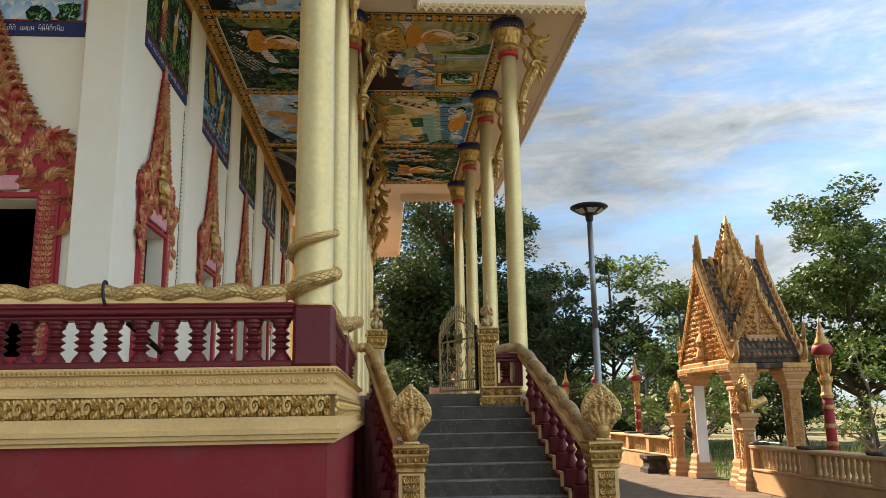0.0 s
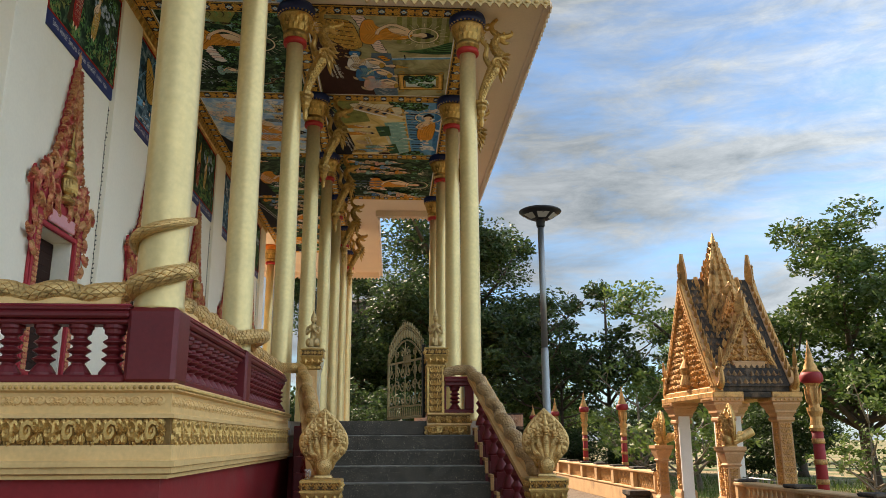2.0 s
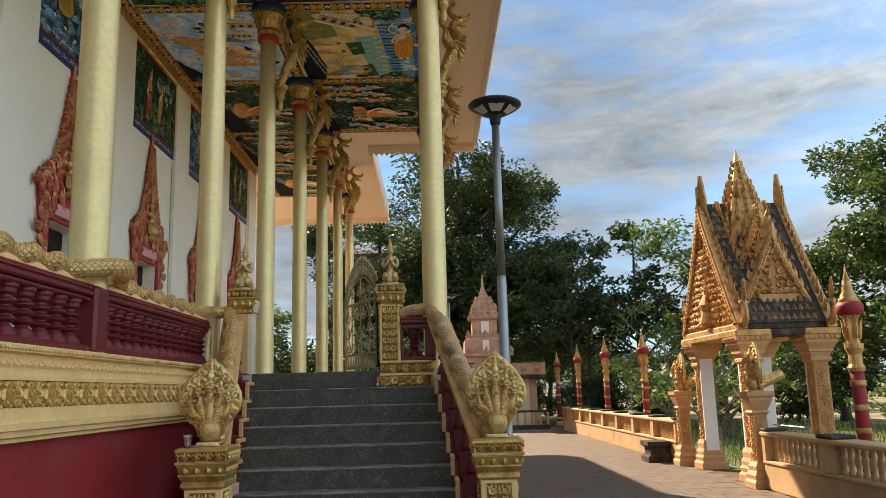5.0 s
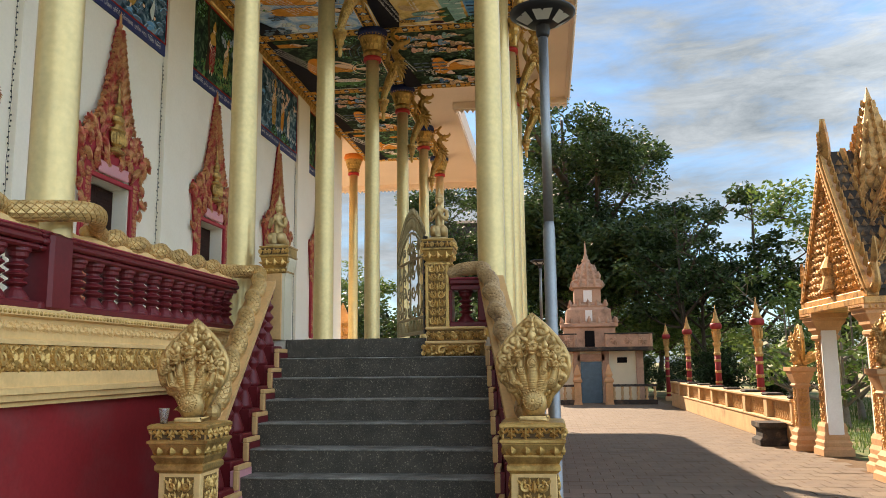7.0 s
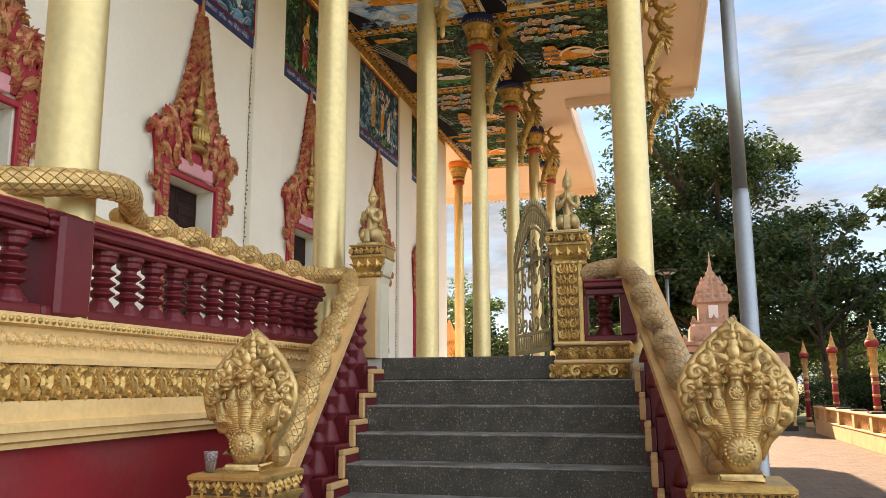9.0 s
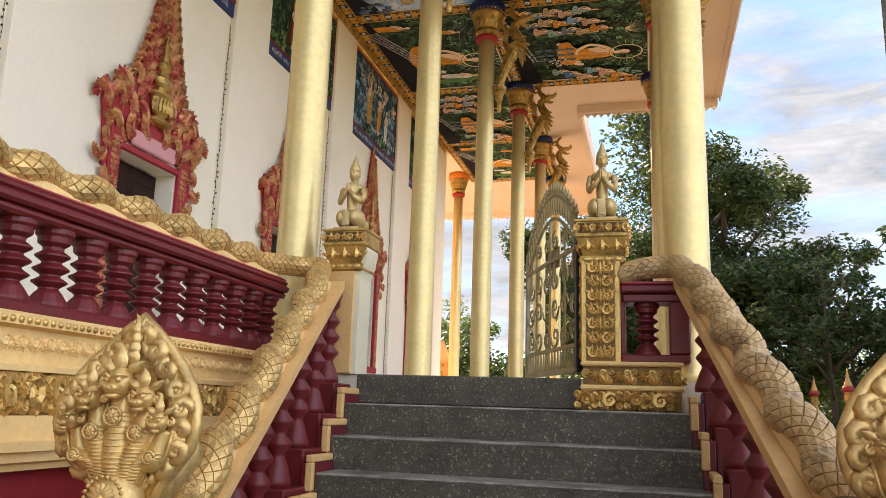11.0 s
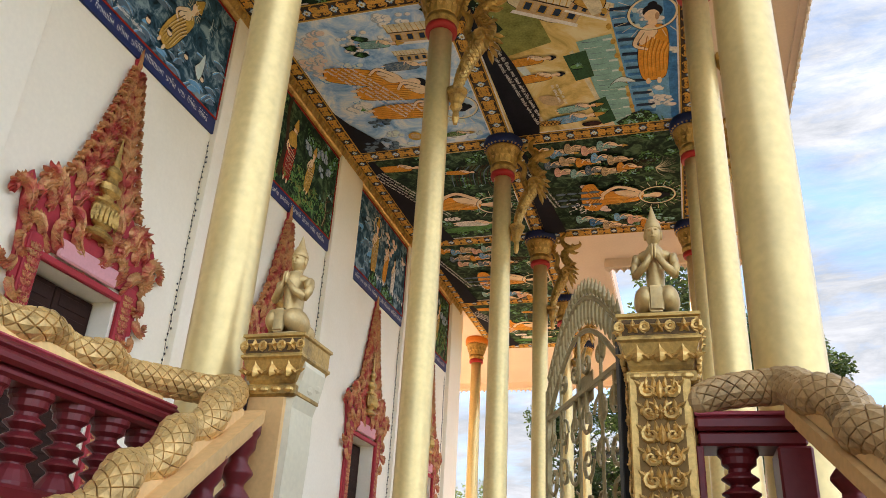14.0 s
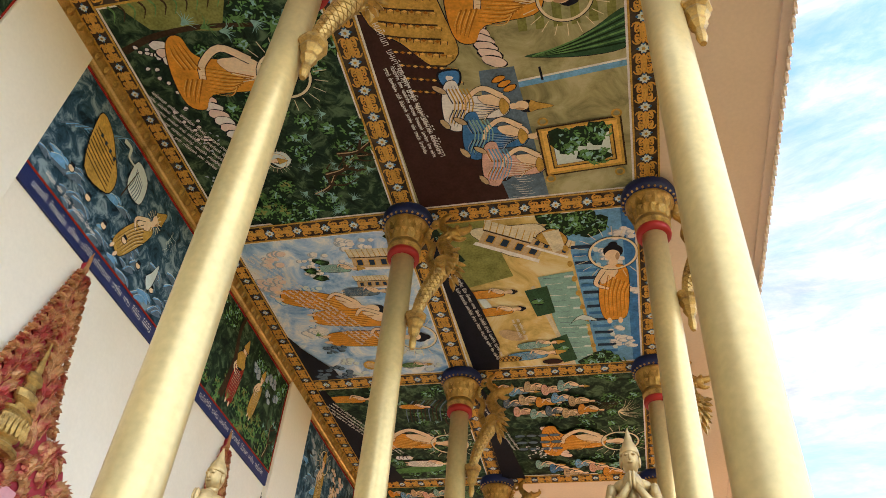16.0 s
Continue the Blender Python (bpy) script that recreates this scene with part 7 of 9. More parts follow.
def cloud_draw(m):
    m.clouds(0, 1, 0.1, 0.6, 10, 0.10, "grey", "slate")
    waves(m, 0.0, 0.35, 0.3, 0.95, 16)
    m.clouds(0.55, 0.95, 0.15, 0.45, 6, 0.09, "rose", "house")
    m.robed(0.36, 0.5, 0.66, -85, True, "gold", False)
    m.robed(0.58, 0.56, 0.5, -80, False, "robe", False)
    m.robed(0.74, 0.60, 0.46, -84, False, "white", False)
    for k in range(12):
        m.fronds("white" if k % 2 else "haze", 0.40 + 0.05 * k, 0.88, 0.13, -90 + 8 * (k % 5 - 2), 6)
    m.leafage(0.0, 1, 0.93, 1.0, 8)


def wall_panel(m4, w, h, ground, draw, seed, label):
    t = thing("wall_mural", m4, label, "mural", "painted panels on the hall wall")
    part("painted_ground", block(-w / 2, w / 2, -0.02, 0, 0.17, h), ground, t)
    part("caption_strip", block(-w / 2, w / 2, -0.024, 0, 0, 0.165), BLUE, t, "blue caption strip")
    mu = Mural(t, lambda u, v, d: ((u - 0.5) * w, -0.021 - d, h - v * (h - 0.17)), w, h - 0.17, seed)
    draw(mu)
    mu.finish()
    cap = Mural(t, lambda u, v, d: ((u - 0.5) * w, -0.025 - d, 0.165 - v * 0.165), w, 0.165, seed + 1)
    cap.lettering(0.08, 0.35, 0, 0, 1, 0, int((w - 0.35) * 8), 0.055)
    cap.finish()
    for x0, x1, z0, z1 in ((-w / 2, -w / 2 + 0.025, 0.166, h), (w / 2 - 0.025, w / 2, 0.166, h), (-w / 2 + 0.0255, w / 2 - 0.0255, h - 0.025, h), (-w / 2 + 0.0255, w / 2 - 0.0255, 0.166, 0.186)):
        part("red_border", block(x0, x1, -0.034, -0.0225, z0, z1, 0.003), P["red"], t, "thin red border")


draws = [ride_draw, sea_draw, ride_draw, cloud_draw, ride_draw, cloud_draw]
for i, w in enumerate(WINDOWS):
    wall_panel(facing(WX + 0.001, (PILASTERS[i] + PILASTERS[i + 1]) / 2, 5.83, "+x"), PILASTERS[i + 1] - PILASTERS[i] - 0.78, 1.44, NIGHT if i in (1, 3, 5) else FOREST, draws[i], 50 + i, "painted wall panel above a blue caption strip")
wall_panel(facing(-4.45, 8.299, 5.6, "-y"), 2.25, 1.65, SKYP, cloud_draw, 71, "painted wall panel above the doorway")

# strings of small dark bulbs along the pilasters
for i, p in enumerate(PILASTERS[1:6]):
    t = thing("light_string", pose(WX + 0.012, p - 0.43, TOP + 0.3), "string of tiny dark bulbs hanging along a pilaster", "light string", "light strings on the wall")
    rng = random.Random(80 + i)
    pts = [(0, rng.uniform(-0.01, 0.01), 0.12 * k) for k in range(32)]
    part("wire", tube(pts, 0.003, 4), LAMPBLACK, t)
    bulbs = Shape()
    for k in range(62):
        ball((0.004, rng.uniform(-0.022, 0.022), 0.06 * k), (0.009, 0.010, 0.012), bulbs, 5, 4)
    part("bulbs", bulbs, LAMPBLACK, t)["kind"] = "stuff"


# ---- bracket figures under the ceiling ----
def bracket_figure():
    """A carved beast that leans out from a column and carries the ceiling, as one plain mesh; it leans towards +x, foot at z 0, 1.43 high."""
    s = Shape()
    lathe([(0.02, -0.26), (0.035, -0.2), (0.03, -0.12), (0.06, -0.06), (0.055, -0.02), (0.085, 0.03), (0.08, 0.06), (0.105, 0.085), (0.105, 0.12), (0.085, 0.13)], 8, 0.085, 0, s)
    leg = spline([(0.085, 0, 0.12), (0.12, 0, 0.28), (0.19, 0, 0.46), (0.27, 0, 0.62)], 5)
    s.join(scaled_tube(leg, [0.045 + 0.045 * i / (len(leg) - 1) for i in range(len(leg))], 20, 0.05, 6, 0.14))
    for e in (-1, 1):
        for k in range(6):
            lf = leaf(Shape(), 0, 0, 0.13, 0.05, 0, 0, 0.02, 0.35)
            s.join(lf, Matrix.Translation((0.13 + 0.026 * k, e * 0.055, 0.22 + 0.07 * k)) @ pose(0, 0, 0, 0, -28 + 10 * k, e * 75))
        hip = [(0.31 + 0.085 * (1 - k / 15) * math.cos(0.55 * k), e * (0.075 + 0.002 * k), 0.69 + 0.085 * (1 - k / 15) * math.sin(0.55 * k)) for k in range(13)]
        tube(hip, [0.032 - 0.0015 * k for k in range(13)], 7, s)
        for k in range(5):
            lf = leaf(Shape(), 0, 0, 0.17 - 0.015 * k, 0.06, 0, 0, 0.025, 0.25)
            s.join(lf, Matrix.Translation((0.36 + 0.012 * k, e * 0.09, 0.62 + 0.05 * k)) @ pose(0, 0, 0, 0, 150 - 16 * k, e * 22))
    ball((0.31, 0, 0.69), (0.085, 0.085, 0.095), s, 12, 8)
    neck = spline([(0.30, 0, 0.70), (0.38, 0, 0.82), (0.31, 0, 0.94), (0.29, 0, 1.04), (0.35, 0, 1.12)], 5)
    s.join(scaled_tube(neck, [0.085 - 0.028 * i / (len(neck) - 1) for i in range(len(neck))], 22, 0.05, 7, 0.14))
    ball((0.38, 0, 1.13), (0.085, 0.065, 0.065), s, 12, 8)
    tube(spline([(0.40, 0, 1.155), (0.49, 0, 1.16), (0.55, 0, 1.20), (0.54, 0, 1.26)], 4), [0.055, 0.052, 0.048, 0.045, 0.042, 0.04, 0.036, 0.032, 0.028, 0.022, 0.016, 0.01, 0.005], 8, s)
    tube(spline([(0.39, 0, 1.09), (0.46, 0, 1.05), (0.52, 0, 1.06)], 4), [0.04, 0.038, 0.035, 0.032, 0.028, 0.024, 0.02, 0.014, 0.006], 8, s)
    for e in (-1, 1):
        ball((0.43, e * 0.05, 1.18), 0.022, s, 8, 6)
        for k in range(4):
            leaf_at = Matrix.Translation((0.36 - 0.03 * k, e * 0.05, 1.14 - 0.05 * k)) @ pose(0, 0, 0, 0, -40 - 14 * k, e * 35)
            s.join(leaf(Shape(), 0, 0, 0.10, 0.05, 0, 0, 0.025, 0.3), leaf_at)
    crest = spline([(0.36, 0, 1.16), (0.27, 0, 1.24), (0.26, 0, 1.34), (0.34, 0, 1.43)], 5)
    tube(crest, [0.05 - 0.025 * i / (len(crest) - 1) for i in range(len(crest))], 8, s)
    curl = [(0.20 + 0.07 * (1 - k / 14) * math.cos(0.6 * k), 0, 1.28 + 0.07 * (1 - k / 14) * math.sin(0.6 * k)) for k in range(12)]
    tube(curl, [0.028 - 0.0015 * k for k in range(12)], 7, s)
    tail = spline([(0.24, 0, 0.66), (0.16, 0, 0.82), (0.18, 0, 0.98), (0.10, 0, 1.10), (0.13, 0, 1.24)], 5)
    tube(tail, [0.05 - 0.03 * i / (len(tail) - 1) for i in range(len(tail))], 8, s)
    for k in range(9):
        p = tail[2 + 2 * k]
        s.join(leaf(Shape(), 0, 0, 0.07, 0.05, 0, 0, 0.02, 0.4), Matrix.Translation(p) @ pose(0, 0, 0, 0, -60 + 12 * k))
    return s


BRACKET = bracket_figure().mesh("bracket_figure", DARKGOLD)
for (x, y) in [(COLX, q) for q in [8.12] + BAYS + [22.95]] + [(OUTX, 11.27)] + [(OUTX, q) for q in BAYS[1:]]:
    ob = new("bracket_figure", BRACKET)
    ob.matrix_basis = pose(x + 0.115, y, CEIL - 1.435)
    tagged(ob, "gilded winged bracket figure leaning from a column to the ceiling", "bracket", "bracket figures of the columns")

# ---- fascias with hanging trim ----
def fascia(x0, y0, x1, y1, drop=0.06, out=(0, -1)):
    along = "x" if abs(x1 - x0) > abs(y1 - y0) else "y"
    a, b = (min(x0, x1), max(x0, x1)) if along == "x" else (min(y0, y1), max(y0, y1))
    s = block(a, b, y0 - 0.04, y0 + 0.04, CEIL - drop, CEIL + 0.45, 0.006) if along == "x" else block(x0 - 0.04, x0 + 0.04, a, b, CEIL - drop, CEIL + 0.45, 0.006)
    f = setting("fascia", s, PINKCREAM, "pink cream eave fascia with hanging flame trim", "fascia")
    drops = Shape()
    n = int((b - a) / 0.13)
    unit = prism([(-0.065, 0), (-0.06, -0.035), (-0.03, -0.05), (-0.012, -0.085), (0, -0.10), (0.012, -0.085), (0.03, -0.05), (0.06, -0.035), (0.065, 0), (0.05, 0.05), (-0.05, 0.05)], -0.012, 0.012, "y")
    ball((0, -0.018, 0.0), (0.035, 0.016, 0.028), unit, 7, 5)
    for i in range(n):
        q = a + (i + 0.5) * (b - a) / n
        m = pose(q, y0 + 0.045 * out[1], CEIL - drop + 0.01) if along == "x" else pose(x0 + 0.045 * out[0], q, CEIL - drop + 0.01, 0, 0, 90)
        drops.join(unit, m)
    part("flame_trim", drops, PALE if out[1] < 0 else PINKCREAM, f, "row of hanging flame shaped trim")["kind"] = "stuff"


fascia(0.4, 10.75, 3.0, 10.75)
fascia(2.99, 10.80, 2.99, 21.2, 0.03, (1, 0))
fascia(0.4, 21.22, 3.0, 21.22, 0.16, (0, 1))
fascia(0.42, 21.3, 0.42, 29.2, 0.12, (1, 0))
fascia(-9.0, 29.2, 0.4, 29.2, 0.16, (0, 1))
fascia(0.42, 4.3, 0.42, 10.7, 0.06, (1, 0))
fascia(-9.0, 4.3, 0.4, 4.3, 0.06)


# ---- small shrine gate in the courtyard wall ----
def gable_side(w, h, n=10):
    """One side of a steep gable with slightly hollow rake, from foot to apex."""
    return [(w * (1 - i / n) ** 1.08, h * i / n) for i in range(n + 1)]


def flame(s, m, height, width, thick):
    """A pointed flame leaf with a raised spine on both faces, standing at the origin of m and looking along -y."""
    rows = [(0.0, 0.55), (0.18, 0.95), (0.38, 1.0), (0.6, 0.72), (0.8, 0.36), (1.0, 0.02)]
    f = Shape()
    for t, q in rows:
        z, w, d = height * t, width * q / 2, thick * (0.4 + 0.6 * q) / 2
        f.v += [(-w, 0, z), (0, -d, z), (w, 0, z), (0, d, z)]
    for k in range(len(rows) - 1):
        for i in range(4):
            j = (i + 1) % 4
            f.f.append((4 * k + i, 4 * k + j, 4 * k + 4 + j, 4 * k + 4 + i))
    f.f.append((0, 3, 2, 1))
    return s.join(f, m)


def rake_horn(s, m, e, size):
    """The upturned end of a rake: a curled volute with a standing flame."""
    pts = spline([(-0.10 * e, 0, 0.0), (0.06 * e, 0, 0.0), (0.15 * e, 0, 0.10), (0.145 * e, 0, 0.28), (0.12 * e, 0, 0.42)], 5)
    h = tube([p * size for p in pts], [size * (0.085 - 0.05 * i / (len(pts) - 1)) for i in range(len(pts))], 8)
    c = [Vector(((0.115 - 0.05 * (1 - k / 13) * math.cos(0.6 * k)) * e, 0, 0.34 + 0.05 * (1 - k / 13) * math.sin(0.6 * k))) * size for k in range(11)]
    tube(c, [size * (0.03 - 0.0015 * k) for k in range(11)], 6, h)
    for y in (-0.05, 0.05):
        ball((0.115 * e * size, y * size, 0.34 * size), size * 0.04, h, 7, 5)
    flame(h, pose(0.13 * e * size, 0, 0.36 * size, 0, 8 * e), 0.40 * size, 0.17 * size, 0.10 * size)
    return s.join(h, m)


def gable(parent, m, w, h, seed, front=True, finial=0.45, horns=True):
    """A steep gable that looks along -y in its own frame: plate, beaded rake bands, small flames along the rakes, horns and a tall flame on top; front ones are carved."""
    side = gable_side(w, h)
    ring = side[:-1] + [(0, h)] + [(-x, z) for x, z in side[:-1][::-1]]
    part("gable_plate", prism(ring, 0.0, 0.10, "y"), SANDSTONE, parent, at=m)
    rim, teeth, carving = Shape(), Shape(), Shape()
    band = 0.135 * w / 1.3 + 0.03
    for e in (-1, 1):
        for lay, (o0, o1, d) in enumerate(((0.0, 1.0, 0.05), (0.22, 0.50, 0.075), (0.62, 0.86, 0.075))):
            v = []
            for x, z in side:
                nx, nz = h / math.hypot(w, h), w / math.hypot(w, h)
                for o in (o0, o1):
                    xx = max(0.0, x - nx * band * o)
                    v += [(e * xx, -d, max(0.0, z - nz * band * o)), (e * xx, 0.0, max(0.0, z - nz * band * o))]
            f = []
            for k in range(len(side) - 1):
                a, b = 4 * k, 4 * k + 4
                f += [(a, a + 2, b + 2, b), (a, b, b + 1, a + 1), (a + 2, a + 3, b + 3, b + 2)]
            rim.add(v, f)
        n = max(5, int(math.hypot(w, h) / 0.085))
        for i in range(n):
            t = (i + 0.5) / n * 10
            k = min(9, int(t))
            x = side[k][0] + (side[k + 1][0] - side[k][0]) * (t - k)
            z = side[k][1] + (side[k + 1][1] - side[k][1]) * (t - k)
            if front:
                ball((e * max(0.0, x - band * 0.52), -0.072, z - band * 0.25), 0.024, rim, 6, 4)
            if i % 2 == 0 and 0.06 < i / n < 0.93:
                flame(teeth, pose(e * (x - 0.01), 0.05, z - 0.03, 0, e * 12), 0.20 * (1.1 - 0.35 * i / n), 0.12, 0.07)
        if horns:
            rake_horn(teeth, pose(e * (w - 0.03), 0.04, 0.0), e, 0.55 + 0.25 * w)
    flame(teeth, pose(0, 0.04, h - 0.20), finial + 0.20, 0.22 + 0.06 * w, 0.18)
    for k in range(6):
        for e in (-1, 1):
            leaf(teeth, e * 0.012, h - 0.12 + finial * 0.13 * k, 0.10, 0.075 - 0.008 * k, e * 24, -0.03, 0.03, -e * 0.3)
    part("gable_base_band", block(-w, w, -0.055, 0.10, -0.10, -0.002, 0.012), GATEGOLD, parent, at=m)
    part("gable_rake", rim, GATEGOLD, parent, "gilded beaded rake bands", at=m)
    part("rake_flames", teeth, GATEGOLD, parent, "gilded flames along the rakes", at=m)["kind"] = "stuff"
    if front:
        rng = random.Random(seed)
        z = 0.07
        while z < h * 0.80:
            ww = w * (1 - z / h) ** 1.08 - band * 1.25
            if ww < 0.03:
                break
            nn = max(1, int(ww / 0.115))
            for c in range(nn):
                for e in (-1, 1):
                    x = e * ww * (c + 0.5) / nn
                    for q in range(3):
                        leaf(carving, x + e * 0.02 * q, z - 0.04 + 0.03 * q, 0.115, 0.060, e * (15 + 35 * q + rng.uniform(-12, 12)), 0.0, 0.055, e * rng.choice((0.4, -0.4)))
                    scroll(carving, x, z + 0.02, 0.050, 1.4, rng.uniform(0, 6), e, 0.017, -0.012)
            z += 0.105
        if w > 1:
            lathe([(0.10, 0.06), (0.16, 0.10), (0.13, 0.2), (0.10, 0.3), (0.14, 0.42), (0.09, 0.52), (0.05, 0.60), (0.015, 0.82)], 10, 0, -0.02, carving)
        part("gable_carving", carving, GATEGOLD, parent, "gilded carved tympanum", at=m)["kind"] = "stuff"


def roof_tiles(s, w, h, length, m, rng):
    """Rows of low pointed tiles on both slopes of a roof that runs along y from 0 to length."""
    side = gable_side(w, h)
    unit = Shape().add([(-0.05, 0, 0), (0, -0.028, -0.03), (0.05, 0, 0), (0, -0.012, 0.09)], [(0, 1, 3), (1, 2, 3)])
    for e in (-1, 1):
        for k in range(14):
            t = (k + 0.4) / 15 * 10
            q = int(t)
            x = side[q][0] + (side[q + 1][0] - side[q][0]) * (t - q)
            z = side[q][1] + (side[q + 1][1] - side[q][1]) * (t - q)
            for i in range(int(length / 0.105)):
                s.join(unit, m @ pose(e * (x + 0.004), 0.05 + 0.105 * (i + 0.5 * (k % 2)), z, 0, 0, 90 * e) @ pose(0, 0, 0, -14 + rng.uniform(-3, 3)))


def shrine_gate(m):
    t = thing("shrine_gate", m, "orange and gold shrine gate with stacked flame gables", "gate")
    for x in (-1.06, 1.06):
        for y in (0.18, 1.25):
            e = 1 if x > 0 else -1
            c = lathe([(0.23, 0), (0.23, 0.10), (0.20, 0.14), (0.21, 0.20), (0.185, 0.24), (0.19, 0.30), (0.165, 0.36), (0.17, 0.44), (0.145, 0.50)], square=True).moved(pose(x, y, 0))
            part("column_base", c, SANDSTONE, t)
            part("column_shaft", block(x - 0.122, x + 0.122, y - 0.122, y + 0.122, 0.48, 1.80, 0.008), SANDSTONE, t)
            part("white_face", block(min(x - e * 0.18, x - e * 0.125), max(x - e * 0.18, x - e * 0.125), y - 0.115, y + 0.115, 0.02, 1.95, 0.006), WHITE, t, "white plastered inner face")
            fp = flower_panel(0.19, 1.24, int(10 + 5 * x + y)).mesh("carved_panel", GATEGOLD)
            part("carved_panel", fp, None, t, at=pose(x, y - 0.124, 0.52))
            part("carved_panel", fp, None, t, at=facing(x + e * 0.124, y, 0.52, "+x" if e > 0 else "-x"))
            cap = lathe([(0.14, 1.78), (0.165, 1.81), (0.165, 1.85), (0.145, 1.87), (0.17, 1.93), (0.19, 1.94), (0.19, 1.98), (0.21, 2.02), (0.25, 2.08), (0.25, 2.12), (0.28, 2.14), (0.28, 2.20)], square=True).moved(pose(x, y, 0))
            part("column_capital", cap, SANDSTONE, t)
            cb = Shape()
            for q in range(6):
                leaf(cb, -0.20 + 0.08 * q, 0.0, 0.05, 0.05, 0, 0, 0.02, 0)
            cbm = cb.mesh("capital_leaves", GATEGOLD)
            part("capital_leaves", cbm, None, t, at=pose(x, y - 0.282, 2.145))
            part("capital_leaves", cbm, None, t, at=facing(x + e * 0.282, y, 2.145, "+x" if e > 0 else "-x"))
    part("beam", block(-1.36, 1.36, -0.10, 0.46, 2.20, 2.30, 0.012), GATEGOLD, t)
    part("beam", block(-1.36, 1.36, 0.98, 1.54, 2.20, 2.30, 0.012), GATEGOLD, t)
    for e in (-1, 1):
        part("beam", block(min(e * 0.84, e * 1.34), max(e * 0.84, e * 1.34), 0.462, 0.978, 2.20, 2.295, 0.012), MOSSY, t, "blackened stone beam")
        part("roof_step", block(min(e * 0.7, e * 1.30), max(e * 0.7, e * 1.30), 0.10, 1.34, 2.30, 2.44, 0.015), MOSSY, t, "blackened roof step")
        part("roof_step", block(min(e * 0.6, e * 1.12), max(e * 0.6, e * 1.12), 0.42, 1.02, 2.44, 2.86, 0.015), SANDSTONE, t, "orange stepped block under the side gable")
        sw = Shape()
        for q in range(5):
            scroll(sw, -0.22 + 0.11 * q, 0.10, 0.045, 1.3, 0, 1 if q % 2 else -1, 0.014)
        part("step_carving", sw, GATEGOLD, t, at=facing(e * 1.122, 0.72, 2.52, "+x" if e > 0 else "-x"))
    part("roof_slab", block(-0.695, 0.695, 0.10, 1.34, 2.30, 2.44, 0.012), MOSSY, t, "blackened roof slab")
    rng = random.Random(3)
    side = gable_side(1.34, 2.20)
    ring = side[:-1] + [(0, 2.20)] + [(-x, z) for x, z in side[:-1][::-1]]
    # black stone colour supplies the shade on the roof slopes
    part("roof_slope", prism([(x, z + 2.40) for x, z in ring], 0.08, 1.36, "y"), MOSSY, t, "roof slopes with shade in their black colour")
    tl = Shape()
    roof_tiles(tl, 1.34, 2.20, 1.24, pose(0, 0.08, 2.40), rng)
    part("roof_tiles", tl, ROOFGOLD, t, "rows of small gilded roof tiles in a shaded colour")["kind"] = "stuff"
    gable(t, pose(0, 0.0, 2.40), 1.36, 2.22, 1, True, 0.50)
    gable(t, pose(0, 1.44, 2.40, 0, 0, 180), 1.36, 2.22, 2, False, 0.50)
    for e, yaw in ((1, 90), (-1, -90)):
        gable(t, pose(e * 1.04, 0.72, 2.62, 0, 0, yaw), 0.62, 1.28, 3, True, 0.34)
        gable(t, pose(e * 0.62, 0.72, 3.05, 0, 0, yaw), 0.58, 1.30, 4, True, 0.10, False)
    gable(t, pose(0, 0.26, 3.25), 0.74, 1.30, 5, True, 0.10, False)
    gable(t, pose(0, 1.18, 3.25, 0, 0, 180), 0.74, 1.30, 6, False, 0.10, False)
    part("spire", lathe([(0.47, 3.2), (0.43, 3.6), (0.36, 3.95), (0.37, 4.02), (0.28, 4.35), (0.29, 4.42), (0.19, 4.75), (0.20, 4.80), (0.10, 5.15), (0.035, 5.42), (0.004, 5.58)], square=True).moved(pose(0, 0.72, 0)), GATEGOLD, t)
    sp = Shape()
    for k in range(16):
        r = 0.52 * (1 - k / 17.2) + 0.01
        for w in range(4):
            for c in ((-0.8, -0.27, 0.27, 0.8) if k < 7 else (-0.6, 0, 0.6) if k < 13 else (0,)):
                flame(sp, pose(0, 0.72, 3.35 + 0.128 * k, 0, 0, 90 * w) @ pose(c * r, -r, 0, 6), 0.22 - 0.007 * k, 0.15 - 0.006 * k, 0.07)
    part("spire_leaves", sp, GATEGOLD, t, "gilded leaves of the spire")["kind"] = "stuff"
    gm = Shape()
    for k in range(9):
        tube([(-0.92 + 0.23 * k, 1.3, 0.05), (-0.92 + 0.23 * k, 1.3, 0.78)], 0.012, 5, gm)
    for z in (0.1, 0.42, 0.74):
        tube([(-0.95, 1.3, z), (0.95, 1.3, z)], 0.014, 5, gm)
    for k in range(8):
        for e in (-1, 1):
            tube([(-0.92 + 0.23 * k, 1.29, 0.42 - e * 0.32), (-0.69 + 0.23 * k, 1.29, 0.42 + e * 0.32)], 0.007, 4, gm)
    part("barrier", gm, STEEL, t, "low steel barrier with diamond bars")
    return t


shrine_gate(facing(6.62, 16.12, 0, "-x"))


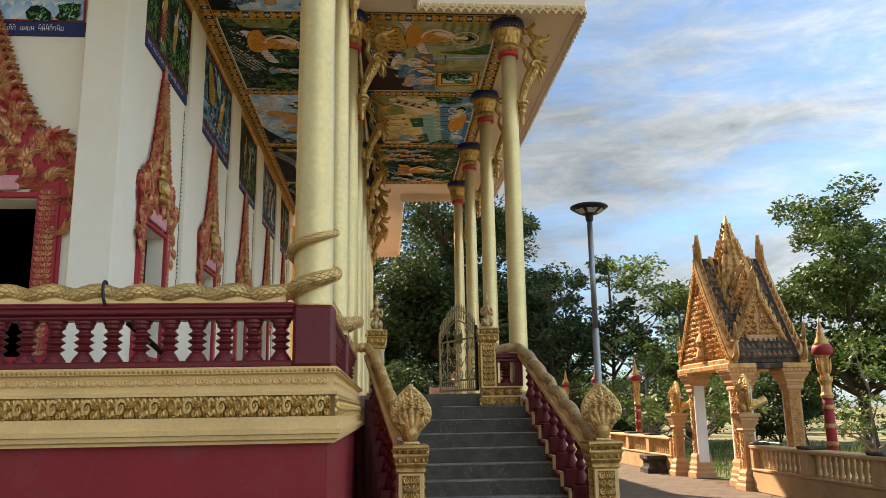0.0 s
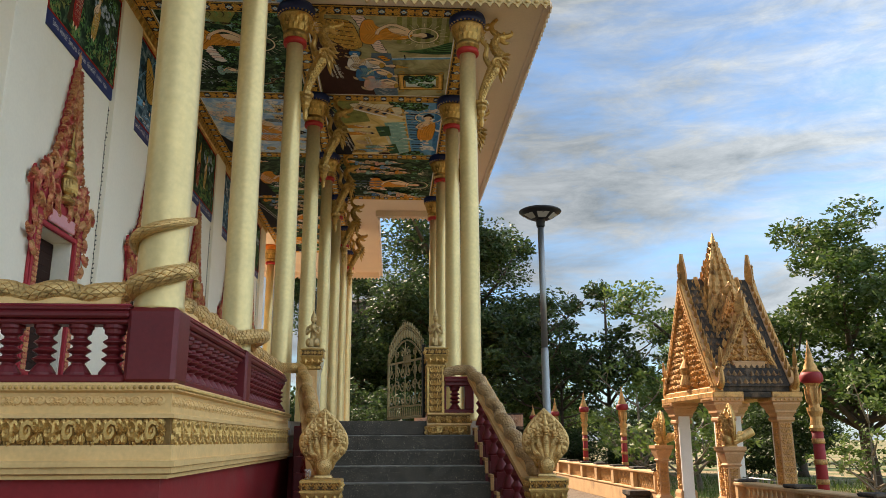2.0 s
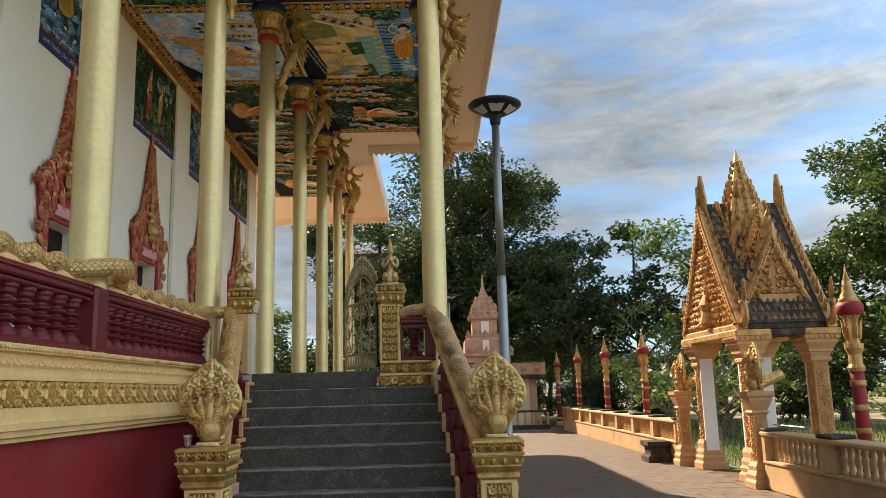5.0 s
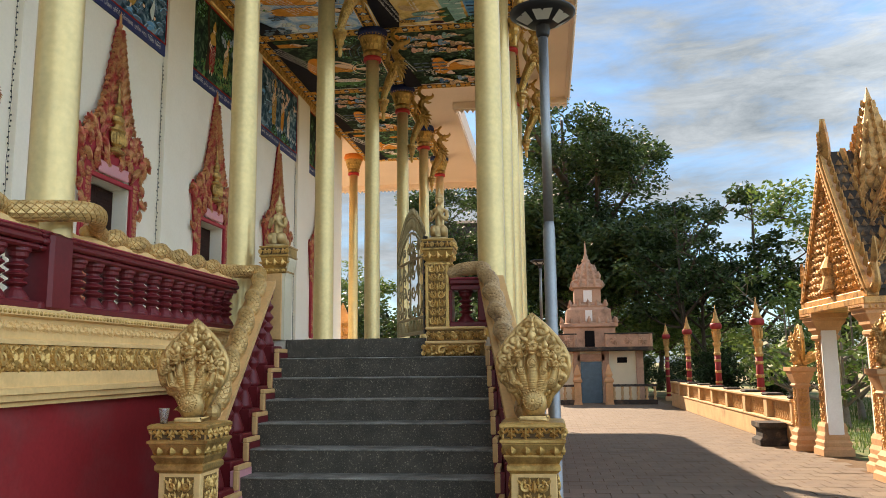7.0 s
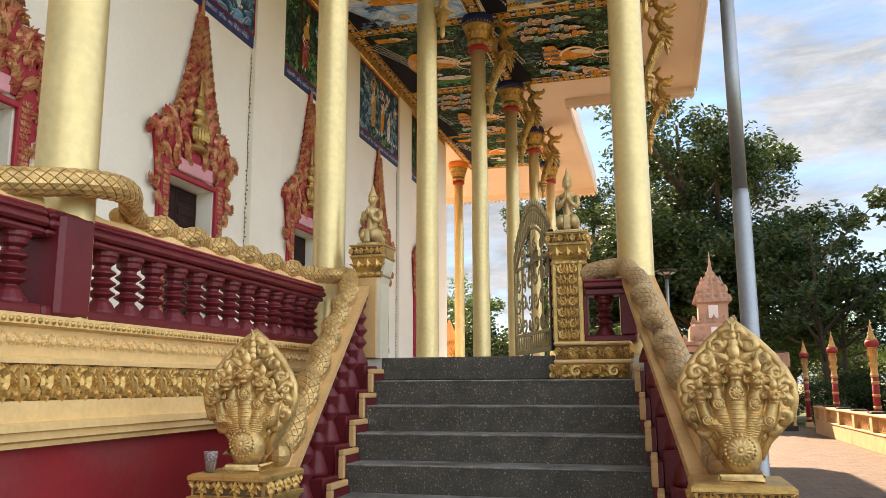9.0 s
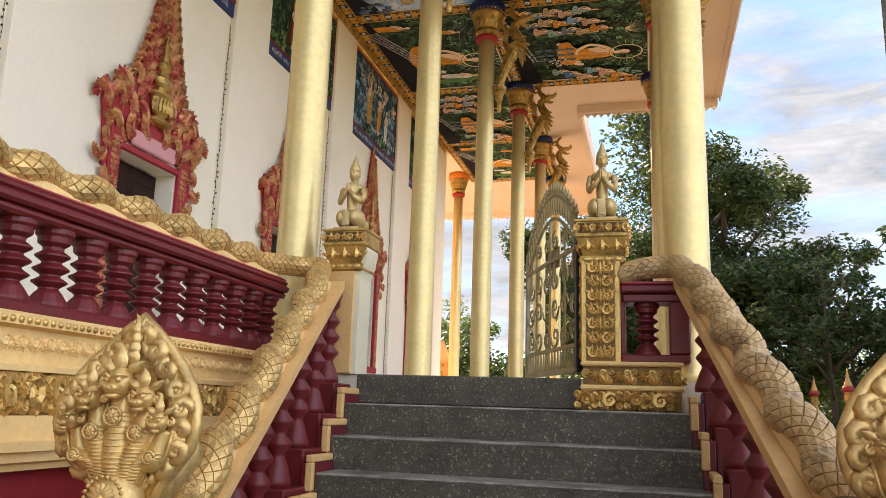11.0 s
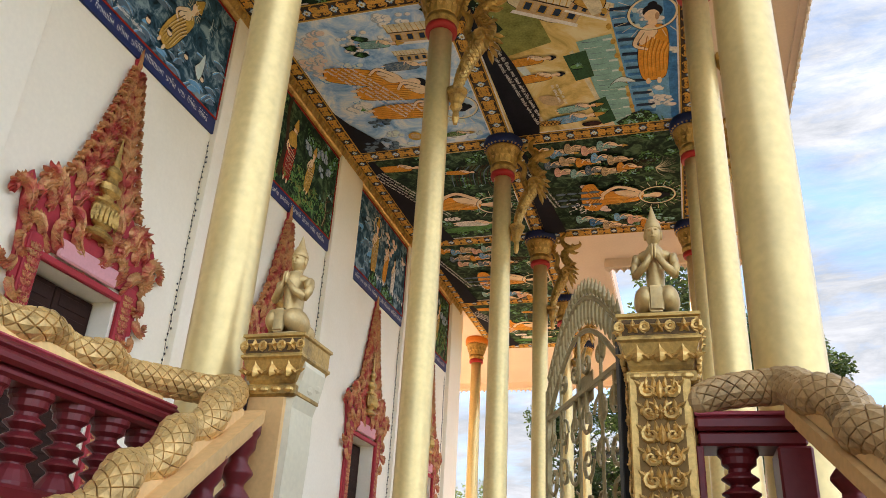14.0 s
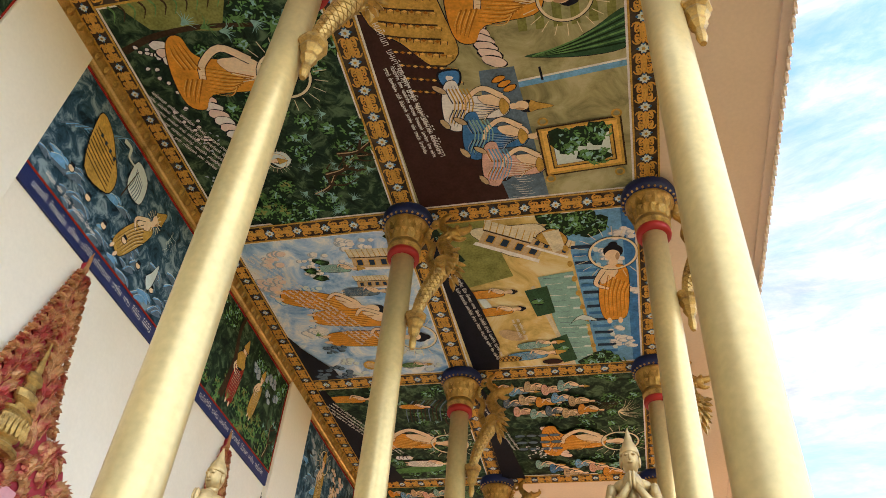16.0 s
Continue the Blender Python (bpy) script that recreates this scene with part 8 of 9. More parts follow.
def guardian_pillar(x, y, z_top, label):
    t = thing("guardian_pillar", pose(x, y, 0), label, "pillar", "pillars beside the shrine gate")
    h = z_top
    part("pillar_base", lathe([(0.20, 0), (0.20, 0.08), (0.17, 0.12), (0.18, 0.18), (0.14, 0.24), (0.15, 0.30), (0.11, 0.36)], square=True), SANDSTONE, t)
    part("pillar_shaft", block(-0.10, 0.10, -0.10, 0.10, 0.35, h - 0.32, 0.006), SANDSTONE, t)
    part("pillar_cap", lathe([(0.105, h - 0.33), (0.13, h - 0.30), (0.11, h - 0.27), (0.14, h - 0.20), (0.17, h - 0.12), (0.17, h - 0.09), (0.20, h - 0.06), (0.20, h)], square=True), SANDSTONE, t)
    panel = flower_panel(0.14, h - 0.74, 6).mesh("carved_panel", GATEGOLD)
    for way, (dx, dy) in {"-y": (0, -1), "-x": (-1, 0)}.items():
        part("carved_panel", panel, None, t, at=facing(0.102 * dx, 0.102 * dy, 0.39, way))
    return t


guardian_pillar(6.58, 14.38, 1.36, "orange stone pillar that carries a naga statue")
guardian_pillar(6.58, 17.88, 1.36, "orange stone pillar that carries a naga statue")
for y in (14.38, 17.88):
    ob = new("naga_statue", HOOD)
    ob.matrix_basis = pose(6.58, y, 1.38, 0, 0, -90) @ Matrix.Diagonal((1.15, 1.15, 1.15, 1))
    tagged(ob, "gilded naga hood on the pillar beside the shrine gate", "statue")

# ---- courtyard wall ----
SMALLBAL = lathe([(0.045, 0), (0.05, 0.03), (0.028, 0.07), (0.045, 0.14), (0.05, 0.18), (0.03, 0.25), (0.04, 0.30), (0.045, 0.34)], 8).mesh("baluster", YARDSTONE, True)


def yard_wall(x, y0, y1, height, label):
    t = thing("courtyard_wall", pose(x, y0, 0), label, "wall", "courtyard walls")
    L = y1 - y0
    part("wall_base", block(-0.13, 0.13, 0, L, 0, height - 0.44, 0.01), YARDSTONE, t)
    part("wall_base_ledge", block(-0.15, 0.15, 0.002, L - 0.002, height - 0.44, height - 0.40, 0.008), YARDSTONE, t)
    part("coping", block(-0.17, 0.17, 0.002, L - 0.002, height - 0.06, height, 0.015), YARDSTONE, t, "weathered coping")
    n = max(1, round(L / 1.75))
    for i in range(n + 1):
        q = L * i / n
        part("wall_post", block(-0.145, 0.145, max(0.001, q - 0.12), min(L - 0.001, q + 0.12), height - 0.40, height - 0.061, 0.01), YARDSTONE, t)
        cap = block(-0.16, 0.16, max(0, q - 0.2), min(L, q + 0.2), height + 0.001, height + 0.05, 0.02)
        part("dark_capstone", cap, MOSSY, t, "blackened capstone")
    for i in range(n):
        for k in range(11):
            q = L * (i + (k + 1.0) / 12.0) / n
            part("baluster", SMALLBAL, None, t, at=pose(0, q, height - 0.40))
    return t


yard_wall(6.62, 18.1, 31.5, 0.82, "orange plastered courtyard wall with stone balusters")
yard_wall(6.66, 3.0, 14.17, 0.80, "orange plastered courtyard wall with dark capstones")


# ---- lantern pillars ----
def lantern(x, y, h, z0=0.0):
    t = thing("lantern_pillar", pose(x, y, z0), "tall red and gold lantern pillar with pointed cap", "lantern", "lantern pillars")
    k = h / 3.2
    t.scale = (0.78, 0.78, 1.0)
    part("plinth", lathe([(0.16, 0), (0.16, 0.12), (0.13, 0.16)], square=True), SANDSTONE, t)
    part("red_shaft", lathe([(0.105, 0.16), (0.10, 1.2 * k), (0.10, 1.75 * k)], 12), REDWALL, t, "red painted shaft", True)
    for z in (0.30, 0.98, 1.28, 1.60):
        part("gold_ring", lathe([(0.10, z * k - 0.035), (0.118, z * k - 0.03), (0.112, z * k), (0.118, z * k + 0.03), (0.10, z * k + 0.035)], 12), GATEGOLD, t, "orange gold ring", True)
    part("gold_band", lathe([(0.115, 1.75 * k), (0.13, 1.8 * k), (0.10, 1.85 * k), (0.10, 1.98 * k), (0.14, 2.06 * k), (0.14, 2.12 * k)], 12), GATEGOLD, t, "orange gold bands")
    box = lathe([(0.10, 2.12 * k), (0.095, 2.2 * k), (0.11, 2.45 * k), (0.15, 2.50 * k)], 8)
    for w in range(8):
        box.join(leaf(Shape(), 0, 0, 0.30 * k, 0.075, 0, 0, 0.03, 0), Matrix.Translation((0, 0, 2.18 * k)) @ pose(0, 0, 0, 0, 0, 45 * w) @ pose(0, -0.10, 0, 10))
    part("lantern_box", box, GATEGOLD, t)
    part("cap_rim", lathe([(0.15, 2.50 * k), (0.20, 2.53 * k), (0.205, 2.62 * k), (0.17, 2.68 * k)], 14), REDWALL, t, "red lantern rim", True)
    part("cap", lathe([(0.17, 2.68 * k), (0.12, 2.74 * k), (0.12, 2.77 * k), (0.075, 2.84 * k), (0.085, 2.87 * k), (0.05, 2.94 * k), (0.055, 2.97 * k), (0.02, 3.08 * k), (0.004, 3.2 * k)], 12), GATEGOLD, t, "pointed tiered cap", True)
    return t


for x, y, h in ((6.98, 12.25, 2.90), (6.95, 21.85, 2.86), (6.95, 26.1, 2.98), (6.95, 30.6, 3.0), (6.95, 35.3, 3.0)):
    lantern(x, y, h)

pot = thing("stone_block", pose(6.30, 18.75, 0), "dark waisted stone block beside the wall", "stone")
part("block_body", lathe([(0.28, 0), (0.28, 0.10), (0.22, 0.15), (0.22, 0.27), (0.28, 0.32), (0.28, 0.40)], square=True), MOSSY, pot)


# ---- far shrine house ----
def shrine_house():
    t = thing("shrine_house", pose(3.97, 33.5, 0), "small pink and cream shrine house with a tiered tower", "shrine")
    part("wall", block(-1.75, 1.75, 0.1, 3.4, 0, 1.88, 0.01), CREAM, t, "cream plastered wall")
    for x in (-1.75, -0.52, 0.52, 1.75):
        part("corner_pier", block(x - 0.13, x + 0.13, 0.02, 0.3, 0, 1.88, 0.01), HOUSESTONE, t)
    part("door", block(-0.38, 0.38, 0.05, 0.12, 0, 1.5, 0.01), material("faded_blue_door", (0.10, 0.17, 0.22), 0.6, var=0.3, scale=6, fine=40, bump=0.2), t, "faded blue wooden door")
    part("lintel", block(-0.5, 0.5, 0.02, 0.16, 1.52, 1.78, 0.01), HOUSESTONE, t)
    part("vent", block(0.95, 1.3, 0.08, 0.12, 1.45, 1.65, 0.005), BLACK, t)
    part("balcony", block(-2.2, 2.2, -0.35, 3.6, 1.88, 2.02, 0.02), MOSSY, t, "blackened balcony slab")
    for e in (-1, 1):
        s = block(min(e * 0.5, e * 2.2), max(e * 0.5, e * 2.2), -0.32, -0.20, 2.02, 2.48, 0.02)
        part("parapet", s, HOUSESTONE, t, "carved orange parapet")
        for k in range(3):
            s = rosette(Shape(), 0, 0, 0.17, 0, 8, 0.05)
            part("parapet_rosette", s, HOUSESTONE, t, at=pose(e * (0.85 + 0.5 * k), -0.325, 2.25))
    part("upper_room", lathe([(0.95, 2.02), (0.95, 2.75), (1.05, 2.80), (1.05, 2.92), (0.85, 2.96)], square=True).moved(pose(0, 1.3, 0)), HOUSESTONE, t)
    # black panel painted for the shade inside the doorway
    part("upper_doorway", block(-0.18, 0.18, 0.33, 0.36, 2.05, 2.65), BLACK, t, "doorway as a black panel for its unlit depth")
    part("tower_foot", lathe([(0.85, 2.96), (0.82, 3.45), (0.66, 3.55), (0.68, 3.62)], square=True).moved(pose(0, 1.3, 0)), HOUSESTONE, t)
    part("niche_plate", block(-0.13, 0.13, 0.44, 0.49, 3.0, 3.42, 0.01), WHITE, t, "pale niche plate")
    part("tower", lathe([(0.62, 3.62), (0.50, 3.7), (0.50, 4.25), (0.60, 4.32), (0.56, 4.42), (0.50, 4.48), (0.52, 4.58), (0.44, 4.66), (0.46, 4.78), (0.36, 4.88), (0.37, 5.0), (0.26, 5.12), (0.27, 5.2), (0.12, 5.34)], square=True).moved(pose(0, 1.3, 0)), HOUSESTONE, t)
    part("niche", block(-0.16, 0.16, 0.77, 0.81, 3.75, 4.2, 0.01), WHITE, t, "pale arched niche")
    part("finial", lathe([(0.14, 5.3), (0.17, 5.4), (0.08, 5.5), (0.09, 5.56), (0.04, 5.7), (0.05, 5.74), (0.004, 6.2)], 10, 0, 1.3), HOUSESTONE, t, smooth=True)
    orn = Shape()
    for z, r, n, y in ((2.92, 1.05, 7, 1.3), (3.58, 0.70, 5, 1.3), (4.32, 0.60, 5, 1.3), (4.66, 0.48, 3, 1.3)):
        for w in range(4):
            for k in range(n):
                flame(orn, pose(0, y, z, 0, 0, 90 * w) @ pose((k / (n - 1) - 0.5) * 1.9 * r, -r + 0.03, 0), 0.30 - 0.03 * abs(k - n // 2), 0.17, 0.10)
    part("antefixes", orn, HOUSESTONE, t, "rows of small flame shaped ornaments")["kind"] = "stuff"
    for e in (-1, 1):
        for k in range(5):
            part("parapet_post", block(e * (0.58 + 0.39 * k) - 0.05, e * (0.58 + 0.39 * k) + 0.05, -0.345, -0.19, 2.02, 2.52, 0.01), HOUSESTONE, t)
    part("parapet_coping", block(-2.22, -0.5, -0.35, -0.17, 2.481, 2.53, 0.01), MOSSY, t, "blackened coping")
    part("parapet_coping", block(0.5, 2.22, -0.35, -0.17, 2.481, 2.53, 0.01), MOSSY, t, "blackened coping")
    lv = Shape()
    for k in range(6):
        r = 0.52 - 0.05 * k
        for w in range(4):
            for c in (-0.6, 0, 0.6):
                lf = leaf(Shape(), 0, 0, 0.24, 0.2, 0, 0, 0.07, 0)
                lv.join(lf, Matrix.Translation((0, 1.3, 4.3 + 0.15 * k)) @ pose(0, 0, 0, 0, 0, 90 * w) @ pose(c * r, -r - 0.02, 0))
    part("tower_leaves", lv, HOUSESTONE, t)["kind"] = "stuff"
    return t


shrine_house()
fw = thing("shrine_fence", pose(3.97, 32.6, 0), "low dark stone fence before the shrine house", "fence")
for e in (-1, 1):
    part("rail", block(min(e * 0.55, e * 2.2), max(e * 0.55, e * 2.2), -0.06, 0.06, 0.62, 0.70, 0.01), MOSSY, fw)
    part("sill", block(min(e * 0.55, e * 2.2), max(e * 0.55, e * 2.2), -0.08, 0.08, 0, 0.16, 0.01), MOSSY, fw)
    for k in range(6):
        part("baluster", SMALLBAL, None, fw, at=pose(e * (0.72 + 0.28 * k), 0, 0.16) @ Matrix.Diagonal((1.2, 1.2, 1.34, 1)))
    part("post", lathe([(0.15, 0), (0.13, 0.1), (0.12, 0.75), (0.16, 0.8), (0.16, 0.86), (0.10, 0.95), (0.13, 1.05), (0.02, 1.4)], square=True).moved(pose(e * 0.55, 0, 0)), SANDSTONE, fw, "orange stone post with a flame top")

# far end rail of the terrace and the flame gable beyond
er = thing("end_rail", pose(0, 28.7, TOP), "orange painted rail with a wavy serpent coping", "rail")
part("rail_wall", block(-3.2, 0.4, -0.06, 0.06, 0, 0.30, 0.01), ORANGE, er)
part("rail_serpent", tube([(-3.2 + 0.12 * i, 0, 0.27 + 0.05 * math.sin(i * 0.9)) for i in range(31)], 0.07, 8), ORANGE, er, smooth=True)
fg = thing("flame_finial", pose(-3.32, 25.6, TOP), "orange carved flame finial on the terrace", "finial")
part("finial_plate", prism([(-0.35, 0), (-0.38, 0.3), (-0.2, 0.7), (-0.22, 1.0), (0, 1.5), (0.22, 1.0), (0.2, 0.7), (0.38, 0.3), (0.35, 0)], -0.06, 0.06, "y"), SANDSTONE, fg)
part("finial_carving", flower_panel(0.5, 0.9, 9, 0.02), GATEGOLD, fg, at=pose(0, -0.062, 0.08))

ruin = thing("stone_tower", pose(-3.5, 75, 0), "far grey stone temple tower among trees", "tower")
part("tower_body", lathe([(3.6, 0), (3.6, 8), (3.9, 8.3), (3.4, 8.8), (3.2, 11), (3.4, 11.3), (2.8, 11.8), (2.6, 13.5), (2.8, 13.8), (2.0, 14.2)], square=True), MOSSY, ruin)

# stick behind the front rail
st = thing("wooden_stick", pose(0, 0, 0), "dark wooden stick leaning behind the balustrade", "stick")
part("stick_shaft", tube([(-1.92, 5.98, 2.16), (-1.55, 5.95, 1.85), (-1.35, 5.93, 1.74)], 0.022, 7), SHUTTER, st)


# ---- trees ----
def foliage(name, a, b):
    mat = bpy.data.materials.new(name)
    mat.use_nodes = True
    nt = mat.node_tree
    N, L = nt.nodes.new, nt.links.new
    bs = nt.nodes["Principled BSDF"]
    bs.inputs["Roughness"].default_value = 0.55
    geo, rp = N("ShaderNodeNewGeometry"), N("ShaderNodeValToRGB")
    rp.color_ramp.elements[0].color, rp.color_ramp.elements[1].color = (*a, 1), (*b, 1)
    L(geo.outputs["Random Per Island"], rp.inputs["Fac"])
    L(rp.outputs["Color"], bs.inputs["Base Color"])
    tr, mx = N("ShaderNodeBsdfTranslucent"), N("ShaderNodeMixShader")
    L(rp.outputs["Color"], tr.inputs["Color"])
    mx.inputs["Fac"].default_value = 0.35
    L(bs.outputs["BSDF"], mx.inputs[1])
    L(tr.outputs["BSDF"], mx.inputs[2])
    L(mx.outputs["Shader"], nt.nodes["Material Output"].inputs["Surface"])
    return mat


DARKLEAF = foliage("dark_green_leaves", (0.016, 0.036, 0.010), (0.075, 0.125, 0.034))
MIDLEAF = foliage("mid_green_leaves", (0.03, 0.07, 0.012), (0.10, 0.16, 0.035))
LIGHTLEAF = foliage("light_green_leaves", (0.06, 0.12, 0.02), (0.17, 0.24, 0.06))
BARK = material("grey_brown_bark", (0.10, 0.075, 0.055), 0.9, var=0.4, scale=5, fine=30, bump=0.6)
PALEBARK = material("pale_grey_bark", (0.24, 0.20, 0.16), 0.9, var=0.3, scale=5, fine=30, bump=0.5)


def tree_meshes(seed, height, spread, trunk_h, clump, leaves, leaf_size, limbs=7, mat=DARKLEAF, bark=BARK, thick=0.03):
    """Trunk and crown meshes: a tapered trunk with branching limbs, and leaves in uneven clumps with gaps between."""
    rng = random.Random(seed)
    wood = Shape()
    ends = []
    lean = (rng.uniform(-0.06, 0.06) * height, rng.uniform(-0.06, 0.06) * height)
    base = spline([(0, 0, 0), (lean[0] * 0.3, lean[1] * 0.3, trunk_h * 0.5), (lean[0] * 0.6, lean[1] * 0.6, trunk_h), (lean[0], lean[1], height * 0.86)], 5)
    r0 = height * thick
    tube(base, [r0 * (1.25 if i == 0 else 1) * (1 - 0.85 * i / (len(base) - 1)) for i in range(len(base))], 9, wood)
    for i in range(limbs):
        a = 2 * math.pi * (i + rng.uniform(-0.3, 0.3)) / limbs
        q = rng.uniform(0.40, 0.98)
        p0 = base[min(len(base) - 1, int(q * (len(base) - 1)))]
        ln = spread * rng.uniform(0.6, 1.05) * (1.15 - 0.35 * q)
        end = p0 + Vector((math.cos(a) * ln, math.sin(a) * ln, ln * rng.uniform(0.35, 0.9)))
        mid = p0.lerp(end, 0.5) + Vector((0, 0, rng.uniform(-0.1, 0.15) * ln))
        limb = spline([p0, mid, end], 4)
        tube(limb, [r0 * 0.42 * (1 - 0.8 * k / (len(limb) - 1)) for k in range(len(limb))], 6, wood)
        ends.append(end)
        for j in range(4):
            s0 = limb[rng.randrange(3, len(limb))]
            e2 = s0 + Vector((rng.uniform(-1, 1), rng.uniform(-1, 1), rng.uniform(-0.1, 0.9))) * ln * 0.55
            tube([s0, s0.lerp(e2, 0.5) + Vector((0, 0, 0.06 * ln)), e2], [r0 * 0.16, r0 * 0.11, r0 * 0.03], 5, wood)
            ends.append(e2)
    for k in range(4):
        ends.append(base[-1] + Vector((rng.uniform(-1, 1) * clump, rng.uniform(-1, 1) * clump, rng.uniform(-0.6, 0.6) * clump)))
    v, f = [], []
    per = max(1, leaves // len(ends))
    for e in ends:
        cr = clump * rng.uniform(0.6, 1.25)
        for _ in range(per):
            d = Vector((rng.gauss(0, 1), rng.gauss(0, 1), rng.gauss(0, 0.7)))
            d = d.normalized() * (cr * rng.random() ** 0.45)
            c = e + Vector((d.x, d.y, d.z * 0.75))
            u = Vector((rng.uniform(-1, 1), rng.uniform(-1, 1), rng.uniform(-0.7, 0.4))).normalized()
            w = u.cross(Vector((rng.uniform(-1, 1), rng.uniform(-1, 1), rng.uniform(-1, 1)))).normalized()
            sz = leaf_size * rng.uniform(0.6, 1.3)
            k = len(v)
            v += [tuple(c - u * sz), tuple(c + w * sz * 0.45), tuple(c + u * sz), tuple(c - w * sz * 0.45)]
            f.append((k, k + 1, k + 2, k + 3))
    crown = Shape()
    crown.v, crown.f = v, f
    return wood.mesh("trunk", bark, True), crown.mesh("crown", mat)


def plant(name, meshes, x, y, turn, scale, label, category="tree", group=""):
    t = thing(name, pose(x, y, -0.02, 0, 0, turn), label, category, group)
    sc = Matrix.Diagonal((scale, scale, scale, 1))
    part("trunk", meshes[0], None, t, at=sc)
    part("crown", meshes[1], None, t, at=sc)
    return t


BIG = tree_meshes(1, 16, 4.8, 6.0, 1.60, 46000, 0.135, 13)
BROAD = tree_meshes(2, 9, 3.6, 3.0, 1.08, 26000, 0.105, 11, MIDLEAF)
SPARSE = tree_meshes(3, 10, 3.2, 4.0, 0.62, 4600, 0.13, 11, DARKLEAF, BARK, 0.018)
LIGHT = tree_meshes(4, 7, 3.0, 2.2, 0.95, 9000, 0.11, 8, LIGHTLEAF)
SHRUB = tree_meshes(5, 3.2, 1.6, 0.7, 0.33, 1100, 0.09, 9, LIGHTLEAF, PALEBARK, 0.03)
BUSH = tree_meshes(6, 5, 3.2, 0.6, 1.3, 8000, 0.16, 10, DARKLEAF)
plant("tree", BIG, 4.3, 46, 0, 1.08, "tall dark green broadleaf tree beyond the courtyard")
plant("tree", BIG, 4.7, 48.5, 215, 0.98, "tall dark green broadleaf tree beyond the courtyard")
plant("tree", BIG, -1.5, 56, 130, 0.95, "tall dark green tree far behind the hall")
plant("tree", BROAD, 14.2, 22.8, 40, 0.90, "broad green tree standing beyond the courtyard wall")
plant("tree", LIGHT, 6.9, 43.5, 200, 0.95, "bright green tree behind the shrine house")
plant("tree", SPARSE, 8.6, 40.0, 20, 0.98, "slender tree with thin gappy foliage")
plant("tree", SPARSE, 11.7, 40.5, 100, 1.05, "slender tree with a small high crown")
plant("tree", SPARSE, 9.4, 41.0, 250, 0.85, "slender tree with thin gappy foliage")
plant("tree", LIGHT, 14.6, 38.0, 0, 1.15, "bright green tree behind the shrine gate")
plant("tree", LIGHT, 8.2, 47.0, 90, 1.0, "bright green sunlit tree behind the shrine house")
plant("tree", LIGHT, 17.5, 33.0, 190, 1.0, "bright green tree in the distance")
plant("tree", BROAD, 17.0, 26.0, 290, 0.9, "broad green tree beyond the courtyard wall")
plant("tree", BROAD, 20.0, 17.5, 20, 0.9, "broad green tree beyond the courtyard wall")
for x, y, a, k in ((8.9, 22.6, 0, 1.05), (10.2, 25.2, 70, 1.1), (9.6, 28.8, 150, 1.15), (11.6, 18.6, 220, 0.8), (10.4, 31.8, 300, 1.1)):
    plant("shrub", SHRUB, x, y, a, k, "pale branched frangipani shrub with sparse leaves", "shrub", "shrubs behind the wall")
rng = random.Random(40)
for i in range(26):
    x = -30 + 3.4 * i + rng.uniform(-1, 1)
    y = 54 + rng.uniform(-5, 9) - 0.45 * max(0, x - 8)
    plant("bush", BUSH if i % 3 else LIGHT, x, y, rng.uniform(0, 360), rng.uniform(0.7, 1.1), "dense dark green bush at the edge of the woods", "bush", "woods behind the courtyard")
for x, y, sc in ((-6.5, 40, 0.9), (-3.2, 42, 0.8), (0.4, 41, 0.75), (-1.4, 36.5, 0.55), (9.5, 39.0, 0.36), (12.5, 37.0, 0.42), (7.6, 37.5, 0.30), (6.2, 40.0, 0.32), (11.0, 36.0, 0.30), (14.5, 29, 0.5), (15.5, 20, 0.45)):
    plant("bush", BUSH, x, y, x * 40, sc, "dense dark green bush", "bush", "bushes round the courtyard")

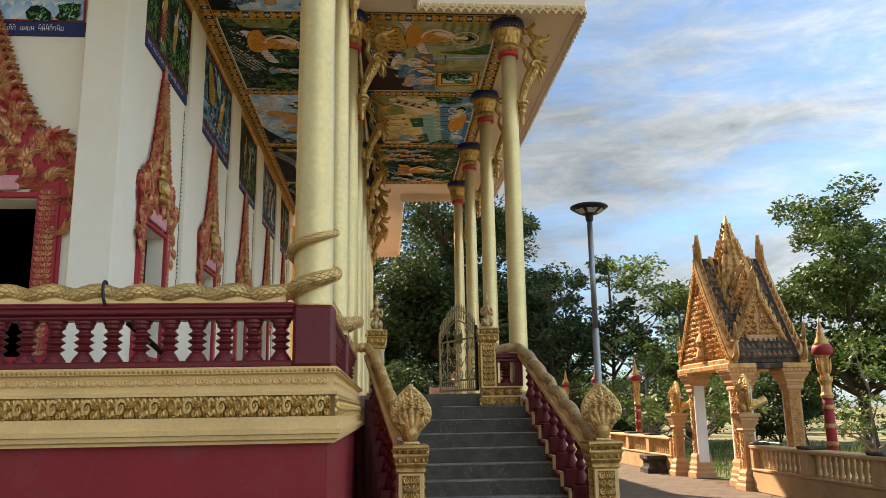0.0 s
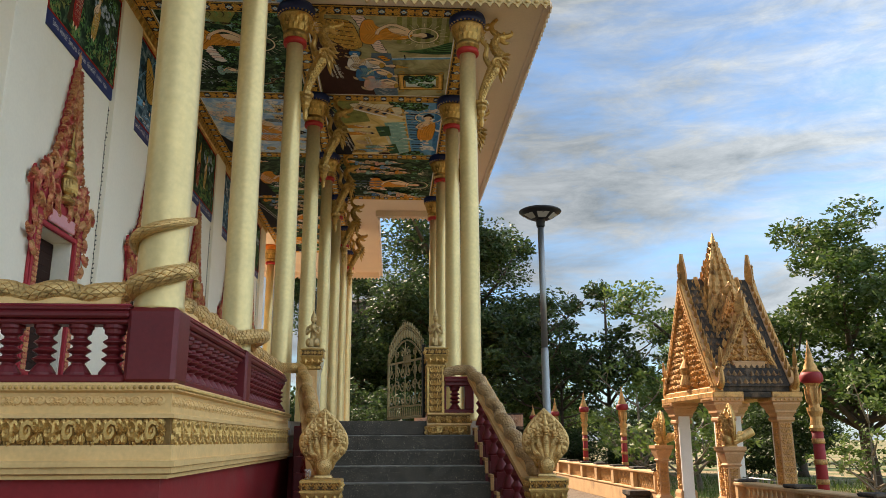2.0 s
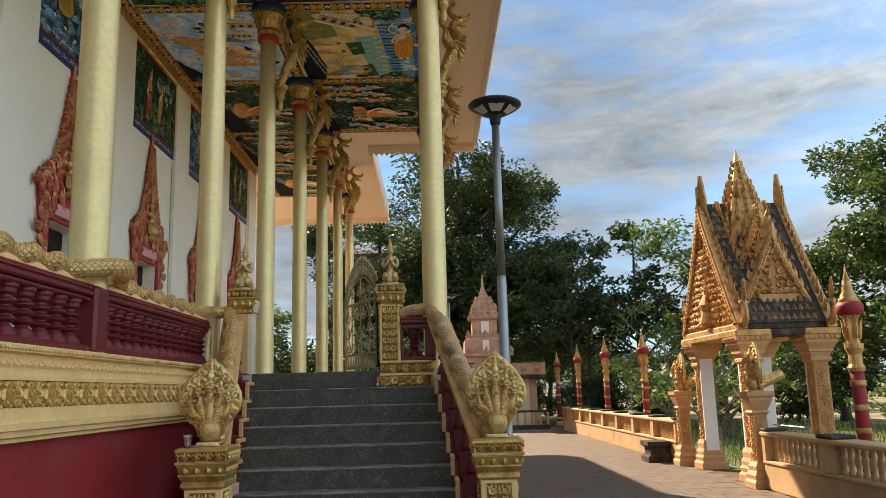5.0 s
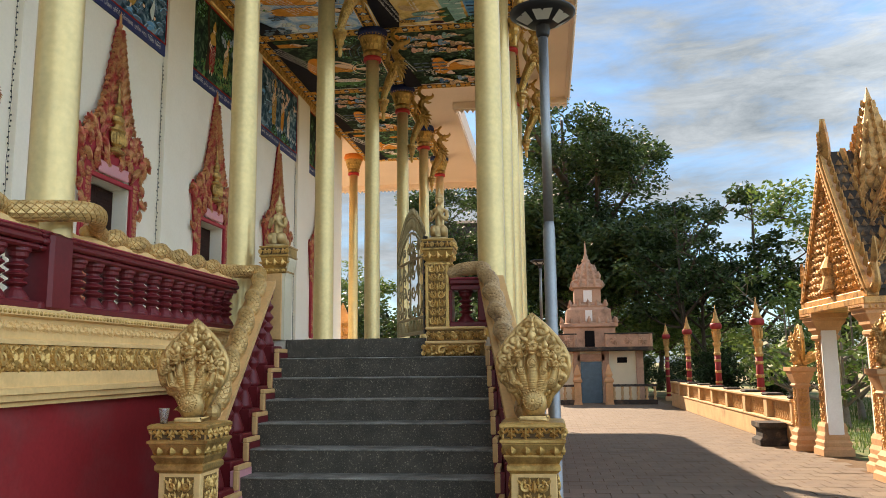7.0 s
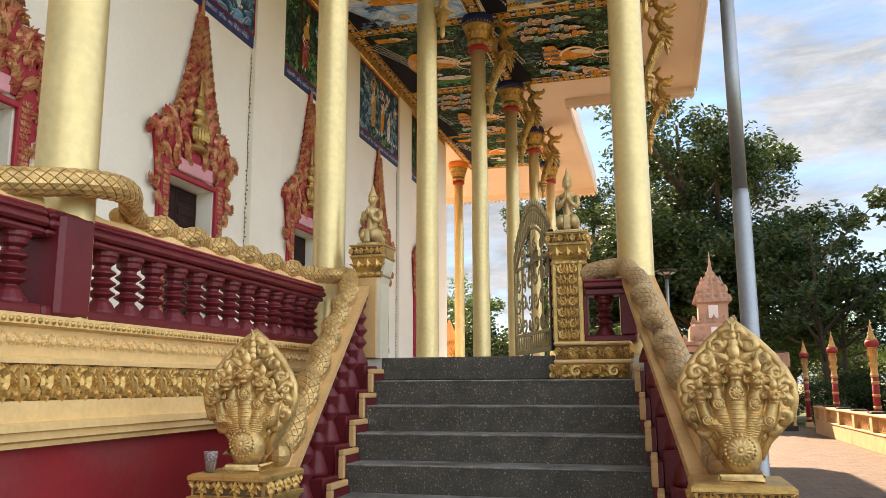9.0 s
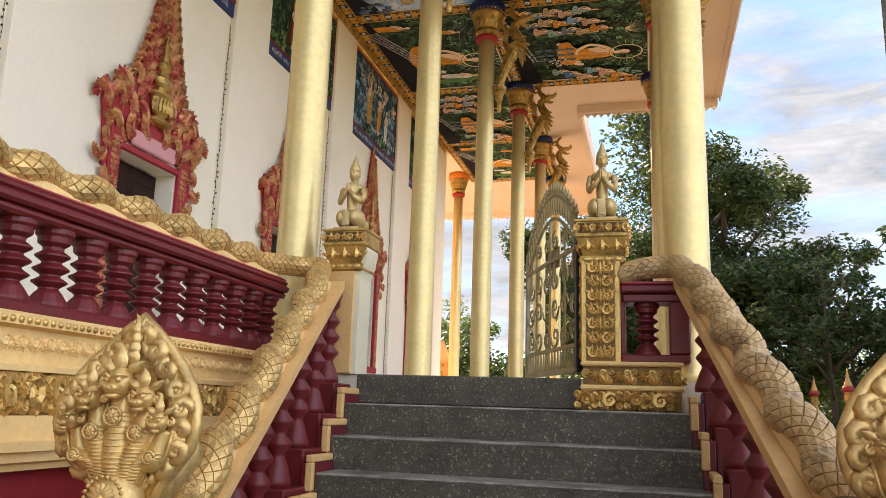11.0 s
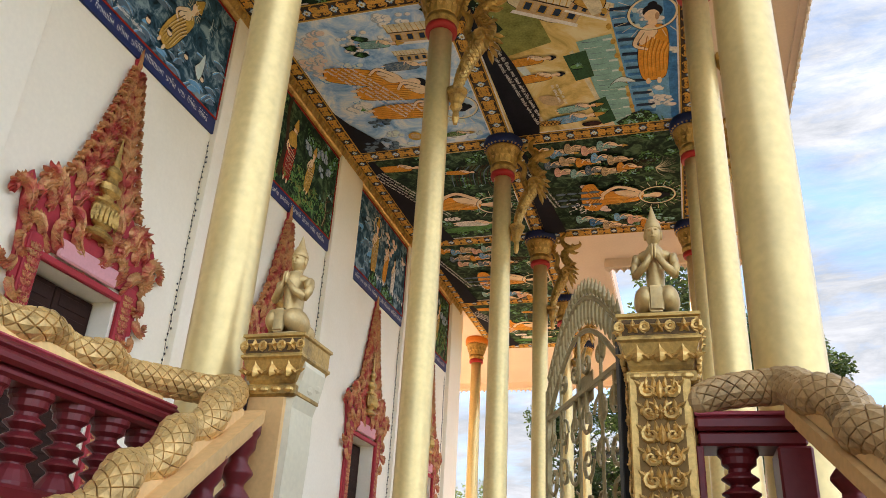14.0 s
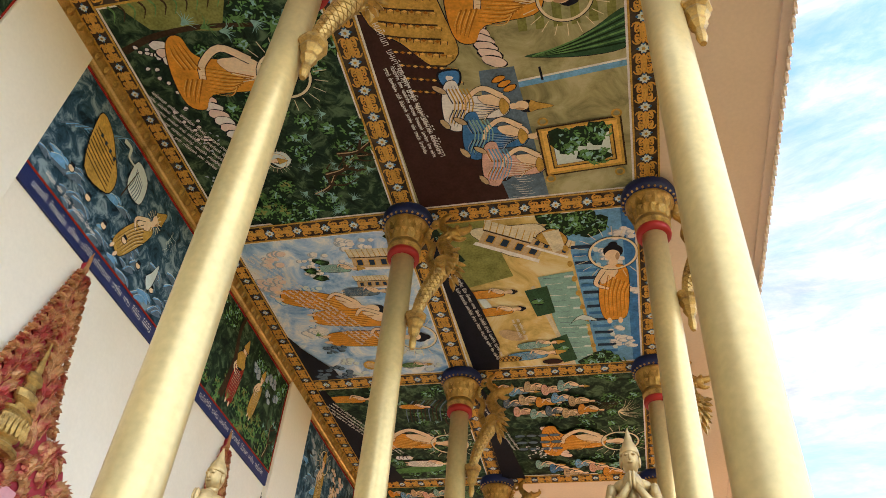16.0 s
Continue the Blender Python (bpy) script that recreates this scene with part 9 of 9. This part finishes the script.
# grass behind the wall
v, f = [], []
rng = random.Random(9)
for _ in range(9000):
    x, y = rng.uniform(6.95, 16), rng.uniform(9, 33)
    if y > 13.4 and y < 18.0 and x < 9.0 and abs(y - 15.75) < 1.2:
        continue
    h, a, w = rng.uniform(0.10, 0.34), rng.uniform(0, 6.28), rng.uniform(0.006, 0.014)
    dx, dy = math.cos(a), math.sin(a)
    k = len(v)
    v += [(x - dx * w, y - dy * w, -0.02), (x + dx * w, y + dy * w, -0.02), (x + dy * h * 0.4, y - dx * h * 0.4, h)]
    f.append((k, k + 1, k + 2))
grass = Shape()
grass.v, grass.f = v, f
tagged(part("grass", grass, LIGHTLEAF), "loose green grass behind the courtyard wall", "grass", kind="stuff")

# ---- pavers ----
yard = bpy.data.objects["pavement"]
PW = 0.30
PAVE = block(-PW / 2 + 0.006, PW / 2 - 0.006, -PW / 2 + 0.006, PW / 2 - 0.006, -0.006, 0.003, 0.003).mesh("paver", PAVER)
rest = Shape()
rng = random.Random(12)
for j in range(130):
    y = -1.0 + PW * j
    for i in range(-14, 22):
        x = 0.05 + PW * i + (PW / 2 if j % 2 else 0)
        if x > 6.75 or (x < EDGE_X and y > 5.4) or (x < 2.2 and y > 11.2 and y < 30.5):
            continue
        if 2.55 < x < 6.5 and 7.5 < y < 13.6:
            part("paver", PAVE, None, yard, at=pose(x, y, rng.uniform(-0.0015, 0.0015), rng.uniform(-0.4, 0.4), rng.uniform(-0.4, 0.4)))
        else:
            z = rng.uniform(-0.0015, 0.002)
            h = PW / 2 - 0.006
            rest.add([(x - h, y - h, z), (x + h, y - h, z), (x + h, y + h, z), (x - h, y + h, z)], [(0, 1, 2, 3)])
tagged(part("paver_field", rest, PAVER, yard), kind="stuff")

# dark rubble in the corner beside the stair foot
heap = thing("rubble_heap", pose(-0.05, 8.75, 0), "small heap of blackened rubble in the corner by the stair", "rubble")
rng = random.Random(77)
for k in range(16):
    r = rng.uniform(0.04, 0.10)
    stone = ball((0, 0, 0), (r, r * rng.uniform(0.6, 1), r * rng.uniform(0.4, 0.7)), Shape(), 7, 5)
    stone.v = [(x * rng.uniform(0.8, 1.2), y * rng.uniform(0.8, 1.2), z * rng.uniform(0.8, 1.2)) for x, y, z in stone.v]
    d = rng.uniform(0, 0.24)
    a = rng.uniform(0, 6.28)
    part("stone", stone, MOSSY, heap, at=pose(d * math.cos(a) * 0.7, d * math.sin(a), 0.03 + 0.16 * (1 - d / 0.24) * rng.random(), rng.uniform(-30, 30), rng.uniform(-30, 30), rng.uniform(0, 360)))
